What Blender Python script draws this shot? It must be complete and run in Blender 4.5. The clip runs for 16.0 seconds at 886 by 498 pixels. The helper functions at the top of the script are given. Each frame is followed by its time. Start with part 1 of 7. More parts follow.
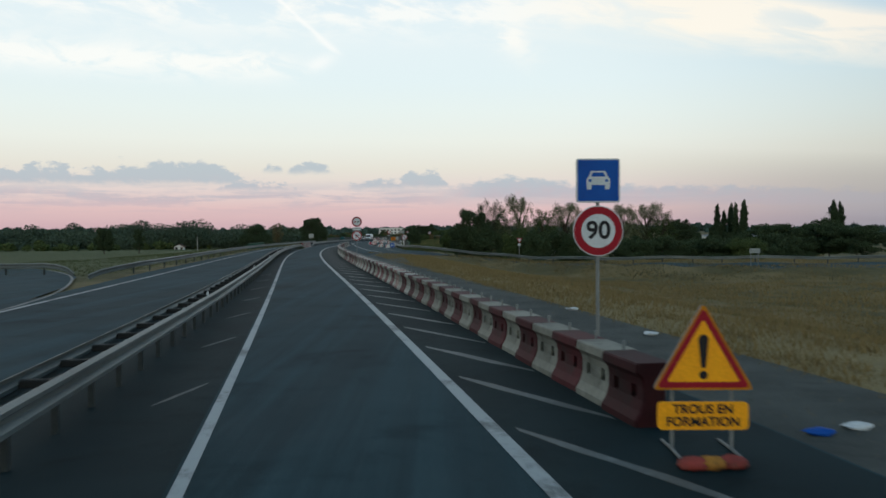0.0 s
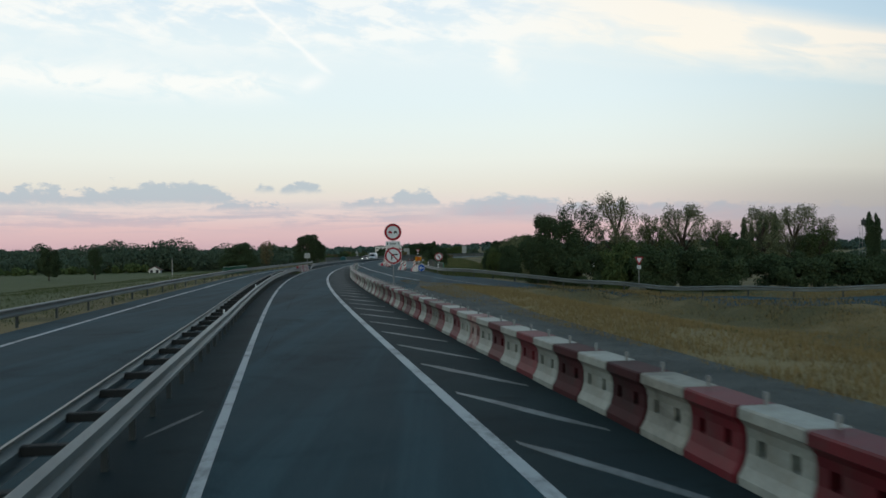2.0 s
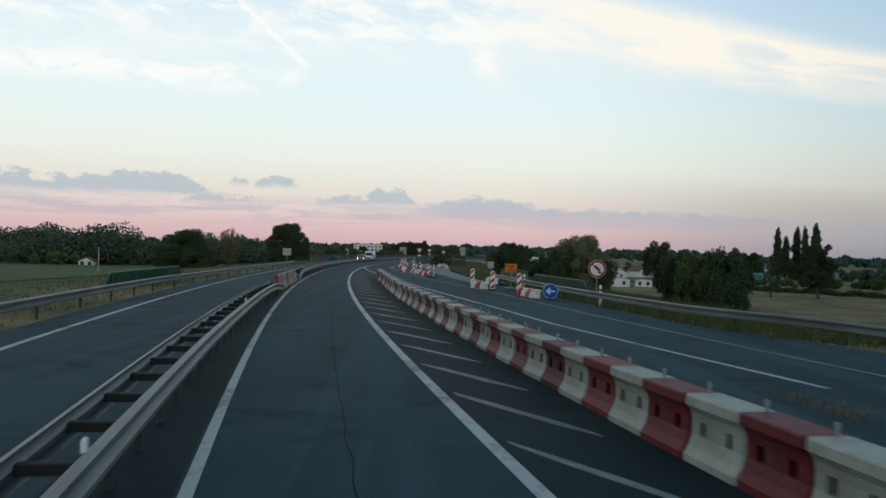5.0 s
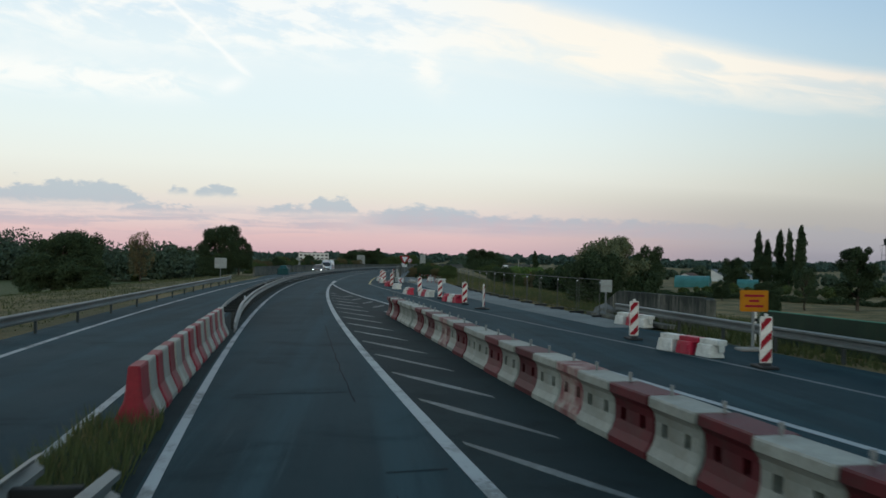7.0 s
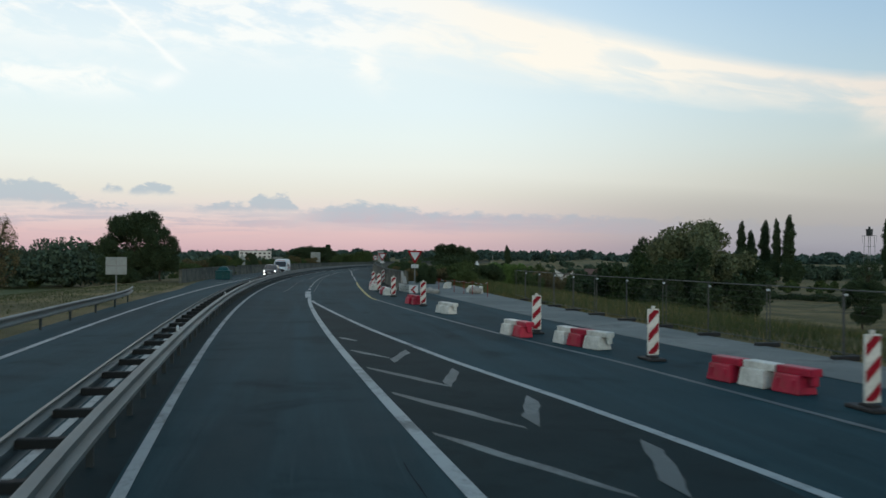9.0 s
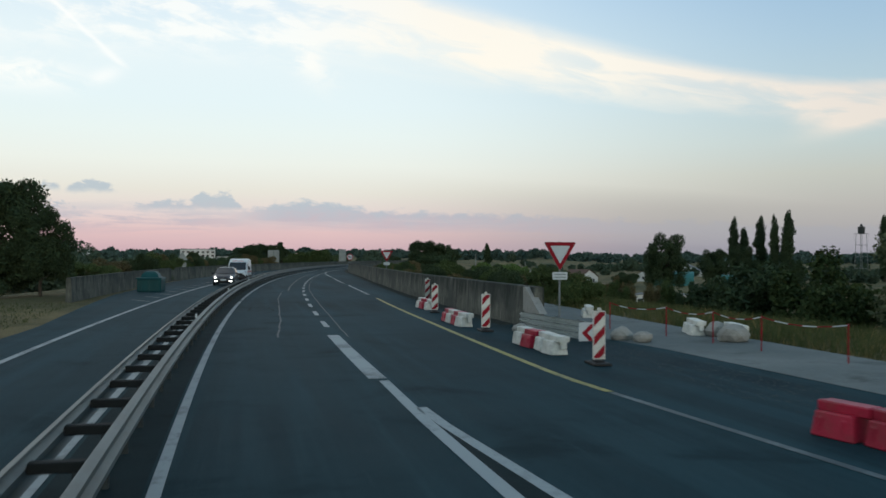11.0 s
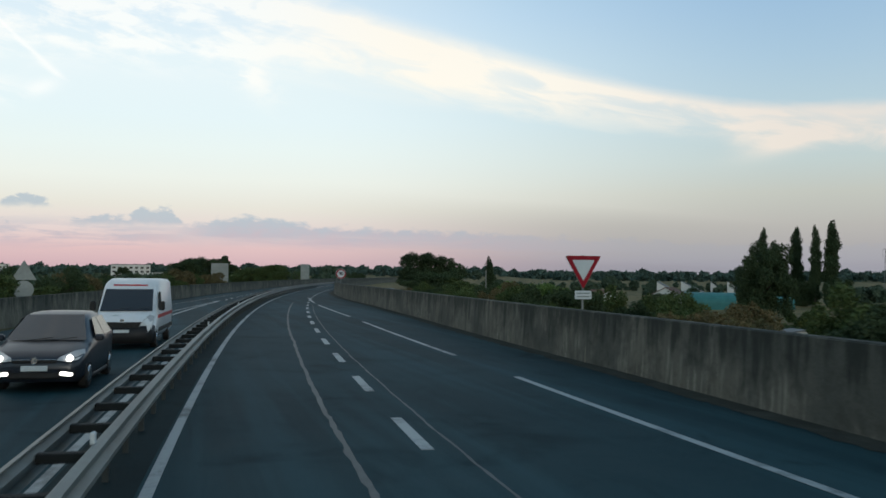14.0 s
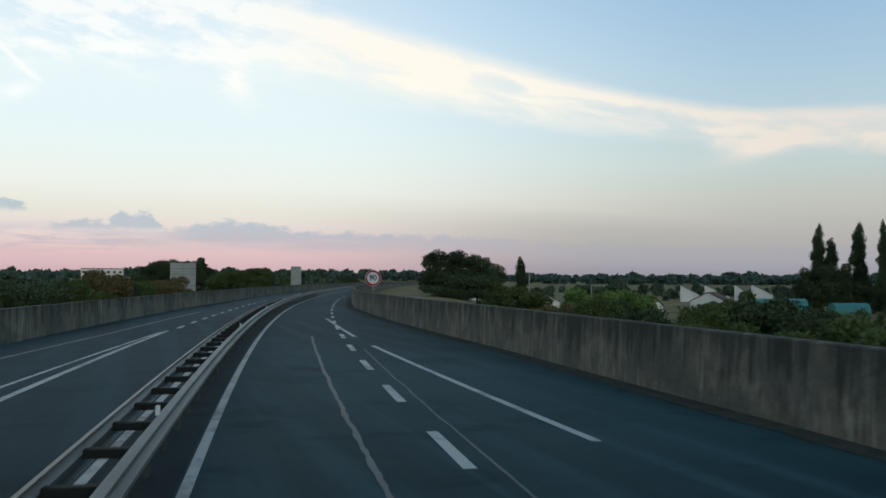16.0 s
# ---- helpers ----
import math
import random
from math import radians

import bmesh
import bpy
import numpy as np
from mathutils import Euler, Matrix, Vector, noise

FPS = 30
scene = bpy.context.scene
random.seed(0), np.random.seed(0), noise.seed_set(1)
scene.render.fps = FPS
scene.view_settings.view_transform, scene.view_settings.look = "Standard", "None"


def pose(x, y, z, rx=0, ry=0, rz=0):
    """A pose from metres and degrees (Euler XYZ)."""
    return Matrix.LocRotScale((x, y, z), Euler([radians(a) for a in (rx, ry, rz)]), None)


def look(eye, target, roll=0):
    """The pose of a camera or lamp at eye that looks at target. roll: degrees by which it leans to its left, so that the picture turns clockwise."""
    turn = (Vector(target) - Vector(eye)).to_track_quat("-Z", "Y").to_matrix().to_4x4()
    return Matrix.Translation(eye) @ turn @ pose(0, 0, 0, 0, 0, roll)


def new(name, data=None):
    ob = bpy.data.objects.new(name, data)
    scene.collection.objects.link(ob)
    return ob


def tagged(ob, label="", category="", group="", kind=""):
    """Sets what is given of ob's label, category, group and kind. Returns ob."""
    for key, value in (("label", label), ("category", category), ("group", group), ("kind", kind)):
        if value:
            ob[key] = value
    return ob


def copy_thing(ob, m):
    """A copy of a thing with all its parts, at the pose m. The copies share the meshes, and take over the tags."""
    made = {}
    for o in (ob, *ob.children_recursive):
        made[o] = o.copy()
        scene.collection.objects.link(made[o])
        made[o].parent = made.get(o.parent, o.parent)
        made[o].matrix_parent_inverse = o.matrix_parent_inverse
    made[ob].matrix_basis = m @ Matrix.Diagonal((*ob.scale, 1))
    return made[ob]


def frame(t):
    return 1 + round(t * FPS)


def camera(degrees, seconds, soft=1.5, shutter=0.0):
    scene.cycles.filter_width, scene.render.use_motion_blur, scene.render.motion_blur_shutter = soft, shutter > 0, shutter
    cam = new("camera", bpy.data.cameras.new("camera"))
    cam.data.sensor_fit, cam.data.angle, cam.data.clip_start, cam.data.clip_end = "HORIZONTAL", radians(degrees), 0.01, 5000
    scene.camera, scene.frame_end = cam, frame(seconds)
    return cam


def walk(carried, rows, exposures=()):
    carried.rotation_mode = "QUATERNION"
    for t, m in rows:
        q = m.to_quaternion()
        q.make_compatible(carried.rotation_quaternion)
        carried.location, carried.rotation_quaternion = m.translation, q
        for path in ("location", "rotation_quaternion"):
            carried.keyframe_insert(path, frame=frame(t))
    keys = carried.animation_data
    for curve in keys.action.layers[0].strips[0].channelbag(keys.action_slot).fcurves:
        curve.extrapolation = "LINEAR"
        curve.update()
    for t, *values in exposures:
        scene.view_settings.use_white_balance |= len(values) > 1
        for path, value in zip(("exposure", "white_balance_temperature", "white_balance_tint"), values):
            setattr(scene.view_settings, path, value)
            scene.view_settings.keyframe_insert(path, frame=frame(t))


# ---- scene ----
cam = camera(53.84, 16.0, soft=1.6, shutter=0.15)
PATH = [
    (0.0, pose(-0.601, 4.487, 2.444, 88.952, 0.274, 0.291)),
    (0.5, pose(-2.257, 14.201, 2.444, 89.162, 0.092, 0.054)),
    (1.0, pose(-3.935, 23.961, 2.444, 89.443, 0.066, 0.076)),
    (1.5, pose(-5.692, 33.758, 2.444, 89.651, 0.446, -0.038)),
    (2.0, pose(-7.481, 43.518, 2.444, 90.147, 0.796, -0.202)),
    (2.5, pose(-9.253, 53.249, 2.444, 90.567, 0.555, -0.575)),
    (3.0, pose(-10.963, 62.974, 2.444, 90.932, 0.458, -0.405)),
    (3.5, pose(-12.709, 72.702, 2.444, 91.029, 0.115, -0.467)),
    (4.0, pose(-14.376, 82.386, 2.444, 90.860, -0.473, -0.765)),
    (4.5, pose(-15.950, 91.921, 2.444, 90.546, -1.102, -1.276)),
    (5.0, pose(-17.398, 101.283, 2.444, 90.213, -1.567, -1.981)),
    (5.5, pose(-18.792, 111.122, 2.444, 89.985, -1.663, -2.857)),
    (6.0, pose(-19.956, 120.242, 2.444, 89.861, -1.391, -3.905)),
    (6.5, pose(-21.005, 129.289, 2.444, 90.261, -1.360, -4.604)),
    (7.0, pose(-21.965, 138.359, 2.444, 90.811, -0.988, -5.688)),
    (7.5, pose(-22.836, 147.451, 2.444, 91.074, -0.633, -6.638)),
    (8.0, pose(-23.620, 156.565, 2.444, 90.546, -0.488, -7.643)),
    (8.5, pose(-24.342, 165.698, 2.444, 90.851, -0.861, -8.602)),
    (9.0, pose(-25.027, 174.847, 2.444, 90.620, -0.321, -9.489)),
    (9.5, pose(-25.665, 183.994, 2.444, 90.496, -0.063, -10.374)),
    (10.0, pose(-26.242, 193.120, 2.444, 90.480, -0.089, -11.258)),
    (10.5, pose(-26.735, 202.225, 2.444, 90.524, -0.237, -12.153)),
    (11.0, pose(-27.060, 211.112, 2.444, 90.584, -0.346, -13.073)),
    (11.5, pose(-27.213, 220.028, 2.444, 90.613, -0.256, -14.032)),
    (12.0, pose(-27.198, 229.271, 2.444, 90.610, 0.033, -15.029)),
    (12.5, pose(-26.995, 239.055, 2.444, 90.854, 0.080, -16.265)),
    (13.0, pose(-26.656, 248.403, 2.444, 91.123, 0.170, -17.355)),
    (13.5, pose(-26.208, 257.729, 2.444, 91.573, 0.169, -17.412)),
    (14.0, pose(-25.667, 267.076, 2.444, 91.725, -0.515, -16.731)),
    (14.5, pose(-25.050, 276.374, 2.444, 91.719, -0.205, -16.693)),
    (15.0, pose(-24.345, 285.790, 2.444, 91.689, -0.064, -16.792)),
    (15.5, pose(-23.527, 295.434, 2.444, 91.878, -0.113, -17.244)),
    (16.0, pose(-22.564, 305.179, 2.444, 91.979, -0.332, -17.921)),
]
walk(cam, PATH, exposures=((0.0, 0.05, 6500.0, 9.2), (16.0, 0.09, 6450.0, 8.8)))

# ---------- world: dusk sky opposite the sunset, thin cirrus, low cloud bank ----------
class Net:
    """Small wrapper to wire shader nodes."""

    def __init__(self, tree):
        self.t = tree
        tree.nodes.clear()

    def node(self, kind):
        return self.t.nodes.new(kind)

    def put(self, sock, v):
        if isinstance(v, bpy.types.NodeSocket):
            self.t.links.new(v, sock)
        elif v is not None:
            sock.default_value = v

    def math(self, op, a, b=None, c=None, clamp=False):
        n = self.node("ShaderNodeMath")
        n.operation, n.use_clamp = op, clamp
        for i, v in enumerate((a, b, c)):
            if v is not None:
                self.put(n.inputs[i], v)
        return n.outputs[0]

    def add(self, *v):
        o = v[0]
        for k in v[1:]:
            o = self.math("ADD", o, k)
        return o

    def mul(self, *v):
        o = v[0]
        for k in v[1:]:
            o = self.math("MULTIPLY", o, k)
        return o

    def step(self, v, lo, hi):
        n = self.node("ShaderNodeMapRange")
        n.interpolation_type = "SMOOTHSTEP"
        self.put(n.inputs[0], v)
        for i, k in ((1, lo), (2, hi)):
            self.put(n.inputs[i], k)
        return n.outputs[0]

    def bell(self, v, mid, width):
        q = self.math("DIVIDE", self.math("SUBTRACT", v, mid), width)
        return self.math("POWER", 2.71828, self.mul(self.mul(q, q), -1.0))

    def vec(self, x, y, z):
        n = self.node("ShaderNodeCombineXYZ")
        for i, v in enumerate((x, y, z)):
            self.put(n.inputs[i], v)
        return n.outputs[0]

    def noise(self, v, scale, detail=4, rough=0.55, warp=0.0):
        n = self.node("ShaderNodeTexNoise")
        self.put(n.inputs["Vector"], v)
        n.inputs["Scale"].default_value = scale
        n.inputs["Detail"].default_value = detail
        n.inputs["Roughness"].default_value = rough
        n.inputs["Distortion"].default_value = warp
        return n.outputs[0]

    def mix(self, fac, a, b, mode="MIX"):
        n = self.node("ShaderNodeMix")
        n.data_type, n.blend_type = "RGBA", mode
        self.put(n.inputs[0], fac)
        for i, v in ((6, a), (7, b)):
            self.put(n.inputs[i], (*v, 1) if isinstance(v, tuple) and len(v) == 3 else v)
        return n.outputs[2]

    def ramp(self, fac, stops):
        n = self.node("ShaderNodeValToRGB")
        self.put(n.inputs[0], fac)
        e = n.color_ramp.elements
        while len(e) < len(stops):
            e.new(0.5)
        for k, (p, c) in zip(e, stops):
            k.position, k.color = p, (*c, 1)
        return n.outputs[0]


def lin(r, g, b):
    """Linear colour from display values 0 to 255."""
    return tuple(((v / 255 + 0.055) / 1.055) ** 2.4 if v > 10 else v / 255 / 12.92 for v in (r, g, b))


SUN_ELEVATION, SUN_TURN = radians(3.0), radians(172)   # low sun behind the camera
world = bpy.data.worlds.new("dusk_sky")
world.use_nodes = True
scene.world = world
k = Net(world.node_tree)
sep = k.node("ShaderNodeSeparateXYZ")
k.put(sep.inputs[0], k.node("ShaderNodeTexCoord").outputs["Generated"])
dx, dy, dz = sep.outputs
az = k.mul(k.math("ARCTAN2", k.mul(dx, -1.0), dy), 57.2958)
el = k.mul(k.math("ARCSINE", dz), 57.2958)
up = k.math("SQRT", k.mul(k.math("MAXIMUM", el, 0.0), 1 / 90))
base = k.ramp(up, [(0.0, lin(188, 162, 172)), (0.075, lin(202, 172, 181)), (0.133, lin(216, 186, 190)), (0.175, lin(219, 204, 205)), (0.216, lin(222, 219, 212)),
                   (0.258, lin(228, 232, 227)), (0.296, lin(226, 236, 235)), (0.33, lin(222, 236, 240)), (0.387, lin(214, 232, 240)),
                   (0.43, lin(196, 220, 238)), (0.527, lin(150, 188, 214)), (0.68, lin(100, 146, 178)), (1.0, lin(66, 112, 146))])
right = k.math("MAXIMUM", k.step(az, -7.0, -41.0), k.mul(k.step(az, -4.0, -30.0), k.step(el, 7.0, 3.0)))
dull = k.ramp(up, [(0.0, lin(132, 136, 150)), (0.1, lin(150, 150, 162)), (0.19, lin(174, 173, 173)), (0.243, lin(186, 189, 184)), (0.283, lin(186, 199, 200)),
                   (0.33, lin(180, 201, 210)), (0.387, lin(164, 192, 213)), (0.43, lin(152, 184, 212)), (0.527, lin(128, 168, 202)), (0.68, lin(96, 140, 174)), (1.0, lin(66, 112, 146))])
ahead = k.step(dy, -0.2, 0.3)
col = k.mix(k.mul(right, ahead), base, dull)
# thin cirrus: one long smooth band falling to the right, softer sheets on the left
along, across = k.add(az, k.mul(el, 0.3)), k.math("SUBTRACT", el, k.mul(az, 0.19))
veil = k.noise(k.vec(k.mul(along, 0.05), k.mul(across, 0.26), 0.0), 1.0, 5, 0.5, 0.5)
wisps = k.noise(k.vec(k.mul(along, 0.16), k.mul(across, 0.7), 3.0), 1.0, 6, 0.55, 0.7)
puffs = k.noise(k.vec(k.mul(az, 0.32), k.mul(el, 0.75), 5.0), 1.0, 6, 0.6, 0.5)
line_el = k.math("MAXIMUM", k.add(12.5, k.mul(k.add(az, 21.0), 0.2)), k.add(8.9, k.mul(k.add(az, 45.0), 0.08)))
off = k.add(k.math("SUBTRACT", el, line_el), k.mul(k.add(wisps, -0.5), 1.6))
reach = k.add(1.35, k.mul(k.step(az, -36.0, -8.0), 1.1))
band = k.mul(k.step(off, k.mul(reach, 1.25), k.mul(reach, 0.35)), k.step(off, k.mul(reach, -1.35), k.mul(reach, -0.1)), k.step(az, 6.0, -20.0), k.add(0.22, k.mul(k.step(veil, 0.32, 0.62), 0.4), k.mul(k.step(wisps, 0.38, 0.62), 0.58)))
ridge = k.mul(k.bell(off, k.mul(reach, 0.45), 0.45), k.step(az, -2.0, -14.0), 0.35)
streamer = k.mul(k.bell(el, k.add(17.3, k.mul(k.add(az, 4.0), 0.22), k.mul(k.add(wisps, -0.5), 1.5)), 0.8), k.bell(az, -12.0, 9.0), 0.55)
left_low = k.mul(k.bell(el, k.add(10.6, k.mul(k.add(puffs, -0.5), 1.6)), 0.9), k.step(az, 8.0, 12.5), k.step(puffs, 0.32, 0.55))
left_high = k.mul(k.step(el, 11.5, 14.5), k.step(az, -14.0, 2.0), k.step(k.add(k.mul(puffs, 0.5), k.mul(wisps, 0.5)), 0.42, 0.6), 0.9)
haze_high = k.mul(k.step(el, 9.0, 13.0), k.step(az, -24.0, 2.0), 0.3)
column = k.mul(k.bell(az, k.add(-4.2, k.mul(k.add(el, -12.5), 0.55), k.mul(k.add(wisps, -0.5), 3.0)), 1.1), k.bell(el, 12.6, 1.5), k.step(puffs, 0.3, 0.55), 0.8)
hook = k.mul(k.bell(az, k.add(-38.6, k.mul(k.add(el, -8.4), -2.0)), 1.6), k.bell(el, 8.3, 0.8), 0.9)
cover = k.math("MINIMUM", k.add(band, ridge, streamer, left_low, left_high, haze_high, column, hook), 1.0)
cirrus = k.mul(cover, 0.85)
cream = k.mix(k.step(az, 0.0, -16.0), lin(249, 248, 244), lin(255, 244, 228))
cream = k.mix(k.step(az, -20.0, -42.0), cream, lin(234, 220, 209))
col = k.mix(k.mul(cirrus, ahead), col, cream)
trail = k.mul(k.bell(az, k.add(7.0, k.mul(k.add(el, -11.5), 1.2), k.mul(k.add(wisps, -0.5), 0.5)), k.add(0.16, k.mul(k.step(wisps, 0.3, 0.8), 0.25))), k.step(el, 11.2, 11.9), k.step(el, 20.5, 15.0))
tail = k.mul(k.bell(az, k.add(8.6, k.mul(k.add(el, -10.6), -1.0)), 0.8), k.bell(el, 10.9, 0.6), k.step(puffs, 0.3, 0.6), 0.6)
col = k.mix(k.math("MAXIMUM", k.mul(trail, 0.65), tail), col, lin(252, 250, 247))
# low grey-blue clouds over the pink band: flat bases, lumpy tops, streaks below
puff = k.noise(k.vec(k.mul(az, 0.75), k.mul(el, 1.5), 7.0), 1.0, 8, 0.62, 0.2)
soft = k.noise(k.vec(k.mul(az, 0.16), k.mul(el, 1.7), 11.0), 1.0, 6, 0.6, 0.4)
lump = k.mul(k.add(puff, -0.47), 2.3)
heaps, height = 0.0, -9.0
for a, e, wa, rise in ((16.2, 3.2, 2.6, 1.45), (19.2, 3.2, 2.4, 1.25), (22.0, 3.15, 2.8, 0.85), (24.6, 3.15, 1.7, 1.15), (28.5, 3.05, 3.4, 0.95), (33.0, 3.15, 2.6, 1.3), (39.0, 3.05, 3.5, 0.9),
                       (8.9, 3.95, 1.2, 0.65), (11.3, 4.0, 0.6, 0.5), (1.7, 3.0, 1.4, 1.15), (4.6, 2.95, 1.8, 0.6), (12.2, 2.8, 2.4, 0.6)):
    hill = k.math("MINIMUM", k.mul(k.bell(az, a, wa), rise * 1.25), rise * 0.95)
    crest = k.math("SUBTRACT", k.add(e, hill, k.mul(lump, k.step(hill, 0.0, 0.5))), el)
    shape = k.mul(k.step(crest, 0.0, 0.3), k.step(k.add(el, k.mul(lump, 0.3)), e - 0.25, e + 0.3), k.step(hill, 0.08, 0.3))
    heaps = k.math("MAXIMUM", heaps, shape)
    height = k.math("MAXIMUM", height, k.mul(crest, k.step(hill, 0.05, 0.3)))
rim = k.mul(heaps, k.step(height, 0.35, 0.05))
top = k.add(3.1, k.mul(k.bell(az, -4.5, 3.0), 0.65), k.mul(lump, 0.7), k.mul(k.step(az, -10.0, -40.0), -0.9))
low = k.add(1.75, k.mul(k.add(soft, -0.5), 1.6), k.mul(k.step(az, -14.0, -36.0), -1.2))
bank = k.mul(k.step(k.math("SUBTRACT", top, el), 0.0, 0.4), k.step(k.math("SUBTRACT", el, low), -0.5, 0.8), k.step(az, 3.5, -3.0), k.add(0.98, k.mul(k.step(az, -12.0, -34.0), -0.4)))
streak = k.mul(k.step(k.add(soft, k.mul(lump, 0.1)), 0.42, 0.6), k.bell(el, 2.3, 0.75), k.step(az, -6.0, 4.0), 0.85)
grey = k.mix(k.step(k.add(el, lump), 1.6, 3.8), lin(184, 172, 187), lin(163, 180, 197))
grey = k.mix(k.mul(rim, 0.35), grey, lin(232, 216, 212))
grey = k.mix(k.step(az, -8.0, -34.0), grey, lin(158, 162, 174))
col = k.mix(k.mul(k.math("MAXIMUM", k.math("MAXIMUM", k.mul(heaps, 0.92), bank), streak), 0.85, ahead), col, grey)
# brighter, warmer sky round the sunset, behind
glow = k.mul(k.step(dy, 0.1, -1.0), k.step(el, 50.0, 0.0))
col = k.mix(k.mul(glow, 0.7), col, (0.58, 0.75, 0.68))
ground_col = k.mix(k.step(el, 0.0, -2.0), col, (0.05, 0.052, 0.045))
back = k.node("ShaderNodeBackground")
k.put(back.inputs[0], ground_col)
back.inputs[1].default_value = 0.97
air = k.node("ShaderNodeTexSky")
air.sky_type, air.sun_disc, air.sun_elevation, air.sun_rotation = "NISHITA", False, SUN_ELEVATION, SUN_TURN
haze = k.node("ShaderNodeBackground")
k.put(haze.inputs[0], air.outputs[0])
haze.inputs[1].default_value = 0.02
both = k.node("ShaderNodeAddShader")
k.put(both.inputs[0], back.outputs[0])
k.put(both.inputs[1], haze.outputs[0])
k.put(k.node("ShaderNodeOutputWorld").inputs[0], both.outputs[0])

sun = new("sun", bpy.data.lights.new("sun", "SUN"))
sun.data.energy, sun.data.angle, sun.data.color = 0.5, radians(14), (1.0, 0.93, 0.84)
sun.matrix_world = look((0, 0, 50), (math.sin(SUN_TURN) * -10, math.cos(SUN_TURN) * -10, 50 - 2.2))


# ---------- materials ----------
def finish(net, colour, rough, metal=0.0, height=None, bump=0.2, dist=0.02, spec=0.5):
    b = net.node("ShaderNodeBsdfPrincipled")
    net.put(b.inputs["Base Color"], (*colour, 1) if isinstance(colour, tuple) else colour)
    net.put(b.inputs["Roughness"], rough)
    net.put(b.inputs["Metallic"], metal)
    net.put(b.inputs["Specular IOR Level"], spec)
    if height is not None:
        h = net.node("ShaderNodeBump")
        h.inputs["Strength"].default_value, h.inputs["Distance"].default_value = bump, dist
        net.put(h.inputs["Height"], height)
        net.put(b.inputs["Normal"], h.outputs[0])
    net.put(net.node("ShaderNodeOutputMaterial").inputs[0], b.outputs[0])
    return b


def mat(name):
    m = bpy.data.materials.new(name)
    m.use_nodes = True
    return m, Net(m.node_tree)


def spot(net, sx=1.0, sy=1.0, sz=1.0):
    n = net.node("ShaderNodeMapping")
    n.inputs["Scale"].default_value = (sx, sy, sz)
    net.put(n.inputs[0], net.node("ShaderNodeTexCoord").outputs["Object"])
    return n.outputs[0]


def surf(name, c1, c2, rough=0.7, big=0.6, small=14.0, metal=0.0, bump=0.25, dist=0.01, vary=0.0, dirt=None, dirt_amount=0.5, dirt_scale=3.0, spec=0.22, stretch=(1, 1, 1)):
    """Two-scale surface: broad tone change, fine grain, optional dirt and change from piece to piece."""
    m, n = mat(name)
    v = spot(n, *stretch)
    a, f = n.noise(v, big, 4), n.noise(v, small, 5, 0.65)
    c = n.mix(n.step(a, 0.3, 0.7), c1, c2)
    c = n.mix(1.0, c, n.ramp(f, [(0.25, (0.78, 0.78, 0.78)), (0.75, (1.15, 1.15, 1.15))]), "MULTIPLY")
    if dirt:
        d = n.noise(v, dirt_scale, 6, 0.7, 0.4)
        c = n.mix(n.mul(n.step(d, 0.48, 0.72), dirt_amount), c, dirt)
    if vary:
        r = n.node("ShaderNodeObjectInfo").outputs["Random"]
        g = n.add(1 - vary, n.mul(r, 2 * vary))
        c = n.mix(1.0, c, n.vec(g, g, g), "MULTIPLY")
    finish(n, c, n.add(rough - 0.06, n.mul(f, 0.12)), metal, f, bump, dist, spec)
    return m


def asphalt_material():
    """Worn dark asphalt: wheel-track streaks along the road, patches, stains and grit."""
    m, n = mat("asphalt")
    v = spot(n)
    broad, mid, grit = n.noise(v, 0.05, 3), n.noise(v, 0.45, 6, 0.65, 0.6), n.noise(v, 48.0, 3, 0.7)
    tracks = n.noise(spot(n, 1.1, 0.035, 1.0), 1.0, 5, 0.6, 0.3)
    scuffs = n.noise(spot(n, 7.0, 0.25, 1.0), 1.0, 5, 0.65, 0.2)
    spots = n.noise(v, 2.4, 5, 0.7)
    c = n.mix(n.step(broad, 0.35, 0.65), (0.0088, 0.0275, 0.0345), (0.0145, 0.0425, 0.052))
    c = n.mix(n.mul(n.step(tracks, 0.42, 0.68), 0.75), c, (0.023, 0.06, 0.072))
    c = n.mix(n.mul(n.step(mid, 0.52, 0.72), 0.6), c, (0.0055, 0.0155, 0.019))
    c = n.mix(n.mul(n.step(scuffs, 0.6, 0.78), 0.5), c, (0.03, 0.063, 0.073))
    c = n.mix(n.mul(n.step(spots, 0.66, 0.74), 0.55), c, (0.004, 0.0105, 0.0125))
    c = n.mix(1.0, c, n.ramp(grit, [(0.25, (0.6, 0.6, 0.6)), (0.75, (1.45, 1.45, 1.45))]), "MULTIPLY")
    finish(n, c, n.add(0.58, n.mul(mid, 0.18), n.mul(tracks, 0.14)), 0.0, n.add(grit, n.mul(spots, 0.3)), 0.4, 0.006, 0.05)
    return m


def paint_material(name, c, worn, bare=(0.024, 0.04, 0.042)):
    m, n = mat(name)
    v = spot(n)
    chip, mid, g = n.add(n.mul(n.noise(v, 9.0, 6, 0.75), 0.55), n.mul(n.noise(v, 1.6, 5, 0.7), 0.45)), n.noise(v, 0.5, 4), n.noise(v, 60.0, 3)
    base_c = n.mix(mid, tuple(x * 0.8 for x in c), c)
    w = n.step(n.add(chip, n.mul(n.add(mid, -0.5), 0.9)), 0.60 - worn * 0.3, 0.84 - worn * 0.3)
    finish(n, n.mix(n.mul(w, 0.85), base_c, bare), 0.6, 0.0, g, 0.3, 0.004)
    return m


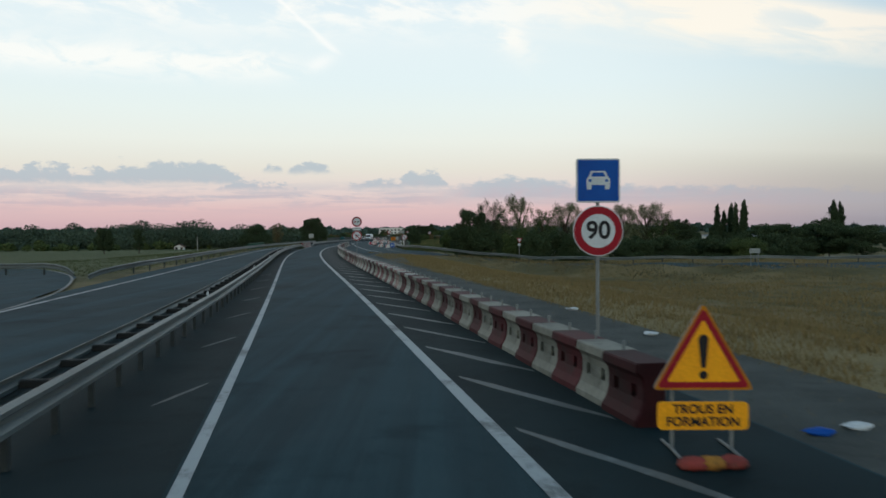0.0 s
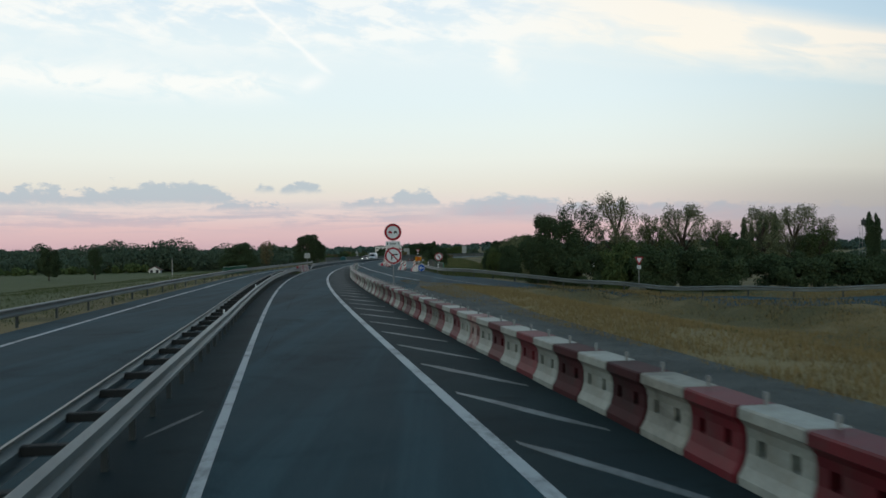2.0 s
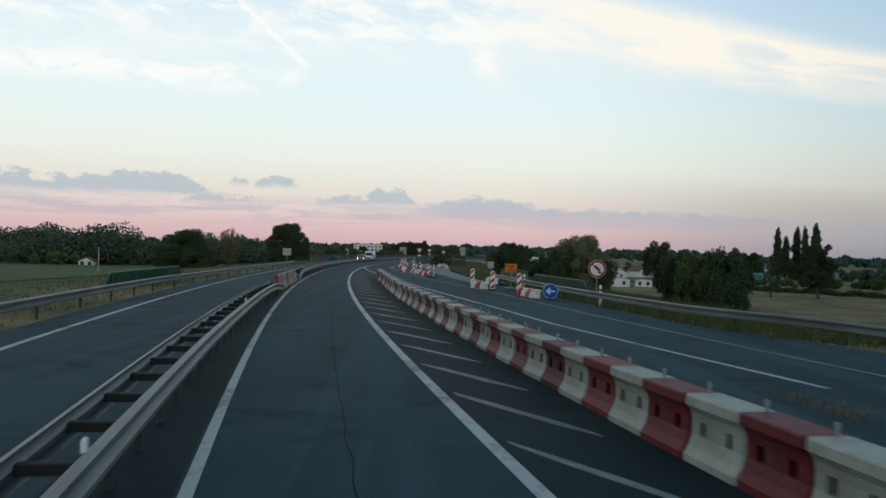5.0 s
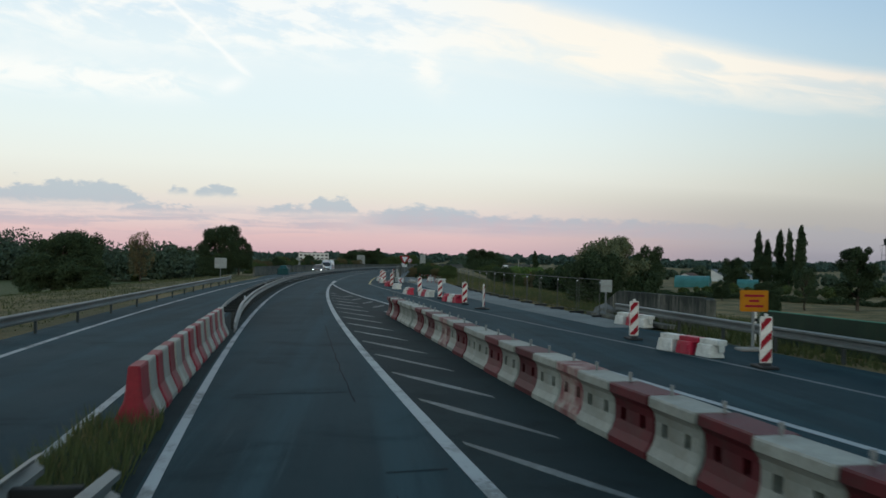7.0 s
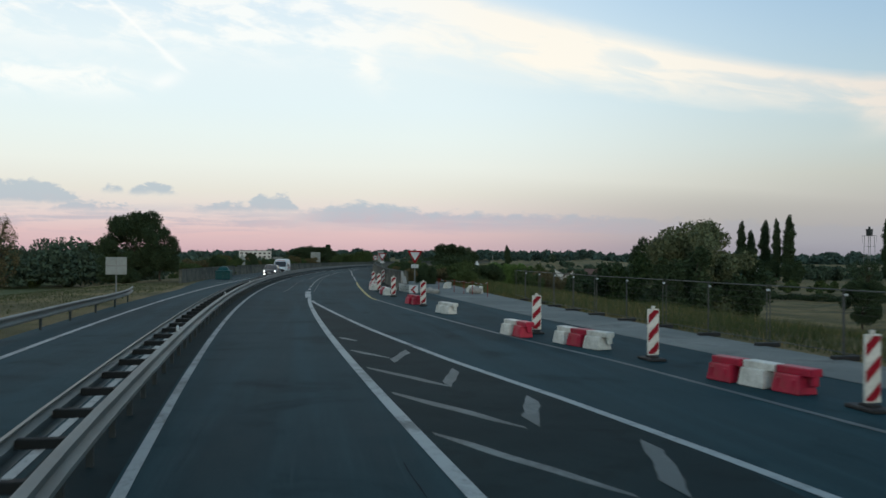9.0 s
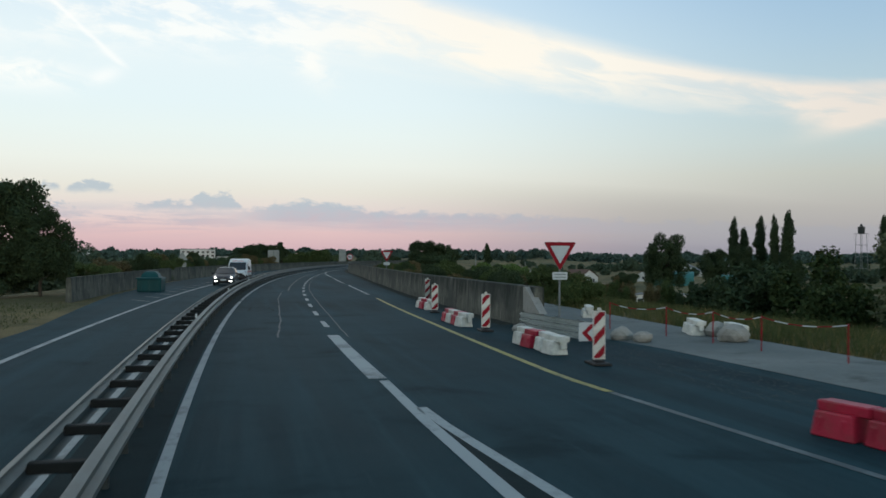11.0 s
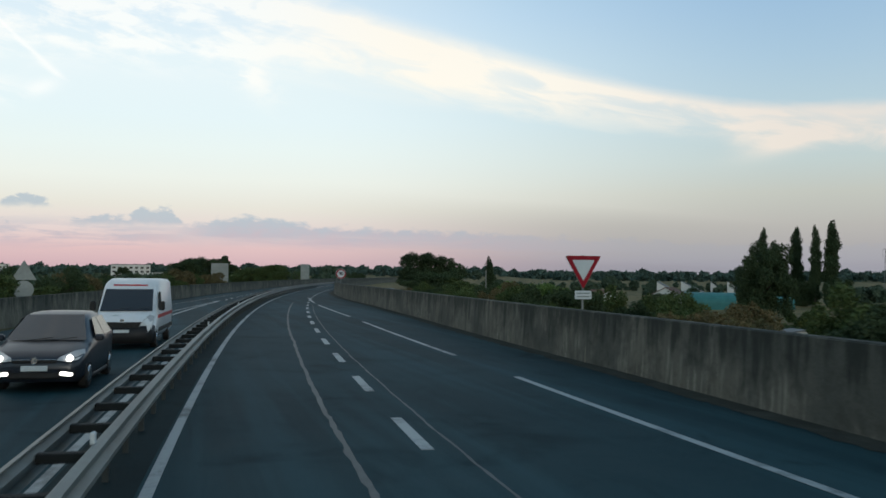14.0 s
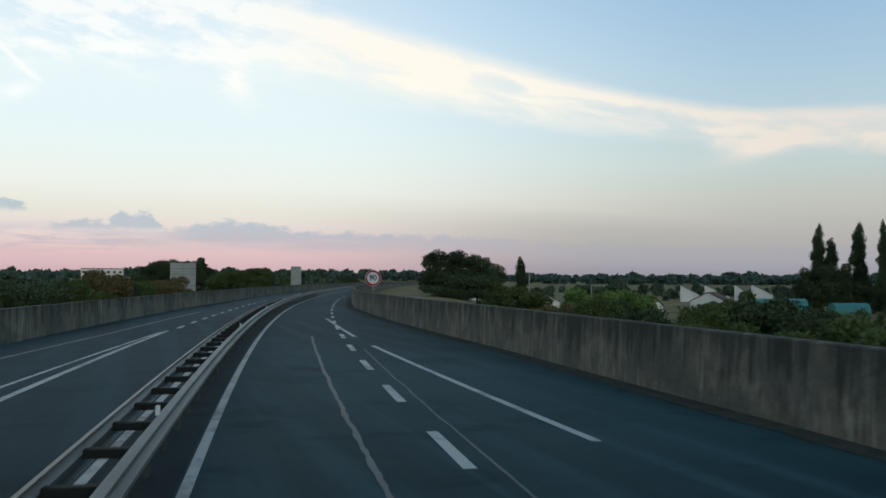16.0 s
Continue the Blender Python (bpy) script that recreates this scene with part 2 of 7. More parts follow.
def wall_material():
    """Old cast concrete: pale weathered face, dark algae runs from the top, blotches."""
    m, n = mat("stained_concrete")
    z = n.node("ShaderNodeSeparateXYZ")
    n.put(z.inputs[0], n.node("ShaderNodeTexCoord").outputs["Object"])
    runs = n.noise(spot(n, 2.0, 2.0, 0.10), 1.0, 7, 0.72, 0.2)
    fine_runs = n.noise(spot(n, 9.0, 9.0, 0.4), 1.0, 5, 0.68)
    v = spot(n)
    blotch, grit, patchy = n.noise(v, 0.4, 6, 0.62, 0.4), n.noise(v, 26.0, 5, 0.7), n.noise(v, 2.2, 6, 0.7, 0.3)
    c = n.mix(n.step(blotch, 0.36, 0.64), (0.07, 0.075, 0.066), (0.125, 0.122, 0.1))
    c = n.mix(n.mul(n.step(patchy, 0.45, 0.68), 0.6), c, (0.045, 0.046, 0.039))
    c = n.mix(n.mul(n.step(fine_runs, 0.5, 0.64), n.step(blotch, 0.4, 0.56), 0.8), c, (0.235, 0.235, 0.2))
    hang = n.add(n.mul(z.outputs[2], 0.5), n.mul(runs, 2.6), n.mul(fine_runs, 1.3), n.mul(patchy, 0.4))
    c = n.mix(n.mul(n.step(hang, 2.45, 2.95), 0.85), c, (0.02, 0.026, 0.023))
    leak = n.noise(spot(n, 1.6, 1.6, 0.03), 1.0, 4, 0.6)
    c = n.mix(n.mul(n.step(leak, 0.66, 0.72), n.step(patchy, 0.3, 0.55), 0.85), c, (0.27, 0.26, 0.20))
    c = n.mix(1.0, c, n.ramp(grit, [(0.25, (0.7, 0.7, 0.7)), (0.75, (1.25, 1.25, 1.25))]), "MULTIPLY")
    finish(n, c, 0.88, 0.0, n.add(n.mul(grit, 0.5), patchy), 0.4, 0.02, 0.15)
    return m


def leaf_material(name, c1, c2, warm=(0.12, 0.1, 0.03), warm_amount=0.2, spread=0.34):
    m, n = mat(name)
    r = n.node("ShaderNodeNewGeometry").outputs["Random Per Island"]
    o = n.node("ShaderNodeObjectInfo").outputs["Random"]
    v = spot(n)
    c = n.mix(n.noise(v, 0.5, 3), c1, c2)
    c = n.mix(n.mul(n.step(r, 0.6, 1.0), warm_amount), c, warm)
    g = n.add(0.9 - spread / 2, n.mul(r, spread), n.mul(o, 0.25))
    c = n.mix(1.0, c, n.vec(g, g, g), "MULTIPLY")
    b = finish(n, c, 0.8, spec=0.12)
    b.inputs["Transmission Weight"].default_value = 0.0
    return m


def ground_material():
    """Verges and fields: dry straw, green patches, bare soil; mown green west of the road."""
    m, n = mat("field_ground")
    v = spot(n)
    xyz = n.node("ShaderNodeSeparateXYZ")
    n.put(xyz.inputs[0], n.node("ShaderNodeTexCoord").outputs["Object"])
    far, mid, tuft, grit = n.noise(v, 0.012, 4), n.noise(v, 0.11, 6, 0.65, 0.15), n.noise(v, 1.3, 6, 0.7, 0.3), n.noise(v, 14.0, 4, 0.7)
    c = n.mix(n.step(mid, 0.38, 0.58), (0.185, 0.14, 0.064), (0.085, 0.076, 0.032))
    c = n.mix(n.mul(n.step(far, 0.52, 0.64), 0.6), c, (0.055, 0.068, 0.028))
    c = n.mix(n.mul(n.step(tuft, 0.5, 0.72), 0.55), c, (0.115, 0.10, 0.05))
    c = n.mix(n.mul(n.step(tuft, 0.44, 0.3), 0.5), c, (0.05, 0.048, 0.03))
    lane = n.add(xyz.outputs[0], n.mul(xyz.outputs[1], 0.165), n.mul(n.add(tuft, -0.5), 3.0))
    c = n.mix(n.mul(n.step(lane, 7.5, 9.5), n.step(lane, 15.5, 12.5), n.step(xyz.outputs[1], 125.0, 112.0), 0.8), c, (0.235, 0.185, 0.09))
    west = n.step(n.add(xyz.outputs[0], n.mul(xyz.outputs[1], 0.16), n.mul(n.add(mid, -0.5), 10.0)), -11.0, -17.0)
    mown = n.mix(n.step(mid, 0.35, 0.65), (0.052, 0.076, 0.028), (0.085, 0.098, 0.042))
    c = n.mix(n.mul(west, 0.85), c, mown)
    c = n.mix(1.0, c, n.ramp(grit, [(0.25, (0.6, 0.6, 0.6)), (0.75, (1.35, 1.35, 1.35))]), "MULTIPLY")
    finish(n, c, 0.9, 0.0, n.add(tuft, n.mul(grit, 0.5)), 0.7, 0.15, 0.15)
    return m


def glass_material(name, tint, rough=0.04):
    m, n = mat(name)
    finish(n, tint, rough, 0.0, spec=0.6)
    return m


def lamp_material(name, c, power):
    m, n = mat(name)
    e = n.node("ShaderNodeEmission")
    e.inputs[0].default_value, e.inputs[1].default_value = (*c, 1), power
    n.put(n.node("ShaderNodeOutputMaterial").inputs[0], e.outputs[0])
    return m


ASPHALT = asphalt_material()
WHITE_LINE = paint_material("white_road_paint", (0.28, 0.325, 0.335), 0.45)
OLD_LINE = paint_material("worn_road_paint", (0.135, 0.168, 0.17), 1.0)
GHOST_LINE = paint_material("scraped_paint_trace", (0.046, 0.066, 0.07), 0.95, (0.016, 0.03, 0.034))
YELLOW_LINE = paint_material("yellow_road_paint", (0.36, 0.305, 0.058), 0.4)
TAR = surf("tar_seal", (0.006, 0.007, 0.008), (0.010, 0.011, 0.012), 0.85, 1.0, 20, spec=0.05)
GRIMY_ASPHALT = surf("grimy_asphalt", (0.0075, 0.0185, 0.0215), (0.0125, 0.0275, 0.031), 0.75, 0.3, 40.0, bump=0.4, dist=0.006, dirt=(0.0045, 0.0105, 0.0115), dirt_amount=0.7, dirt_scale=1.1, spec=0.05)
GRAVEL = surf("grey_gravel", (0.042, 0.05, 0.045), (0.072, 0.082, 0.074), 0.9, 0.5, 22.0, bump=0.8, dist=0.04, dirt=(0.026, 0.031, 0.029), dirt_amount=0.8, dirt_scale=0.9)
PALE_GRAVEL = surf("pale_gravel", (0.13, 0.148, 0.145), (0.20, 0.215, 0.205), 0.9, 0.25, 14.0, bump=0.7, dist=0.04, dirt=(0.06, 0.068, 0.064), dirt_amount=0.75, dirt_scale=0.5)
GROUND = ground_material()
STEEL = surf("galvanised_steel", (0.135, 0.155, 0.15), (0.088, 0.102, 0.099), 0.5, 0.4, 9.0, metal=0.25, dirt=(0.085, 0.08, 0.066), dirt_amount=0.5, dirt_scale=1.4, spec=0.35)
BLACK_STEEL = surf("near_black_steel", (0.010, 0.012, 0.012), (0.018, 0.021, 0.021), 0.75, 0.5, 10.0, spec=0.15)
DARK_STEEL = surf("dull_dark_steel", (0.03, 0.036, 0.036), (0.05, 0.057, 0.056), 0.65, 0.5, 10.0, metal=0.1, spec=0.2)
CONCRETE = wall_material()
STONE_PALE = surf("grey_rubble", (0.16, 0.165, 0.155), (0.10, 0.105, 0.10), 0.9, 2.0, 16.0, bump=0.7, dist=0.03, dirt=(0.05, 0.055, 0.045))
PALE_CONCRETE = surf("pale_concrete", (0.32, 0.31, 0.28), (0.24, 0.235, 0.22), 0.85, 0.5, 12.0, dirt=(0.14, 0.135, 0.12))
RED_PLASTIC = surf("red_plastic", (0.104, 0.0078, 0.012), (0.068, 0.0064, 0.0092), 0.6, 1.2, 18.0, bump=0.1, vary=0.4, dirt=(0.065, 0.028, 0.026), dirt_amount=0.6, dirt_scale=2.2, spec=0.25)
WHITE_PLASTIC = surf("dirty_white_plastic", (0.29, 0.3, 0.26), (0.205, 0.215, 0.185), 0.6, 1.2, 18.0, bump=0.1, vary=0.12, dirt=(0.18, 0.17, 0.135), dirt_amount=0.75, dirt_scale=2.2, spec=0.3)
OLD_RED = surf("grimy_red_plastic", (0.072, 0.013, 0.016), (0.045, 0.012, 0.013), 0.7, 1.2, 18.0, bump=0.15, vary=0.35, dirt=(0.03, 0.022, 0.02), dirt_amount=0.8, dirt_scale=2.0, spec=0.15)
OLD_WHITE = surf("grimy_white_plastic", (0.25, 0.245, 0.205), (0.17, 0.168, 0.14), 0.7, 1.2, 18.0, bump=0.15, vary=0.2, dirt=(0.085, 0.08, 0.066), dirt_amount=0.85, dirt_scale=2.0, spec=0.15)
BRIGHT_RED = surf("bright_red_plastic", (0.43, 0.02, 0.05), (0.34, 0.017, 0.04), 0.42, 1.5, 18.0, bump=0.08, vary=0.12, dirt=(0.2, 0.06, 0.05), dirt_amount=0.4)
BRIGHT_WHITE = surf("white_plastic", (0.64, 0.63, 0.58), (0.54, 0.53, 0.48), 0.45, 1.5, 18.0, bump=0.08, vary=0.06, dirt=(0.3, 0.29, 0.25), dirt_amount=0.6)
MEDIAN_RED = surf("median_red_plastic", (0.24, 0.016, 0.028), (0.17, 0.014, 0.02), 0.6, 1.2, 18.0, bump=0.1, vary=0.2, dirt=(0.10, 0.04, 0.04), dirt_amount=0.5, dirt_scale=2.2, spec=0.25)
RUBBED = surf("rubbed_red_plastic", (0.13, 0.012, 0.018), (0.30, 0.22, 0.19), 0.65, 2.6, 18.0, bump=0.1, dirt=(0.30, 0.28, 0.24), dirt_amount=0.9, dirt_scale=3.0, spec=0.2)
# Near-black for recesses; their shade is put into the colour.
SLOT = surf("recess_shade", (0.02, 0.015, 0.013), (0.03, 0.024, 0.021), 0.9, spec=0.1)
SIGN_RED = surf("sign_red", (0.27, 0.010, 0.02), (0.23, 0.009, 0.018), 0.6, 2.0, 30, bump=0.03, spec=0.12)
SIGN_WHITE = surf("sign_white", (0.52, 0.56, 0.57), (0.46, 0.50, 0.52), 0.6, 2.0, 30, bump=0.03, spec=0.12)
SIGN_BLACK = surf("sign_black", (0.012, 0.012, 0.014), (0.018, 0.018, 0.02), 0.6, 2.0, 30, bump=0.03, spec=0.12)
SIGN_BLUE = surf("sign_blue", (0.006, 0.075, 0.33), (0.006, 0.06, 0.28), 0.6, 2.0, 30, bump=0.03, spec=0.12)
SIGN_YELLOW = surf("sign_yellow", (0.83, 0.36, 0.01), (0.74, 0.31, 0.01), 0.6, 2.0, 30, bump=0.03, spec=0.12)
SIGN_ORANGE = surf("sign_orange", (0.44, 0.165, 0.006), (0.36, 0.135, 0.005), 0.6, 2.0, 30, bump=0.03, spec=0.12)
SIGN_BACK = surf("bare_aluminium", (0.23, 0.26, 0.26), (0.18, 0.205, 0.205), 0.5, 0.8, 20, metal=0.3, bump=0.04)
POLE = surf("grey_pole", (0.20, 0.215, 0.21), (0.15, 0.16, 0.16), 0.55, 1.0, 20, metal=0.2)
THIN_WIRE = surf("dull_wire", (0.09, 0.095, 0.09), (0.07, 0.073, 0.07), 0.6, 1.0, 20, metal=0.2)
RUBBER = surf("black_rubber", (0.02, 0.02, 0.02), (0.03, 0.03, 0.03), 0.7, 2.0, 30)
BARK = surf("bark", (0.07, 0.055, 0.04), (0.045, 0.038, 0.03), 0.9, 1.5, 12.0, bump=0.8, dist=0.05)
LEAF = leaf_material("green_leaves", (0.040, 0.066, 0.024), (0.064, 0.09, 0.032))
LEAF_DARK = leaf_material("dark_leaves", (0.027, 0.048, 0.025), (0.045, 0.066, 0.030), warm_amount=0.1)
LEAF_PALE = leaf_material("grey_green_leaves", (0.085, 0.108, 0.058), (0.12, 0.132, 0.07), (0.15, 0.12, 0.06), 0.3)
LEAF_FRESH = leaf_material("fresh_leaves", (0.075, 0.135, 0.036), (0.11, 0.17, 0.05), warm_amount=0.15)
LEAF_BROWN = leaf_material("rusty_leaves", (0.105, 0.084, 0.042), (0.084, 0.084, 0.039), (0.15, 0.075, 0.04), 0.4)
# The blue-green tint paints distance haze into the ridge foliage.
FAR_WOODS = leaf_material("hazed_horizon_woods", (0.040, 0.070, 0.060), (0.056, 0.088, 0.074), warm_amount=0.05)
PALE_STEEL = surf("new_galvanised_steel", (0.52, 0.56, 0.55), (0.42, 0.46, 0.45), 0.45, 0.6, 12.0, metal=0.3, dirt=(0.2, 0.2, 0.18), dirt_amount=0.4)
# Leaf colour raised slightly to stand in for haze.
WOODS = leaf_material("hazed_far_woods", (0.046, 0.073, 0.051), (0.066, 0.094, 0.061), warm_amount=0.04, spread=0.3)
STRAW = leaf_material("dry_grass", (0.235, 0.175, 0.078), (0.16, 0.12, 0.055), (0.07, 0.066, 0.03), 0.5)
GRASS = leaf_material("green_grass", (0.042, 0.06, 0.021), (0.068, 0.08, 0.03), (0.10, 0.09, 0.045), 0.35)
WEED = leaf_material("rank_weeds", (0.03, 0.04, 0.018), (0.05, 0.052, 0.026), (0.075, 0.06, 0.03), 0.3)
DIRT = surf("roadside_dirt", (0.05, 0.056, 0.05), (0.033, 0.038, 0.034), 0.95, 1.2, 20, bump=0.6, dist=0.03, dirt=(0.018, 0.018, 0.016), spec=0.05)
TEAL = surf("teal_paint", (0.006, 0.066, 0.070), (0.005, 0.052, 0.056), 0.55, 1.0, 12, dirt=(0.03, 0.08, 0.07))
NETTING = surf("green_sheeting", (0.006, 0.095, 0.05), (0.005, 0.07, 0.038), 0.6, 0.8, 12, dirt=(0.012, 0.034, 0.02))
NET_DARK = surf("dark_green_sheeting", (0.012, 0.034, 0.018), (0.008, 0.024, 0.014), 0.7, 0.8, 12, dirt=(0.03, 0.03, 0.016))
NET_RAIL = surf("green_rail_paint", (0.02, 0.15, 0.085), (0.015, 0.12, 0.07), 0.5, 0.8, 12, dirt=(0.03, 0.09, 0.06))

# ---------- the road's line: s metres along, d metres to the right of the lane's left edge line ----------
KNOT_S = np.array([0, 35, 70, 105, 140, 175, 210, 245, 280, 315, 350, 430, 700.0])
KNOT_H = np.array([9.163, 9.879, 10.097, 8.715, 6.148, 3.849, 1.413, -1.462, -4.191, -6.683, -9.116, -14.5, -22.5])
LINE_S = np.arange(-60, 701, 1.0)
_turn = np.convolve(np.pad(np.interp(LINE_S, KNOT_S, KNOT_H), 15, mode="edge"), np.ones(31) / 31, "valid")
LINE_H = np.radians(_turn)
LINE_X, LINE_Y = np.cumsum(-np.sin(LINE_H)), np.cumsum(np.cos(LINE_H))
LINE_X, LINE_Y = LINE_X - LINE_X[60] - 1.085, LINE_Y - LINE_Y[60]


def heading(s):
    return float(np.interp(s, LINE_S, LINE_H))


def at(s, d, z=0.0):
    h = heading(s)
    return Vector((float(np.interp(s, LINE_S, LINE_X)) + math.cos(h) * d, float(np.interp(s, LINE_S, LINE_Y)) + math.sin(h) * d, z))


def on_road(s, d, z=0.0, turn=0.0):
    """Pose at a place by the road; y looks along the road, x to its right."""
    return Matrix.Translation(at(s, d, z)) @ Matrix.Rotation(heading(s) + radians(turn), 4, "Z")


def table(*pairs):
    xs, ys = [p[0] for p in pairs], [p[1] for p in pairs]
    return lambda s: float(np.interp(s, xs, ys))


def smooth(v):
    v = np.clip(v, 0, 1)
    return v * v * (3 - 2 * v)


def nearest(x, y):
    """Road coordinates of plan points."""
    x, y = np.asarray(x, float).ravel(), np.asarray(y, float).ravel()
    s, d = np.empty_like(x), np.empty_like(x)
    for a in range(0, len(x), 4000):
        b = slice(a, a + 4000)
        i = np.argmin((x[b, None] - LINE_X) ** 2 + (y[b, None] - LINE_Y) ** 2, axis=1)
        ex, ey, h = x[b] - LINE_X[i], y[b] - LINE_Y[i], LINE_H[i]
        s[b], d[b] = LINE_S[i] - ex * np.sin(h) + ey * np.cos(h), ex * np.cos(h) + ey * np.sin(h)
    return s, d


def ground_height(x, y):
    s, d = nearest(x, y)
    x, y = np.asarray(x, float).ravel(), np.asarray(y, float).ravel()
    edge_r = np.interp(s, [-40, 105, 135, 170, 260, 330, 400, 700], [11, 11, 17, 19, 19.5, 18.5, 16, 16])
    fall_r = np.interp(s, [0, 110, 150, 200, 280, 700], [-1.03, -1.05, -2.0, -4.0, -6.0, -6.0])
    span_r = np.interp(s, [0, 110, 170, 700], [18, 18, 22, 26])
    edge_l = np.interp(s, [-40, 60, 130, 330, 700], [-30, -20, -9.5, -12.5, -13])
    fall_l = np.interp(s, [0, 150, 300, 700], [-0.6, -1.4, -3.0, -4.0])
    z = np.where(d > 0, fall_r * smooth((d - edge_r) / span_r), fall_l * smooth((edge_l - d) / 25))
    before = np.interp(d, [9, 12.5, 22, 32, 45, 62, 95], [122, 110, 98, 86, 79, 76, 73]) - s      # metres short of the right-hand slip road
    inner = smooth((d - 14) / 7)
    z = z + inner * np.where(before > 0, 0.5 * smooth(before / 1.6) * smooth((5.0 - before) / 3.0) - 0.75 * smooth((before - 3.0) / 8.0), 0.0)
    away = np.maximum(0, np.abs(d - 3) - 14)
    z = z - 0.09 + 0.12 * smooth(away / 12) * (np.sin(x * 0.21 + 1.3) * np.cos(y * 0.17) + 0.6 * np.sin(x * 0.53 - y * 0.41))
    r = np.hypot(x, y - 250)
    return z + 15.0 * smooth((r - 900) / 1500) * (0.75 + 0.25 * np.sin(np.arctan2(x, y) * 9 + 1.0)) + 0.004 * np.maximum(0, r - 2400)


def gz(x, y):
    return float(ground_height([x], [y])[0])


# ---------- mesh helpers ----------
def link(name, me, material, parent=None, label=""):
    for m in material if isinstance(material, (list, tuple)) else [material]:
        me.materials.append(m)
    ob = new(name, me)
    if parent:
        ob.parent = parent
    if label:
        ob["label"] = label
    return ob


def from_lists(name, verts, faces, material, parent=None, label="", flat=True):
    me = bpy.data.meshes.new(name)
    me.from_pydata([tuple(v) for v in verts], [], faces)
    if not flat:
        me.polygons.foreach_set("use_smooth", [True] * len(me.polygons))
    me.update()
    return link(name, me, material, parent, label)


def part(name, bm, material, parent=None, label="", flat=True):
    me = bpy.data.meshes.new(name)
    bm.normal_update()
    bm.to_mesh(me)
    bm.free()
    if not flat:
        me.polygons.foreach_set("use_smooth", [True] * len(me.polygons))
    return link(name, me, material, parent, label)


def thing(name, m, label, category, group=""):
    ob = new(name)
    ob.matrix_world = m
    ob.empty_display_size = 0.1
    return tagged(ob, label, category, group)


def add_box(bm, size, mid, bevel=0.0, m=None, index=0):
    r = bmesh.ops.create_cube(bm, size=1.0, matrix=Matrix.Translation(mid) @ Matrix.Diagonal((*size, 1)))
    fs = {f for v in r["verts"] for f in v.link_faces}
    if m:
        bmesh.ops.transform(bm, matrix=m, verts=r["verts"])
    if bevel:
        es = list({e for f in fs for e in f.edges})
        fs |= set(bmesh.ops.bevel(bm, geom=es, offset=bevel, segments=1, affect="EDGES")["faces"])
    if index:
        for f in fs:
            if f.is_valid:
                f.material_index = index
    return bm


def add_rod(bm, a, b, r1, r2=None, seg=8):
    a, b = Vector(a), Vector(b)
    q = (b - a).to_track_quat("Z", "Y").to_matrix().to_4x4()
    bmesh.ops.create_cone(bm, cap_ends=True, segments=seg, radius1=r1, radius2=r1 if r2 is None else r2, depth=(b - a).length,
                          matrix=Matrix.Translation((a + b) / 2) @ q)
    return bm


def plate(bm, outline, y, thick, index=0):
    """A flat plate in the xz plane from its outline, front at y looking towards -y."""
    front = [bm.verts.new((x, y, z)) for x, z in outline]
    rear = [bm.verts.new((x, y + thick, z)) for x, z in outline]
    fs = [bm.faces.new(front), bm.faces.new(rear[::-1])]
    for i in range(len(outline)):
        j = (i + 1) % len(outline)
        fs.append(bm.faces.new((front[j], front[i], rear[i], rear[j])))
    for f in fs:
        f.material_index = index
    bmesh.ops.recalc_face_normals(bm, faces=fs)
    return bm


def disc(r, cx=0.0, cz=0.0, n=40):
    return [(cx + r * math.cos(2 * math.pi * i / n), cz + r * math.sin(2 * math.pi * i / n)) for i in range(n)]


def rect(w, h, cx=0.0, cz=0.0, c=0.0):
    if not c:
        return [(cx - w / 2, cz - h / 2), (cx + w / 2, cz - h / 2), (cx + w / 2, cz + h / 2), (cx - w / 2, cz + h / 2)]
    out = []
    for ox, oz, a0 in ((w / 2 - c, -h / 2 + c, -90), (w / 2 - c, h / 2 - c, 0), (-w / 2 + c, h / 2 - c, 90), (-w / 2 + c, -h / 2 + c, 180)):
        out += [(cx + ox + c * math.cos(radians(a0 + a)), cz + oz + c * math.sin(radians(a0 + a))) for a in (0, 30, 60, 90)]
    return out


def triangle(side, cz=0.0, down=False, c=0.04):
    h = side * 0.866
    pts = [(0, h * 2 / 3), (-side / 2, -h / 3), (side / 2, -h / 3)]
    if down:
        pts = [(x, -z) for x, z in pts]
    out = []
    for i in range(3):
        p, a, b = Vector(pts[i]), Vector(pts[i - 1]), Vector(pts[(i + 1) % 3])
        for f in (0, 0.25, 0.5, 0.75, 1):
            q1, q2 = p + (a - p).normalized() * c * 1.7, p + (b - p).normalized() * c * 1.7
            t = q1 * (1 - f) ** 2 + p * 2 * f * (1 - f) + q2 * f * f
            out.append((t.x, t.y + cz))
    return out


def face_part(name, outline, y, material, parent, label="", thick=0.004):
    return part(name, plate(bmesh.new(), outline, y, thick), material, parent, label)


def lettering(text, size, mid, y, material, parent, name="lettering"):
    """Raised writing on a plate that looks towards -y."""
    cu = bpy.data.curves.new("lettering", "FONT")
    cu.body, cu.size, cu.align_x, cu.align_y, cu.extrude, cu.offset = text, size, "CENTER", "CENTER", 0.002, size * 0.025
    tmp = new("lettering", cu)
    me = bpy.data.meshes.new_from_object(tmp.evaluated_get(bpy.context.evaluated_depsgraph_get()))
    bpy.data.objects.remove(tmp)
    me.transform(pose(mid[0], y, mid[1], 90, 0, 0))
    return link(name, me, material, parent)


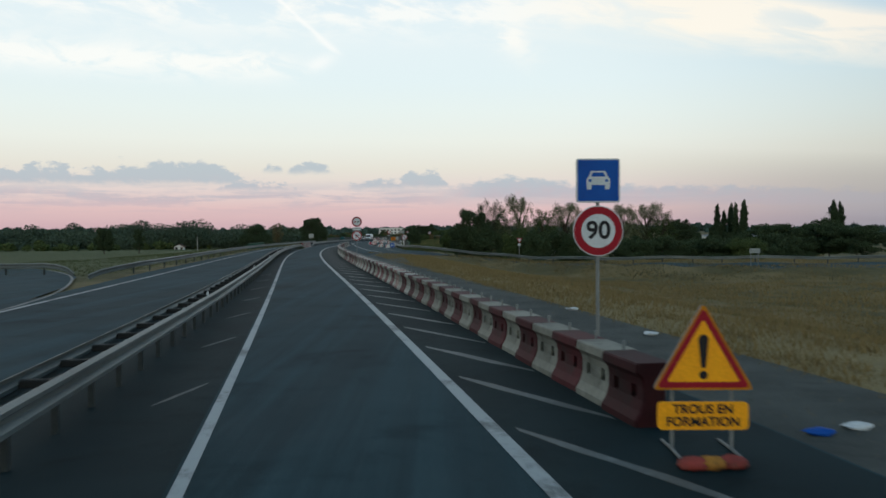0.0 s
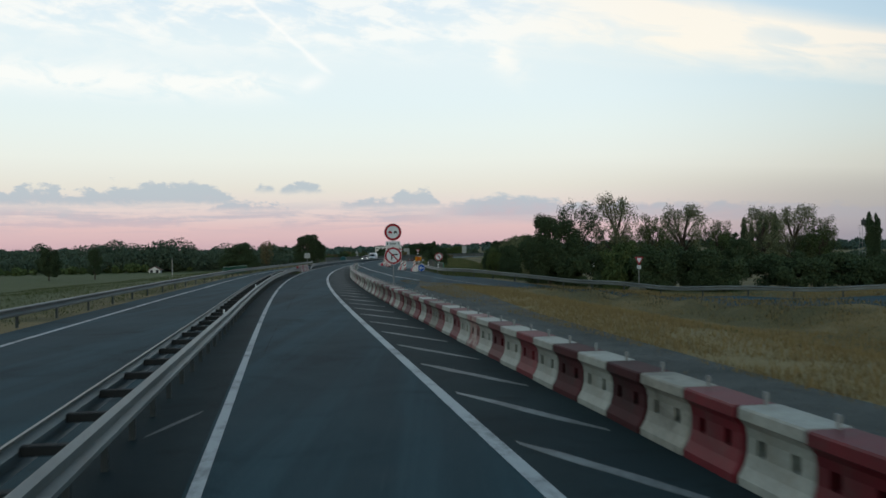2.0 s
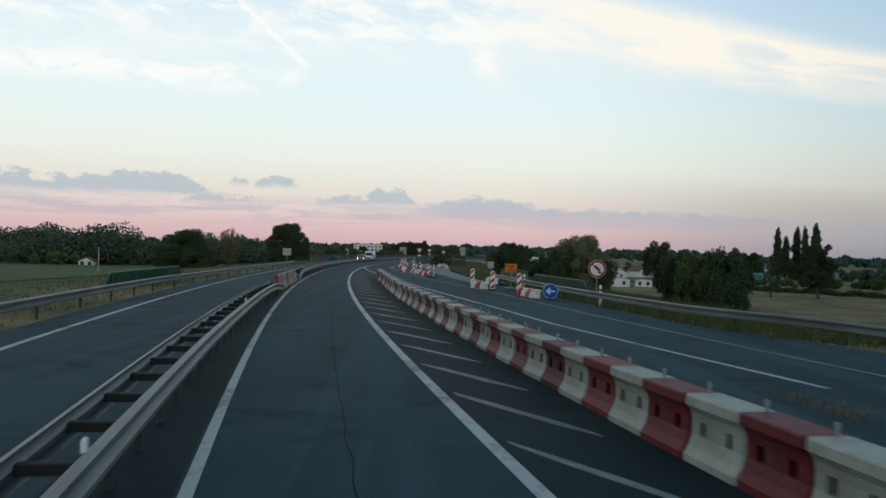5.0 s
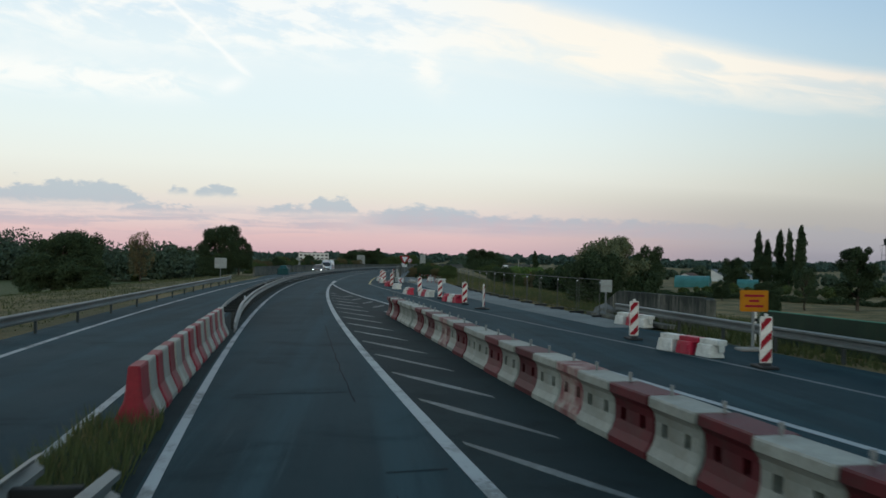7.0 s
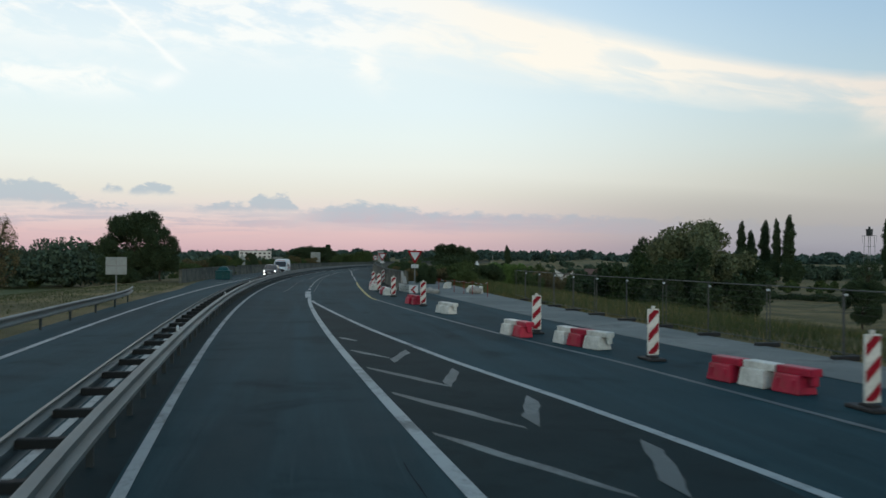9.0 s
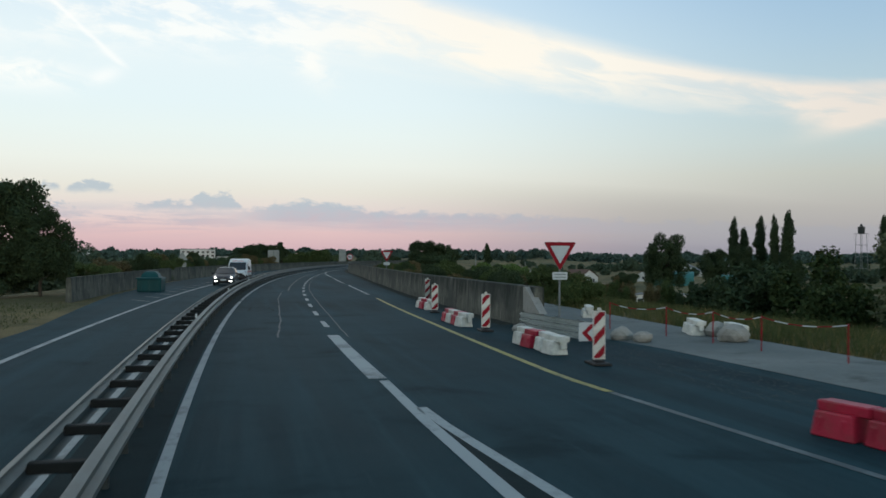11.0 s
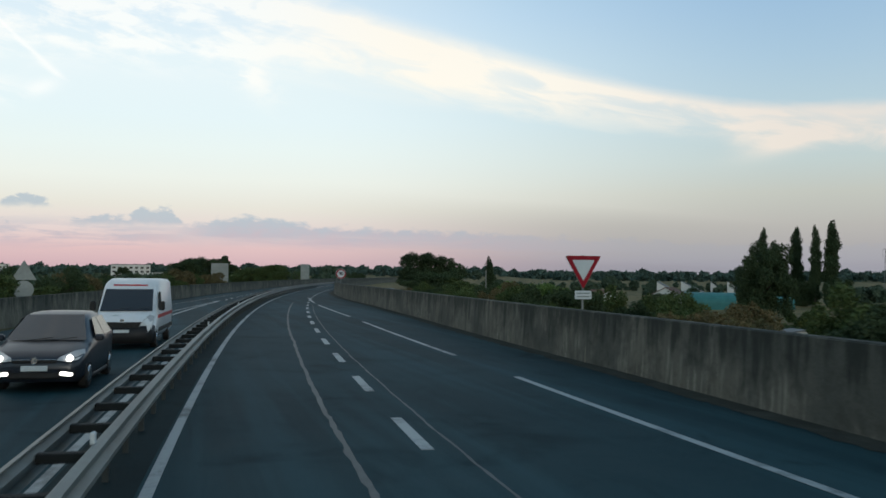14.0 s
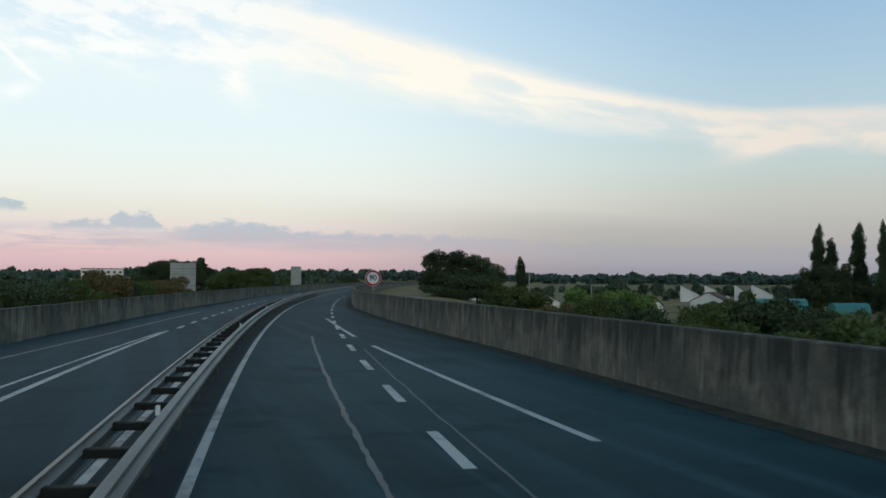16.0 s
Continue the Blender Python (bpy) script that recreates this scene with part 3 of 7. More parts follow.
def ribbon(name, s0, s1, left, right, z, material, step=2.0, parent=None, label="", cols=1):
    left = left if callable(left) else (lambda s, v=left: v)
    right = right if callable(right) else (lambda s, v=right: v)
    zf = z if callable(z) else (lambda s, d, v=z: v)
    n = max(1, int(math.ceil((s1 - s0) / step)))
    verts, faces = [], []
    for i in range(n + 1):
        s = s0 + (s1 - s0) * i / n
        for j in range(cols + 1):
            d = left(s) + (right(s) - left(s)) * j / cols
            verts.append(at(s, d, zf(s, d)))
    w = cols + 1
    for i in range(n):
        for j in range(cols):
            a = i * w + j
            faces.append((a, a + 1, a + w + 1, a + w))
    return from_lists(name, verts, faces, material, parent, label)


def sweep(name, profile, s0, s1, off, material, step=2.0, parent=None, label="", z=None, flat=True):
    """A closed section of (d, z) drawn along the road at the offset off(s)."""
    n, w = max(1, int(math.ceil((s1 - s0) / step))), len(profile)
    verts, faces = [], []
    for i in range(n + 1):
        s = s0 + (s1 - s0) * i / n
        verts += [at(s, off(s) + d, h + (z(s) if z else 0)) for d, h in profile]
    for i in range(n):
        for j in range(w):
            a, b = i * w + j, i * w + (j + 1) % w
            faces.append((a, a + w, b + w, b))
    faces += [tuple(range(w)), tuple(range(n * w + w - 1, n * w - 1, -1))]
    return from_lists(name, verts, faces, material, parent, label, flat)


def beam_profile(side=1, z0=0.44, z1=0.76):
    """W-shaped guardrail section, facing d * side."""
    wave = [(0.0, 0.0), (0.075, 0.10), (0.075, 0.26), (0.0, 0.42), (0.0, 0.58), (0.075, 0.74), (0.075, 0.90), (0.0, 1.0)]
    out = [(d * side, z0 + (z1 - z0) * t) for d, t in wave]
    return out + [(d - 0.012 * side, z) for d, z in reversed(out)]


# ---------- ground and road surfaces ----------
def graded(lo, hi, near_lo, near_hi, fine, grow=1.22):
    v = list(np.arange(near_lo, near_hi + 0.1, fine))
    q, s = v[-1], fine
    while q < hi:
        s *= grow
        q += s
        v.append(q)
    q, s = v[0], fine
    while q > lo:
        s *= grow
        q -= s
        v.insert(0, q)
    return np.array(v)


def build_ground():
    xs, ys = graded(-3600, 3600, -100, 130, 2.5), graded(-600, 4300, -20, 420, 2.5)
    gx, gy = np.meshgrid(xs, ys)
    z = ground_height(gx, gy)
    w = len(xs)
    verts = np.stack([gx.ravel(), gy.ravel(), z], 1)
    faces = [(j * w + i, j * w + i + 1, (j + 1) * w + i + 1, (j + 1) * w + i) for j in range(len(ys) - 1) for i in range(w - 1)]
    ob = from_lists("ground", verts.tolist(), faces, GROUND, flat=False)
    tagged(ob, "dry grass verges and fields falling away from the road", "ground", kind="structure")


build_ground()

edge_line = table((-60, -9.0), (31.5, -8.3), (45.5, -7.75), (60.6, -7.1), (85, -6.25), (110, -5.5), (145, -5.3), (170, -5.05), (200, -4.6), (250, -4.45), (330, -4.35), (700, -4.35))
tarmac_left = table((-60, -10.4), (60, -8.6), (85, -7.6), (110, -6.8), (150, -6.6), (205, -6.0), (245, -6.1), (270, -8.2), (300, -9.3), (330, -9.0), (400, -7.9), (700, -7.9))
wall_right = table((235, 10.6), (270, 10.4), (290, 10.4), (319, 9.65), (337, 8.7), (357, 6.9), (381, 5.3), (410, 4.9), (700, 4.9))
tarmac_right = table((-60, 6.9), (60, 6.9), (95, 8.0), (118, 11.5), (132, 15.3), (170, 15.2), (182, 13.6), (236, 12.2), (243, 10.4), (290, 10.4), (319, 9.65), (337, 8.7), (357, 6.9), (381, 5.3), (410, 4.9), (700, 4.9))
merge_line = table((118, 11.3), (133, 10.0), (140, 9.8), (150, 9.25), (158, 8.8), (163, 8.45), (175, 7.75), (187, 7.0), (191, 6.65), (197, 5.95), (207, 5.05), (226, 3.75))
right_line = table((104, 14.6), (121, 13.7), (138, 13.1), (150, 12.85), (160, 12.5), (171, 11.5), (180, 10.75), (186, 10.2), (196, 9.85), (203, 9.15), (215, 8.3), (230, 7.35), (244, 7.6), (265, 7.8), (278, 7.65), (290, 7.35),
                   (296, 7.05), (313, 6.2), (320, 5.8), (339, 4.3), (344, 3.95), (361, 3.05))

tagged(ribbon("road", -58, 690, tarmac_left, tarmac_right, 0.0, ASPHALT, 2.0, cols=6), "dark grey worn asphalt carriageways", "road", kind="structure")


def slip_road(name, near, far, label):
    """A side road between two plan lines of (s, d)."""
    verts, faces = [], []
    n = 120
    for i in range(n + 1):
        t = i / n * (len(near) - 1)
        j = min(int(t), len(near) - 2)
        f = t - j
        a = at(*near[j]).lerp(at(*near[j + 1]), f)
        b = at(*far[j]).lerp(at(*far[j + 1]), f)
        for q in range(5):
            p = a.lerp(b, q / 4)
            verts.append((p.x, p.y, max(gz(p.x, p.y) + 0.08, -6) if i else -0.006))
    for i in range(n):
        for q in range(4):
            c = i * 5 + q
            faces.append((c, c + 1, c + 6, c + 5))
    return tagged(from_lists(name, verts, faces, ASPHALT), label, "road", kind="structure")


slip_road("slip_road_right", [(122, 9.0), (110, 12.5), (98, 22), (86, 32), (79, 45), (76, 62), (73, 95), (70, 260)],
          [(134, 15.0), (117, 20), (106, 27), (99, 37), (96, 47), (93, 62), (90, 95), (87, 260)], "asphalt slip road bending in from the fields")
slip_road("slip_road_left", [(33, -8.4), (47, -9.6), (57.5, -11.4), (65, -14.0), (72, -18), (76, -26), (76, -50), (78, -220)],
          [(8, -9.0), (22, -10.6), (33, -13.5), (41, -18), (47, -24), (50, -34), (50, -54), (52, -224)], "curved asphalt side road joining the far carriageway")
tagged(ribbon("gravel_shoulder", -55, 116, 6.7, table((-55, 9.6), (30, 9.9), (60, 9.9), (78, 10.6), (90, 11.7), (116, 13.0)), -0.015, GRAVEL, 3.0, cols=2), "grey gravel shoulder beside the barrier", "gravel", kind="structure")
tagged(ribbon("gravel_track", 172, 430, table((172, 13.6), (200, 12.9), (236, 12.0), (242, 10.9), (290, 10.9), (319, 10.2), (337, 9.3), (357, 7.4), (381, 5.9), (430, 5.5)),
              table((172, 15.6), (200, 15.5), (245, 16.2), (290, 17.0), (340, 15.5), (430, 13.5)), 0.012, PALE_GRAVEL, 3.0, cols=2), "pale compacted gravel works track behind the edge line", "gravel", kind="structure")

LINE_Z = 0.008
closed_edge = table((-55, 6.85), (100, 6.85), (118, 6.4), (178, 6.4), (186, 7.0), (191, 6.6), (197, 5.9), (207, 5.0), (226, 3.75))
tagged(ribbon("closed_lane", -55, 226, 3.6, closed_edge, 0.004, GRIMY_ASPHALT, 2.0), "grimy dark asphalt of the closed hatched lane", "road", kind="structure")


def stripe(name, s0, s1, mid, width, material, label, z=LINE_Z):
    f = mid if callable(mid) else (lambda s, v=mid: v)
    return tagged(ribbon(name, s0, s1, lambda s: f(s) - width / 2, lambda s: f(s) + width / 2, z, material, 1.5), label, "road marking", kind="structure")


for a, b in ((-55, 261.9), (263.4, 680)):
    stripe("marking_left_edge", a, b, 0.0, 0.15, WHITE_LINE, "white left edge line of the lane")
stripe("marking_lane_edge", -55, 230.2, table((-60, 3.5), (226, 3.58), (236, 3.72)), 0.2, WHITE_LINE, "white right edge line of the lane")
stripe("marking_far_lane", 96, 680, table((-55, -2.6), (100, -1.95), (150, -1.45), (170, -1.3), (250, -1.25), (680, -1.25)), 0.14, WHITE_LINE, "white line along the far side of the central rail")
stripe("marking_far_edge", -55, 349, edge_line, 0.18, WHITE_LINE, "white edge line of the oncoming lane")
stripe("marking_far_outer", 325, 348, table((325, -5.05), (349, -4.45)), 0.12, WHITE_LINE, "white line splitting off the oncoming lane")
stripe("marking_far_shoulder", 322, 372, table((322, -8.0), (335, -7.2), (347, -6.5), (372, -5.9)), 0.12, OLD_LINE, "thin worn white line by the far wall")
stripe("marking_merge", 118, 227, merge_line, 0.18, WHITE_LINE, "white line closing off the merging lane")
stripe("marking_right_edge", 104, 227.9, right_line, 0.15, OLD_LINE, "pale edge line of the merging lane")
stripe("marking_yellow", 228, 265.5, right_line, 0.17, YELLOW_LINE, "yellow temporary edge line")
for a, b in ((270.5, 289.5), (295.2, 314.5), (320.0, 339.3), (344.3, 361)):
    stripe("marking_shoulder_dash", a, b, right_line, 0.17, WHITE_LINE, "long white dash of the shoulder line")
stripe("marking_gore_tip", 230.5, 240.5, 3.56, 0.37, WHITE_LINE, "broad white dash at the tip of the hatched area")
for i in range(30):
    s = 243.8 + 6.22 * i
    stripe("marking_lane_dash", s, s + 2.8, table((240, 3.62), (262, 3.64), (276, 3.55), (300, 3.52), (340, 3.44), (700, 3.44)), 0.19, WHITE_LINE, "short white lane dash")
for i in range(12):
    s = 351.0 + 4.6 * i
    stripe("marking_far_dash", s, s + 2.2, -4.2, 0.18, WHITE_LINE, "short white dash of the oncoming lane")


def bar_marking(s0, d0, s1, d1, width, material, label, z=LINE_Z):
    """A painted bar between two places on the road, width measured along the road."""
    verts, n = [], 14
    for i in range(n + 1):
        f = i / n
        s, d = s0 + (s1 - s0) * f, d0 + (d1 - d0) * f
        w = width / 2 * (1.0 if width > 0.7 else (1.0 - 0.65 * max(0.0, f - 0.7) / 0.3) * min(1.0, 0.45 + f * 2.2))
        a, b = (w * (1 + 0.4 * noise.noise(Vector((s0 * 3.1 + k, f * 4.0, width)))) for k in (0.0, 7.0))
        verts += [at(s - a, d, z), at(s + b, d, z)]
    faces = [(2 * i, 2 * i + 2, 2 * i + 3, 2 * i + 1) for i in range(n)]
    return tagged(from_lists("marking_hatch", verts, faces, material), label, "road marking", kind="structure")


hatch_at = table((0, 14.85), (16, 78.65), (30, 133.0), (45, 188.6), (51, 211.0))
for i in range(52):                                    # hatching beside the barrier
    s = hatch_at(i)
    reach = 5.2 if s < 190 else min(5.2, merge_line(s - 2) - 1.3)
    if reach > 4.0:
        bar_marking(s, 3.8, s - 2.54 * (reach - 3.8), reach, 0.5 + 0.12 * (i * 7 % 5) / 4, OLD_LINE, "worn white hatching bar")
for i in range(6):                                     # chevron ends beside the merging line
    s = 181.2 + 4.0 * i
    if merge_line(s) > 5.6:
        bar_marking(s, merge_line(s) - 1.4, s + 2.1, merge_line(s + 2.1) - 0.5, 0.75, OLD_LINE, "worn white chevron end", 0.012)
for i in range(9):                                     # faint hatching before the central rail
    bar_marking(6 + 6.5 * i, -0.35, 4.2 + 6.5 * i, -0.95, 0.25, GHOST_LINE, "faint trace of a hatching bar")
for i in range(10):                                    # hatching in front of the far wall
    s = 262 + 4.2 * i
    bar_marking(s, edge_line(s) - 0.3, s + 2.2, edge_line(s) - 1.6, 0.4, OLD_LINE, "worn white hatching on the far shoulder")
crack = table((62, 0.3), (73, 0.58), (80, 0.85), (105, 1.5), (130, 2.15), (152, 2.6), (170, 2.9), (188, 3.1))
for a, b, w in ((66, 79, 0.014), (82, 97, 0.02), (100, 139, 0.024), (141, 149, 0.016), (155, 173, 0.026), (178, 187, 0.018)):
    tagged(ribbon("tar_joint", a, b, lambda s: crack(s) + 0.05 * noise.noise(Vector((s * 0.9, 2.0, 0.0))) - w * (0.35 + 0.4 * noise.noise(Vector((s * 2.3, 5.0, 0.0)))),
                  lambda s: crack(s) + 0.05 * noise.noise(Vector((s * 0.9, 2.0, 0.0))) + w * (0.35 + 0.4 * noise.noise(Vector((s * 2.1, 9.0, 0.0)))), 0.004, TAR, 0.4), "dark longitudinal crack in the asphalt", "road crack", kind="structure")
def scraped(s0, s1, mid, width, seed, label):
    """Irregular pale trace left by a removed line."""
    edge = lambda s, k: width * (0.5 + 0.45 * noise.fractal(Vector((s * 1.4, seed + k, 0.0)), 0.7, 2.0, 4))
    way = lambda s: mid(s) + 0.035 * noise.noise(Vector((s * 0.5, seed, 0.0)))
    tagged(ribbon("tar_joint", s0, s1, lambda s: way(s) - edge(s, 3.0), lambda s: way(s) + edge(s, 8.0), 0.004, GHOST_LINE, 0.3), label, "road marking", kind="structure")


scraped(240, 258, table((240, 1.86), (247, 2.08), (258, 2.1)), 0.06, 1.0, "pale scraped trace of an old line")
scraped(259, 276, table((259, 2.08), (264, 1.99), (276, 2.07)), 0.05, 2.0, "thin pale trace of an old line")
scraped(277, 345, table((277, 2.47), (287, 2.4), (300, 2.4), (308, 2.32), (318, 2.27), (345, 2.15)), 0.09, 1.0, "pale scraped trace of an old line")
scraped(240, 338, table((240, 3.98), (249, 4.13), (262, 4.16), (280, 3.98), (300, 3.91), (338, 3.85)), 0.045, 4.0, "thin pale trace of an old line")
curve_line = [(33, -8.35), (43, -8.9), (55.5, -11.2), (64, -13.9), (70, -17.0), (74, -22.0), (74.5, -30.0)]
pts = [at(a, b) for a, b in curve_line]
verts, faces = [], []
for i in range(61):
    t = i / 60 * (len(pts) - 1)
    j = min(int(t), len(pts) - 2)
    p0, p1, p2, p3 = pts[max(j - 1, 0)], pts[j], pts[j + 1], pts[min(j + 2, len(pts) - 1)]
    u = t - j
    p = 0.5 * ((2 * p1) + (p2 - p0) * u + (2 * p0 - 5 * p1 + 4 * p2 - p3) * u * u + (3 * p1 - p0 - 3 * p2 + p3) * u ** 3)
    way = (p2 - p1).normalized()
    side = Vector((way.y, -way.x, 0)) * 0.07
    z = max(gz(p.x, p.y) + 0.1, 0.008)
    verts += [(p.x - side.x, p.y - side.y, z), (p.x + side.x, p.y + side.y, z)]
    if i:
        n = 2 * i
        faces.append((n - 2, n - 1, n + 1, n))
tagged(from_lists("marking_side_road", verts, faces, OLD_LINE), "curved white edge line of the side road", "road marking", kind="structure")
for s0, d0, s1, d1 in ((156, 0.6, 156.2, 2.7), (150, 2.55, 150.1, 3.3), (253, 0.72, 255.4, 0.75), (255.4, 0.75, 255.8, 1.55), (251, 1.1, 252.2, 1.7), (253, 0.72, 253.2, 1.87), (255.8, 1.55, 253.2, 1.87)):
    a, b = at(s0, d0, 0.004), at(s1, d1, 0.004)
    side = Vector((-(b - a).y, (b - a).x, 0)).normalized() * 0.025
    tagged(from_lists("tar_joint", [a - side, b - side, b + side, a + side], [(0, 1, 2, 3)], TAR), "thin dark crack across the lane", "road crack", kind="structure")

# ---------- concrete walls ----------
tagged(ribbon("dirt_strip", 244, 420, lambda s: wall_right(s) - 0.6 - 0.16 * noise.fractal(Vector((s * 1.3, 3.0, 0.0)), 0.6, 2.1, 6), lambda s: wall_right(s) + 0.1, 0.008, DIRT, 0.25), "dark strip of dirt and weeds at the foot of the wall", "dirt", kind="structure")
WALL_SECTION = [(0.0, -0.1), (0.08, 1.43), (0.11, 1.46), (0.37, 1.46), (0.40, 1.43), (0.42, -0.1)]
tagged(sweep("wall_right", WALL_SECTION, 242, 690, wall_right, CONCRETE, 2.0), "stained grey concrete retaining wall along the shoulder", "wall", kind="structure")
wall_left = table((262, -8.9), (280, -9.4), (305, -10.2), (330, -9.5), (360, -8.5), (400, -7.7), (700, -7.7))
tagged(sweep("wall_left", [(0.0, -0.1), (-0.04, 1.25), (-0.30, 1.25), (-0.32, -0.1)][::-1], 263, 690, wall_left, CONCRETE, 3.0), "low stained concrete wall beyond the oncoming lane", "wall", kind="structure")


# ---------- guardrails ----------
def rail_points(line, step=2.0):
    """Even points along a plan line of (s, d), smoothed."""
    pts = [at(s, d) for s, d in line]
    dense = []
    for i in range(len(pts) - 1):
        p0, p1, p2, p3 = pts[max(i - 1, 0)], pts[i], pts[i + 1], pts[min(i + 2, len(pts) - 1)]
        n = max(2, int((p2 - p1).length / step))
        for j in range(n):
            t = j / n
            dense.append(0.5 * ((2 * p1) + (p2 - p0) * t + (2 * p0 - 5 * p1 + 4 * p2 - p3) * t * t + (3 * p1 - p0 - 3 * p2 + p3) * t ** 3))
    return dense + [pts[-1]]


def draw_along(name, profile, pts, material, parent=None, label=""):
    """A closed section drawn along world points; the section's first axis points to the right of the way."""
    verts, faces, w = [], [], len(profile)
    for i, p in enumerate(pts):
        way = (pts[min(i + 1, len(pts) - 1)] - pts[max(i - 1, 0)])
        side = Vector((way.y, -way.x, 0)).normalized()
        verts += [p + side * d + Vector((0, 0, z)) for d, z in profile]
    for i in range(len(pts) - 1):
        for j in range(w):
            a, b = i * w + j, i * w + (j + 1) % w
            faces.append((a, a + w, b + w, b))
    faces += [tuple(range(w)), tuple(range(len(verts) - 1, len(verts) - w - 1, -1))]
    return from_lists(name, verts, faces, material, parent, label)


near_rail = table((-60, -2.9), (-20, -2.3), (12.5, -1.76), (31.5, -1.28), (51, -1.0), (71, -0.78), (119, -0.6), (138, -0.42), (143, -0.32), (146, -0.2), (149, -0.06), (168, -0.12), (177, -0.24), (186, -0.37), (250, -0.39), (700, -0.42))


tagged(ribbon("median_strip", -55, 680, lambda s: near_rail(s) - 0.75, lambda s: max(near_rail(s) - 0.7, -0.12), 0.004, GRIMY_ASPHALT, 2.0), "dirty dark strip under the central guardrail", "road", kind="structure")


def rod_mesh(name, size, bevel=0.0):
    bm = add_box(bmesh.new(), size, (0, 0, size[2] / 2), bevel)
    me = bpy.data.meshes.new(name)
    bm.to_mesh(me)
    bm.free()
    return me


# The posts' dark steel holds the shadow under the beams in its colour.
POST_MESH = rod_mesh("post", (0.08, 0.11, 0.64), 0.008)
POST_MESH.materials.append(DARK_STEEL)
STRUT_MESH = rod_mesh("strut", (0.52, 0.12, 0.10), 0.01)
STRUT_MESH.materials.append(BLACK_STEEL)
REFLECTOR_MESH = rod_mesh("reflector", (0.05, 0.09, 0.12), 0.01)
REFLECTOR_MESH.materials.append(SIGN_WHITE)


def child(name, me, parent, m):
    ob = new(name, me)
    ob.parent = parent
    ob.matrix_world = m
    ob.matrix_parent_inverse = parent.matrix_world.inverted()
    ob.matrix_basis = m
    return ob


def drop_end(pts, n, fall):
    """Lower the last points of a rail to the ground."""
    for i in range(n):
        pts[-1 - i] = pts[-1 - i] - Vector((0, 0, fall * ((n - i) / n) ** 2))
    return pts


def double_rail(s0, s1, label, cut_end=False, cut_start=False):
    g = thing("central_guardrail", Matrix.Identity(4), label, "guardrail", "central guardrails")
    for off, side, nm in ((0.0, 1, "near_beam"), (-0.56, -1, "far_beam")):
        line = [at(s, near_rail(s) + off) for s in np.arange(s0, s1 + 0.1, 2.0)]
        if cut_end and side == 1:
            line = drop_end(line, 2, 0.16)
        if cut_start:
            line = drop_end(line[::-1], 3, 0.4)[::-1]
        draw_along(nm, beam_profile(side), line, STEEL, g)
    n = int((s1 - s0) / 1.68)
    for i in range(1, n):
        s = s0 + i * (s1 - s0) / n
        if s > 430:
            break
        d = near_rail(s)
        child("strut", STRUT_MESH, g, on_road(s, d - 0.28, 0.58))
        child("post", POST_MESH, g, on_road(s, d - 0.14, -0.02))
        if i % 12 == 5:
            child("reflector", REFLECTOR_MESH, g, on_road(s, d - 0.02, 0.75))
    return g


double_rail(-40, 148.8, "weathered double-beam steel guardrail between the carriageways", cut_end=True)
double_rail(169, 660, "weathered double-beam steel guardrail with crossbars along the bend", cut_start=True)


def single_rail(line, label, side=1, spacing=2.0, lower=0, group="", ground=True, z0=0.42, z1=0.74):
    g = thing("guardrail", Matrix.Identity(4), label, "guardrail", group)
    pts = rail_points(line, 1.5)
    if ground:
        pts = [Vector((p.x, p.y, max(gz(p.x, p.y) + 0.07, -2.0))) for p in pts]
    posts, run = [], 0.0
    for i in range(1, len(pts)):
        run += (pts[i] - pts[i - 1]).length
        if run > spacing:
            run = 0.0
            posts.append((pts[i].copy(), pts[i] - pts[i - 1]))
    if lower:
        pts = drop_end(pts, lower, 0.55) if lower > 0 else drop_end(pts[::-1], -lower, 0.55)[::-1]
    draw_along("beam", beam_profile(side, z0, z1), pts, STEEL, g)
    for p, w in posts:
        child("post", POST_MESH, g, Matrix.Translation(p + Vector((w.y, -w.x, 0)).normalized() * -0.06 * side) @ Matrix.Rotation(math.atan2(-w.x, w.y), 4, "Z"))
    return g


single_rail([(57, -10.7), (62, -9.0), (75, -8.3), (92, -7.8), (106, -7.4), (130, -7.0), (148, -6.75), (160, -6.35), (205, -5.65), (222, -5.75), (230, -6.6)],
            "weathered steel guardrail along the far verge", 1, 4.0, -4)
single_rail([(177.4, 16.0), (165, 15.6), (150, 15.25), (138, 15.3), (131, 16.0), (119, 20.8), (108, 27.3), (100.5, 37.3), (97.5, 47.3), (94.5, 62.3), (91, 95)],
            "grey steel guardrail following the slip road", 1, 3.0, 0)
single_rail([(59.5, -12.0), (61, -13.4), (63, -16), (65, -22), (64.5, -34)], "short rusty guardrail end on the side road", -1, 3.0, -3)


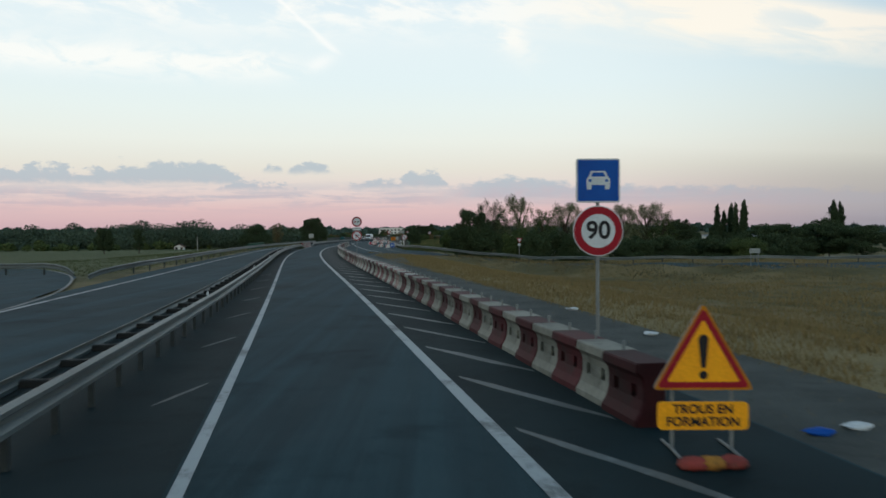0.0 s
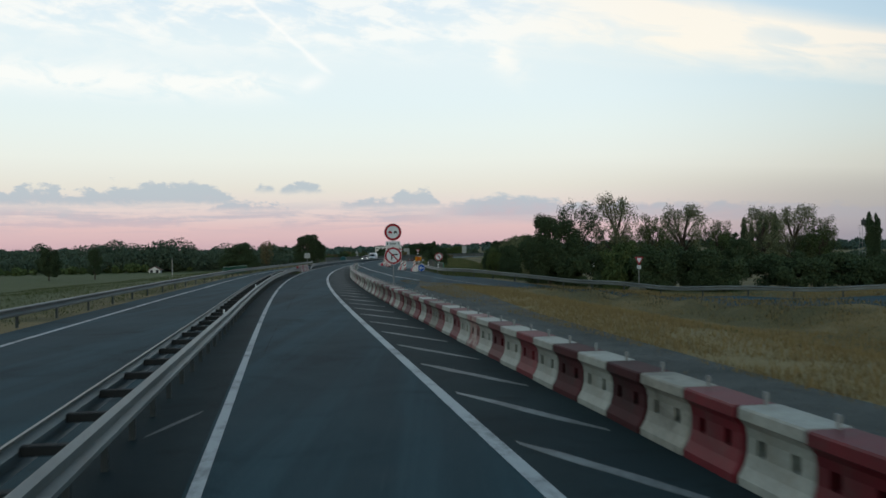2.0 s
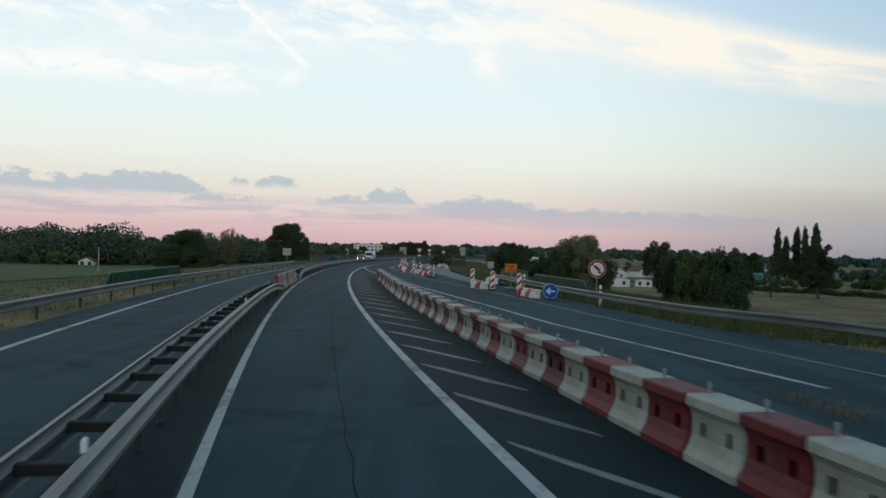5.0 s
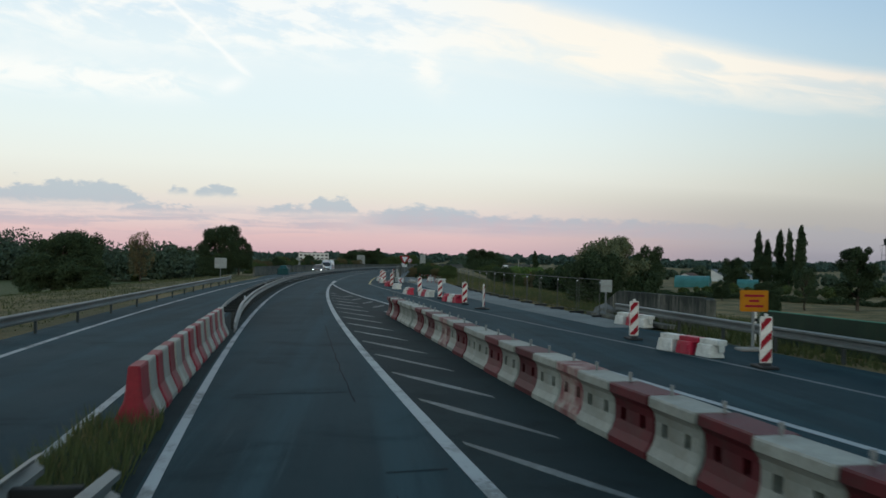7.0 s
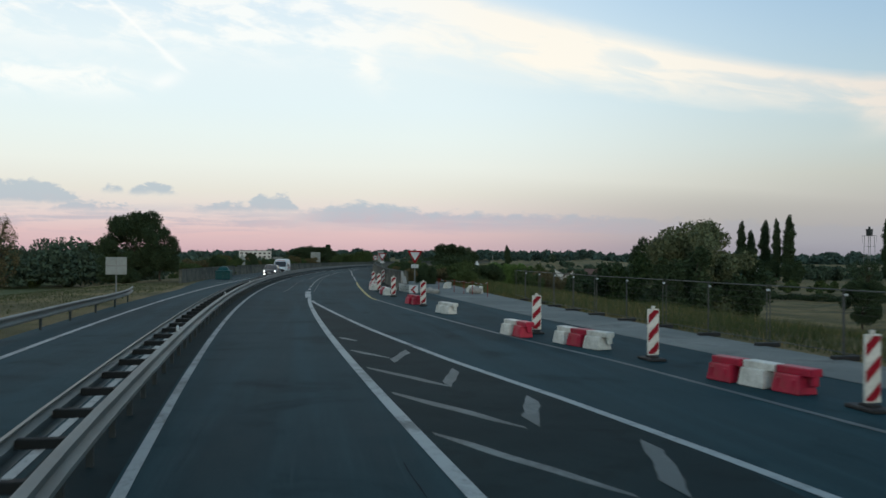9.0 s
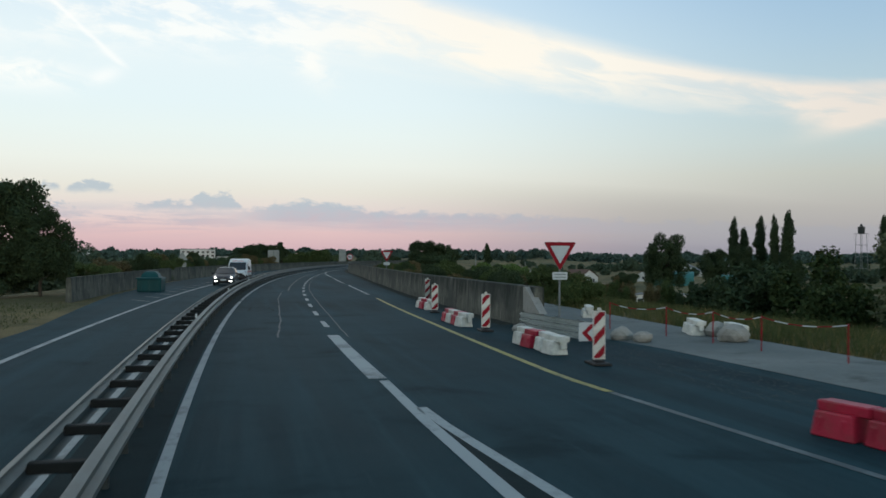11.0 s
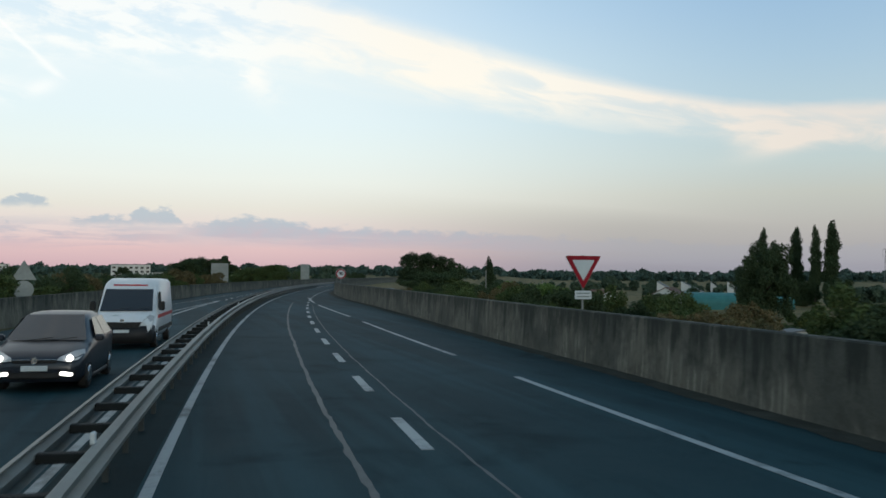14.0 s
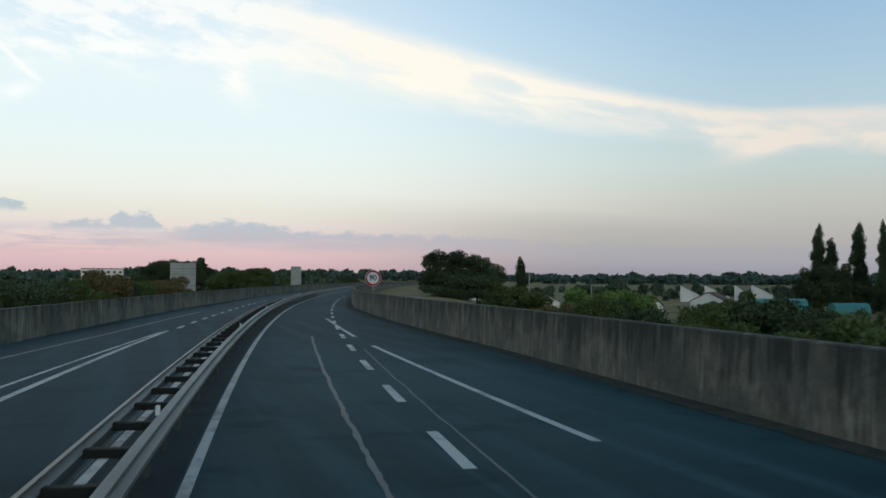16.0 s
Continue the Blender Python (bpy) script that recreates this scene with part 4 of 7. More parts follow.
def wall_end():
    """Flared rail and sloped concrete end in front of the retaining wall."""
    g = thing("flared_guardrail", Matrix.Identity(4), "bright triple-beam steel guardrail end before the concrete wall", "guardrail")
    pts = [at(242.7, 10.3), at(241.4, 10.34), at(239.8, 10.52), at(238.3, 10.72), at(237.6, 10.85)]
    for z in (0.02, 0.21, 0.40):
        draw_along("beam", [(d * -1, h) for d, h in beam_profile(-1, z, z + 0.17)], pts[::-1], PALE_STEEL, g)
    for p in pts[:-1]:
        child("post", POST_MESH, g, Matrix.Translation(p + Vector((0.12, 0, -0.06))))
    g3 = thing("tape_barrier", Matrix.Identity(4), "sagging red and white barrier tape on thin posts", "barrier tape")
    stakes = [at(241.5, 13.2), at(238.6, 13.9), at(236.2, 14.2), at(234.0, 14.4), at(231.0, 14.8)]
    for p in stakes:
        part("stake", add_rod(bmesh.new(), (p.x, p.y, -0.05), (p.x, p.y, 0.95), 0.018, seg=6), SIGN_RED, g3, "thin red stake")
    for p, q in zip(stakes, stakes[1:]):
        for i in range(6):
            a, b = (p.lerp(q, f) + Vector((0, 0, 0.9 - 0.5 * f * (1 - f))) for f in (i / 6, (i + 1) / 6))
            up = Vector((0, 0, 0.03))
            from_lists("tape", [a, b, b + up, a + up], [(0, 1, 2, 3)], SIGN_WHITE if i % 2 else SIGN_RED, g3)
    g2 = thing("wall_end_block", on_road(242.75, 10.62), "sloping pale concrete end of the wall", "wall end")
    bm = plate(bmesh.new(), [(-1.75, 0.58), (-1.2, 0.55), (-0.5, 0.5), (-0.1, -0.05), (0.15, -0.05), (0.15, 1.44), (-0.1, 1.44), (-0.5, 1.22)], -0.14, 0.28)
    bmesh.ops.rotate(bm, cent=(0, 0, 0), matrix=Matrix.Rotation(radians(90), 3, "Z"), verts=bm.verts)
    part("concrete_block", bm, PALE_CONCRETE, g2)
    for s, d, r in ((240.9, 9.75, 0.26), (238.3, 15.5, 0.42), (236.6, 15.1, 0.48), (236.9, 12.3, 0.3), (237.7, 12.0, 0.36)):
        bm = bmesh.new()
        bmesh.ops.create_icosphere(bm, subdivisions=2, radius=r)
        for v in bm.verts:
            v.co *= 1 + 0.25 * noise.noise(v.co * 3 + Vector((s, d, 0)))
            v.co.z = max(v.co.z * 0.7 + r * 0.45, -0.02)
        ob = part("rubble_lump", bm, PALE_CONCRETE)
        ob.matrix_world = on_road(s, d, 0, s * 40)
        tagged(ob, "pale lump of broken concrete on the gravel", "rubble", "rubble by the wall")


wall_end()
# chevron board on the flared rail
chev = thing("chevron_board", on_road(237.5, 10.85, 0.12, 4), "white board with a red chevron on the rail end", "chevron board")
face_part("board", rect(0.62, 0.62, 0, 0.12), -0.03, SIGN_WHITE, chev, thick=0.03)
face_part("chevron", [(-0.22, 0.12), (0.06, 0.38), (0.22, 0.38), (-0.04, 0.12), (0.22, -0.14), (0.06, -0.14)], -0.038, SIGN_RED, chev, "red chevron arrow")


# ---------- plastic barriers ----------
def barrier_mesh(name, length, height, section, pockets, material):
    """Water-filled plastic barrier unit along y with recessed fork pockets on both faces."""
    cuts = [0.0, 0.03]
    for a, b in pockets:
        cuts += [a, b]
    cuts += [length - 0.05, length - 0.02]
    rows = section
    bm = bmesh.new()
    grid = {}
    for side in (-1, 1):
        for i, y in enumerate(cuts):
            squeeze = 0.03 if i in (0, len(cuts) - 1) else 0.0
            for j, (z, half) in enumerate(rows):
                grid[side, i, j] = bm.verts.new((side * (half - squeeze), y, z))
    hole_rows = [j for j in range(len(rows) - 1) if rows[j][0] >= 0.32 and rows[j + 1][0] <= 0.51]
    for side in (-1, 1):
        for i in range(len(cuts) - 1):
            for j in range(len(rows) - 1):
                q = [grid[side, i, j], grid[side, i + 1, j], grid[side, i + 1, j + 1], grid[side, i, j + 1]]
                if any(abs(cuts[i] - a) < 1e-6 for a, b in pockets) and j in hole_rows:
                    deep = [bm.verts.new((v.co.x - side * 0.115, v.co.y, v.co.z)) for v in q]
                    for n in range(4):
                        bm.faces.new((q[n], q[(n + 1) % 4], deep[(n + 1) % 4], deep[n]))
                    # The pocket floor takes the dark colour that stands in for its shade.
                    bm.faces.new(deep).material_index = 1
                else:
                    bm.faces.new(q)
    last, top = len(cuts) - 1, len(rows) - 1
    for i in range(last):
        bm.faces.new((grid[-1, i, top], grid[1, i, top], grid[1, i + 1, top], grid[-1, i + 1, top]))
        bm.faces.new((grid[-1, i, 0], grid[1, i, 0], grid[1, i + 1, 0], grid[-1, i + 1, 0]))
    for i in (0, last):
        for j in range(top):
            bm.faces.new((grid[-1, i, j], grid[1, i, j], grid[1, i, j + 1], grid[-1, i, j + 1]))
    bmesh.ops.recalc_face_normals(bm, faces=bm.faces)
    me = bpy.data.meshes.new(name)
    bm.to_mesh(me)
    bm.free()
    me.materials.append(material)
    me.materials.append(SLOT)
    return me


TALL = [(0.0, 0.26), (0.09, 0.26), (0.20, 0.19), (0.33, 0.152), (0.50, 0.148), (0.60, 0.17), (0.66, 0.215), (0.685, 0.25), (0.79, 0.245), (0.81, 0.225)]
PLAIN = [(0.0, 0.27), (0.08, 0.265), (0.36, 0.135), (0.60, 0.105), (0.83, 0.09), (0.86, 0.075)]
STEP = 1.2555
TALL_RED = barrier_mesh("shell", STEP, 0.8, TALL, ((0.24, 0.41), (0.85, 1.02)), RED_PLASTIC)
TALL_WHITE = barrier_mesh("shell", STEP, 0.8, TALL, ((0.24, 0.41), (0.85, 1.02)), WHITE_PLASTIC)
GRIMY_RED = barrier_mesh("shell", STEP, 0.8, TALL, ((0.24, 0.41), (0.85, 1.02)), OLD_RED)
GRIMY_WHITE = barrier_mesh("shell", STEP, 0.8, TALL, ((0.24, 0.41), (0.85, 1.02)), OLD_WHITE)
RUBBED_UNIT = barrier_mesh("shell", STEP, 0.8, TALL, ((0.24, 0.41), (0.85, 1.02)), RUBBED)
PLAIN_RED = barrier_mesh("shell", 0.775, 0.86, PLAIN, (), MEDIAN_RED)
PLAIN_WHITE = barrier_mesh("shell", 0.775, 0.86, PLAIN, (), WHITE_PLASTIC)


def low_mesh(material):
    """Low block: bulging body, narrower raised top that runs past one end as a hooked tongue."""
    bm = bmesh.new()
    r = bmesh.ops.create_cube(bm, size=1.0, matrix=Matrix.Translation((-0.02, 0.42, 0.175)) @ Matrix.Diagonal((0.46, 0.72, 0.35, 1)))
    for v in r["verts"]:
        if v.co.z > 0.2:
            v.co.x = -0.02 + (v.co.x + 0.02) * 0.8
            v.co.y = 0.42 + (v.co.y - 0.42) * 0.86
    add_box(bm, (0.30, 0.86, 0.15), (0.05, 0.36, 0.41))
    add_box(bm, (0.16, 0.07, 0.2), (0.05, -0.03, 0.26))
    for y in (0.22, 0.62):
        add_box(bm, (0.42, 0.1, 0.22), (-0.03, y, 0.17))
    bmesh.ops.bevel(bm, geom=list(bm.edges), offset=0.02, segments=1, affect="EDGES")
    me = bpy.data.meshes.new("shell")
    bm.to_mesh(me)
    bm.free()
    me.materials.append(material)
    return me


LOW_RED, LOW_WHITE = low_mesh(BRIGHT_RED), low_mesh(BRIGHT_WHITE)
_bm = add_rod(bmesh.new(), (0, 0, 0), (0, 0, 0.12), 0.018, 0.022, 8)
add_rod(_bm, (0, 0, 0.10), (0, 0, 0.155), 0.03, 0.026, 8)
PEG_MESH = bpy.data.meshes.new("peg")
_bm.to_mesh(PEG_MESH)
_bm.free()
PEG_MESH.materials.append(POLE)

barrier_front = table((14, 5.27), (32, 5.36), (53, 5.47), (73, 5.54), (131, 5.79), (149, 5.83), (168, 6.0), (179, 5.84))
TWIN_WHITE = {63, 64, 65, 67, 69, 70, 72, 73, 74, 76, 78, 79, 80, 81, 83}      # the far end breaks the red-white order
for k in range(-46, 85):
    s = 72.4 + STEP * k + max(0, k - 60) * 0.0145
    white = k in TWIN_WHITE if k > 62 else k % 2 == 1
    random.seed(500 + k)
    grimy = k < -27 or (k < 20 and random.random() < 0.18)
    rubbed = k in (-24, -6, 64, 73)
    mid = barrier_front(s) + 0.26 + random.uniform(-0.025, 0.025)
    b = thing("plastic_barrier", on_road(s, mid, 0.0, random.uniform(-1.5, 1.5)),
              "rubbed barrier unit with red paint worn to white" if rubbed else
              ("grimy brown-stained white barrier unit with two slots" if white else "grimy dark red barrier unit with two slots") if grimy else
              "dirty cream-white plastic barrier unit with two slots" if white else "faded dark red plastic barrier unit with two slots", "traffic barrier", "long row of red and white barriers")
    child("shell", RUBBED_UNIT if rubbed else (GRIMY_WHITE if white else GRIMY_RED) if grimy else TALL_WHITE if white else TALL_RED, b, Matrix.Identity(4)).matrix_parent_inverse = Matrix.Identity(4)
    peg = child("peg", PEG_MESH, b, Matrix.Translation((0.06, STEP - 0.06, 0.79)))
    peg.matrix_parent_inverse = Matrix.Identity(4)
for i in range(20):
    white = i % 2 == 1
    s = 153.2 + 0.775 * i
    b = thing("median_barrier", on_road(s, -0.70 + 0.009 * i + 0.012 * (i % 3), 0.0, (i * 37 % 5 - 2) * 0.5),
              "grimy white sloped barrier unit in the median gap" if white else "bright red sloped barrier unit in the median gap", "traffic barrier", "barriers in the median gap")
    child("shell", PLAIN_WHITE if white else PLAIN_RED, b, Matrix.Identity(4)).matrix_parent_inverse = Matrix.Identity(4)


def low_string(s0, d0, s1, d1, colours):
    a, b = at(s0, d0), at(s1, d1)
    way = b - a
    n = len(colours)
    turn = math.atan2(-way.x, way.y)
    for i, c in enumerate(colours):
        p = a + way.normalized() * (0.87 * i)
        random.seed(int(s0 * 10) + i)
        m = Matrix.Translation((p.x, p.y, 0.0)) @ Matrix.Rotation(turn + radians(random.uniform(-7, 7)), 4, "Z")
        t = thing("low_barrier", m, "low white plastic barrier block on the shoulder" if c == "w" else "low bright red plastic barrier block on the shoulder", "traffic barrier", "low barrier blocks")
        child("shell", LOW_WHITE if c == "w" else LOW_RED, t, Matrix.Identity(4)).matrix_parent_inverse = Matrix.Identity(4)


for s0, d0, s1, d1, c in ((150.4, 13.9, 154.0, 13.5, "wrwr"), (161.4, 12.8, 164.2, 12.3, "wrw"), (171.9, 15.3, 174.4, 15.1, "wrw"), (190.7, 11.2, 193.4, 10.6, "rwr"), (198.8, 10.6, 201.4, 10.0, "wrw"),
                          (202.7, 9.55, 205.0, 9.2, "rw"), (214.2, 9.55, 216.6, 9.1, "ww"), (222.2, 9.15, 224.6, 8.85, "rr"), (233.9, 8.72, 237.0, 8.7, "wwrw"), (243.1, 8.52, 247.0, 8.45, "wrwr"),
                          (253.2, 9.05, 256.0, 8.95, "wrw")):
    low_string(s0, d0, s1, d1, c)
for s, d in ((236.5, 15.3), (238.5, 15.0), (247, 14.5), (262, 14.8)):
    low_string(s, d, s + 1.6, d + 0.5, "ww")


# broken patch in the retaining wall: ochre core, gouge's shade coloured onto a lump
OCHRE = surf("broken_concrete_core", (0.20, 0.155, 0.085), (0.12, 0.10, 0.065), 0.95, 2.0, 18.0, bump=0.9, dist=0.04, dirt=(0.05, 0.045, 0.035), dirt_amount=0.6)
for s, z, w, h, m_, lbl in ((261.3, 0.42, 0.34, 0.42, OCHRE, "ochre broken core showing in the wall"), (262.1, 0.82, 0.30, 0.46, SLOT, "near-black lump coloured as the shade inside a wall gouge")):
    bm = bmesh.new()
    bmesh.ops.create_icosphere(bm, subdivisions=3, radius=1.0)
    for v in bm.verts:
        k = 1 + 0.45 * noise.noise(v.co * 1.7 + Vector((s, 0, 0))) + 0.2 * noise.noise(v.co * 5)
        v.co = Vector((v.co.x * 0.035, v.co.y * w * k, v.co.z * h * k))
    ob = part("wall_damage", bm, m_)
    ob.matrix_world = on_road(s, wall_right(s) + 0.055, z)
    tagged(ob, lbl, "wall damage", kind="structure")


# ---------- signs ----------
def pole(parent, height, x=0.0, y=0.03, r=0.035, z0=0.0):
    bm = add_rod(bmesh.new(), (x, y, z0 - 0.05), (x, y, height), r)
    return part("pole", bm, POLE, parent)


def round_plate(g, r, cz, ring=0.17, inner=None):
    face_part("plate", disc(r, 0, cz), -0.02, SIGN_BACK, g, thick=0.03)
    face_part("rim", disc(r, 0, cz), -0.025, SIGN_WHITE, g)
    face_part("red_ring", disc(r * 0.965, 0, cz), -0.030, SIGN_RED, g, "red ring")
    face_part("field", disc(r * (1 - ring * 2) if inner is None else inner, 0, cz), -0.035, SIGN_WHITE, g, "pale round field")


def yield_sign(m, side, cz, label, sub=True, top=None):
    g = thing("yield_sign", m, label, "road sign")
    pole(g, cz + side * 0.3)
    face_part("plate", triangle(side, cz, True), -0.02, SIGN_BACK, g, thick=0.03)
    face_part("red_border", triangle(side * 0.985, cz, True), -0.026, SIGN_RED, g, "red border")
    face_part("field", triangle(side * 0.62, cz, True, 0.02), -0.032, SIGN_WHITE, g, "pale field")
    if sub:
        z = cz - side * 0.72
        face_part("sub_plate", rect(side * 0.46, 0.26, 0, z, 0.03), -0.02, SIGN_WHITE, g, "small white plate", thick=0.02)
        for q in (-0.05, 0.05):
            face_part("text_bar", rect(side * 0.36, 0.045, 0, z + q), -0.026, SIGN_BACK, g, "unreadable dark writing")
    return g


def shift(pts, dz):
    return [(x, z + dz) for x, z in pts]


# blue square and 90 disc at the start
g = thing("speed_sign", on_road(20.0, 6.66, 0, -8), "grey post with a blue square sign above a red-ringed 90 sign", "road sign")
pole(g, 3.75)
face_part("plate", rect(0.82, 0.82, 0, 3.41, 0.04), -0.02, SIGN_BACK, g, thick=0.03)
face_part("white_border", rect(0.81, 0.81, 0, 3.41, 0.04), -0.026, SIGN_WHITE, g)
face_part("blue_field", rect(0.765, 0.765, 0, 3.41, 0.03), -0.031, SIGN_BLUE, g, "blue square field")
CAR = [(-0.221, -0.082), (-0.221, 0.025), (-0.180, 0.074), (-0.131, 0.180), (0.131, 0.180), (0.180, 0.074), (0.221, 0.025), (0.221, -0.082), (0.205, -0.164), (0.131, -0.164), (0.123, -0.082), (-0.123, -0.082), (-0.131, -0.164), (-0.205, -0.164)]
face_part("car_symbol", shift(CAR, 3.41), -0.036, SIGN_WHITE, g, "white car symbol")
face_part("windscreen_symbol", shift([(-0.14, 0.074), (0.14, 0.074), (0.098, 0.15), (-0.098, 0.15)], 3.41), -0.041, SIGN_BLUE, g)
for x in (-0.156, 0.156):
    face_part("headlight_symbol", disc(0.029, x, 3.41, 12), -0.041, SIGN_BLUE, g)
round_plate(g, 0.472, 2.47, inner=0.316)
lettering("90", 0.46, (0, 2.47), -0.038, SIGN_BLACK, g)

# warning triangle with its plate and a fallen lamp
g = thing("warning_sign", on_road(13.4, 5.55, 0, -10), "yellow and red roadworks warning triangle on a folding stand", "road sign")
for x in (-0.33, 0.33):
    bm = add_rod(bmesh.new(), (x, 0.04, 0.02), (x, 0.04, 0.9), 0.02)
    add_rod(bm, (x, 0.03, 0.03), (x, 0.5, 0.02), 0.018)
    add_rod(bm, (x, -0.35, 0.02), (x, 0.04, 0.03), 0.018)
    part("stand_leg", bm, POLE, g)
face_part("plate", triangle(1.12, 1.02), -0.02, SIGN_BACK, g, thick=0.03)
face_part("orange_rim", triangle(1.115, 1.02), -0.026, SIGN_ORANGE, g, "orange rim")
face_part("red_border", triangle(1.03, 1.02), -0.031, SIGN_RED, g, "red border")
face_part("yellow_field", triangle(0.80, 1.02, c=0.02), -0.036, SIGN_YELLOW, g, "yellow field")
face_part("exclamation_bar", [(-0.025, 0.945), (0.025, 0.945), (0.058, 1.265), (0.03, 1.31), (-0.03, 1.31), (-0.058, 1.265)], -0.041, SIGN_BLACK, g)
face_part("exclamation_dot", disc(0.047, 0, 0.865, 16), -0.041, SIGN_BLACK, g)
face_part("text_plate", rect(1.0, 0.31, 0, 0.41, 0.05), -0.02, SIGN_YELLOW, g, "yellow text plate", thick=0.025)
lettering("TROUS EN", 0.14, (0, 0.482), -0.028, SIGN_BLACK, g)
lettering("FORMATION", 0.14, (0, 0.342), -0.028, SIGN_BLACK, g)
FADED_RED = surf("faded_red_cloth", (0.27, 0.05, 0.04), (0.18, 0.035, 0.03), 0.85, 3.0, 30.0, dirt=(0.08, 0.04, 0.03), dirt_amount=0.8, dirt_scale=5.0)
FADED_YELLOW = surf("faded_yellow_cloth", (0.36, 0.17, 0.03), (0.26, 0.12, 0.025), 0.85, 3.0, 30.0, dirt=(0.1, 0.06, 0.025), dirt_amount=0.8, dirt_scale=5.0)
g = thing("sandbag", on_road(12.75, 5.32, 0, -4) @ Matrix.Diagonal((0.72, 0.72, 0.66, 1)), "faded red and yellow sandbags on the feet of the sign", "sandbag")
for x, m_, nm in ((-0.26, FADED_RED, "red_bag"), (0.04, FADED_YELLOW, "yellow_bag"), (0.33, FADED_RED, "red_bag")):
    bm = bmesh.new()
    bmesh.ops.create_icosphere(bm, subdivisions=3, radius=0.5)
    for v in bm.verts:
        v.co = Vector((v.co.x * 0.46, v.co.y * 0.36, max(v.co.z * 0.22, -0.085))) * (1 + 0.28 * noise.noise(v.co * 5 + Vector((x * 7, 0, 0))))
    bmesh.ops.translate(bm, verts=bm.verts, vec=(x, 0, 0.085))
    part(nm, bm, m_, g, flat=False)

# no overtaking above no right turn
g = thing("restriction_signs", on_road(100.0, 7.45, 0, -8), "two red-ringed round signs and a small plate on one post", "road sign")
pole(g, 4.1)
round_plate(g, 0.56, 3.72, inner=0.40)
for x, m_ in ((-0.17, SIGN_RED), (0.17, SIGN_BLACK)):
    face_part("car_symbol", [(a * 0.5 + x, b * 0.55 + 3.7) for a, b in CAR], -0.04, m_, g)
face_part("distance_plate", rect(0.95, 0.32, 0, 2.97, 0.03), -0.02, SIGN_WHITE, g, "white distance plate", thick=0.025)
for x in (-0.36, 0.36):
    face_part("arrow_bar", rect(0.05, 0.2, x, 2.97), -0.026, SIGN_BLACK, g)
face_part("text_bar", rect(0.42, 0.11, 0, 2.97), -0.026, SIGN_BACK, g, "unreadable grey writing")
round_plate(g, 0.56, 2.2, inner=0.42)
face_part("arrow_stem", rect(0.08, 0.34, -0.09, 2.1), -0.04, SIGN_BLACK, g)
face_part("arrow_arm", rect(0.36, 0.08, 0.05, 2.27), -0.04, SIGN_BLACK, g)
face_part("arrow_head", [(0.2, 2.19), (0.34, 2.27), (0.2, 2.35)], -0.04, SIGN_BLACK, g)
face_part("slash", [(-0.34, 2.48), (-0.28, 2.54), (0.34, 1.92), (0.28, 1.86)], -0.044, SIGN_RED, g, "red slash")

# no left turn beyond the rail
g = thing("no_turn_sign", on_road(147.3, 16.3, -0.2, -9), "round red-ringed no turning sign on a post", "road sign")
pole(g, 2.3)
round_plate(g, 0.47, 1.98, inner=0.35)
face_part("arrow_stem", [(0.06, 1.75), (0.14, 1.75), (0.14, 2.0), (-0.02, 2.12), (-0.07, 2.05), (0.06, 1.95)], -0.04, SIGN_BLACK, g)
face_part("arrow_head", [(-0.2, 2.1), (0.02, 2.18), (-0.07, 1.98)], -0.04, SIGN_BLACK, g)
face_part("slash", [(-0.28, 2.2), (-0.23, 2.25), (0.28, 1.76), (0.23, 1.71)], -0.044, SIGN_RED, g, "red slash")

# blue arrow disc on a low stand
g = thing("arrow_sign", on_road(149.6, 14.4, 0, -9), "round blue sign with a white arrow on a low stand", "road sign")
bm = add_box(bmesh.new(), (0.6, 0.4, 0.06), (0, 0.1, 0.03), 0.01)
part("foot", bm, RUBBER, g)
face_part("plate", disc(0.42, 0, 0.46), -0.02, SIGN_BACK, g, thick=0.03)
face_part("rim", disc(0.42, 0, 0.46), -0.026, SIGN_WHITE, g)
face_part("blue_field", disc(0.395, 0, 0.46), -0.031, SIGN_BLUE, g, "blue field")
face_part("arrow_stem", rect(0.36, 0.085, 0.08, 0.46), -0.036, SIGN_WHITE, g)
face_part("arrow_head", [(-0.28, 0.46), (-0.06, 0.65), (-0.0, 0.59), (-0.12, 0.46), (-0.0, 0.33), (-0.06, 0.27)], -0.036, SIGN_WHITE, g)

# orange works sign
g = thing("works_sign", on_road(163.4, 14.9, 0, -6), "orange diversion sign with worn dark writing on a post", "road sign")
pole(g, 1.75, r=0.05)
part("foot", add_box(bmesh.new(), (0.9, 0.5, 0.09), (0, 0, 0.045), 0.02), PALE_CONCRETE, g)
face_part("plate", rect(0.84, 0.62, 0, 1.45, 0.04), -0.04, SIGN_ORANGE, g, "orange plate", thick=0.03)
for z, w in ((1.6, 0.6), (1.45, 0.3), (1.3, 0.55)):
    face_part("text_bar", rect(w, 0.07, 0, z), -0.046, SIGN_RED, g, "unreadable dark writing")

yield_sign(on_road(241.6, 11.4, 0, -2), 1.15, 2.68, "red-bordered give way sign with a white sub-plate by the wall's end")
yield_sign(on_road(294.7, 11.0, 0, 4), 1.2, 2.74, "red-bordered give way sign with a white sub-plate behind the wall")
yield_sign(on_road(110.3, 28.0, -0.7, 10), 0.8, 2.25, "dull red give way sign beside the slip road")

g = thing("speed_sign", on_road(370.5, 6.35, 0, 8), "round red-ringed 90 sign beyond the bend", "road sign")
pole(g, 2.9)
round_plate(g, 0.58, 2.5, inner=0.42)
lettering("90", 0.56, (0, 2.5), -0.038, SIGN_BLACK, g)


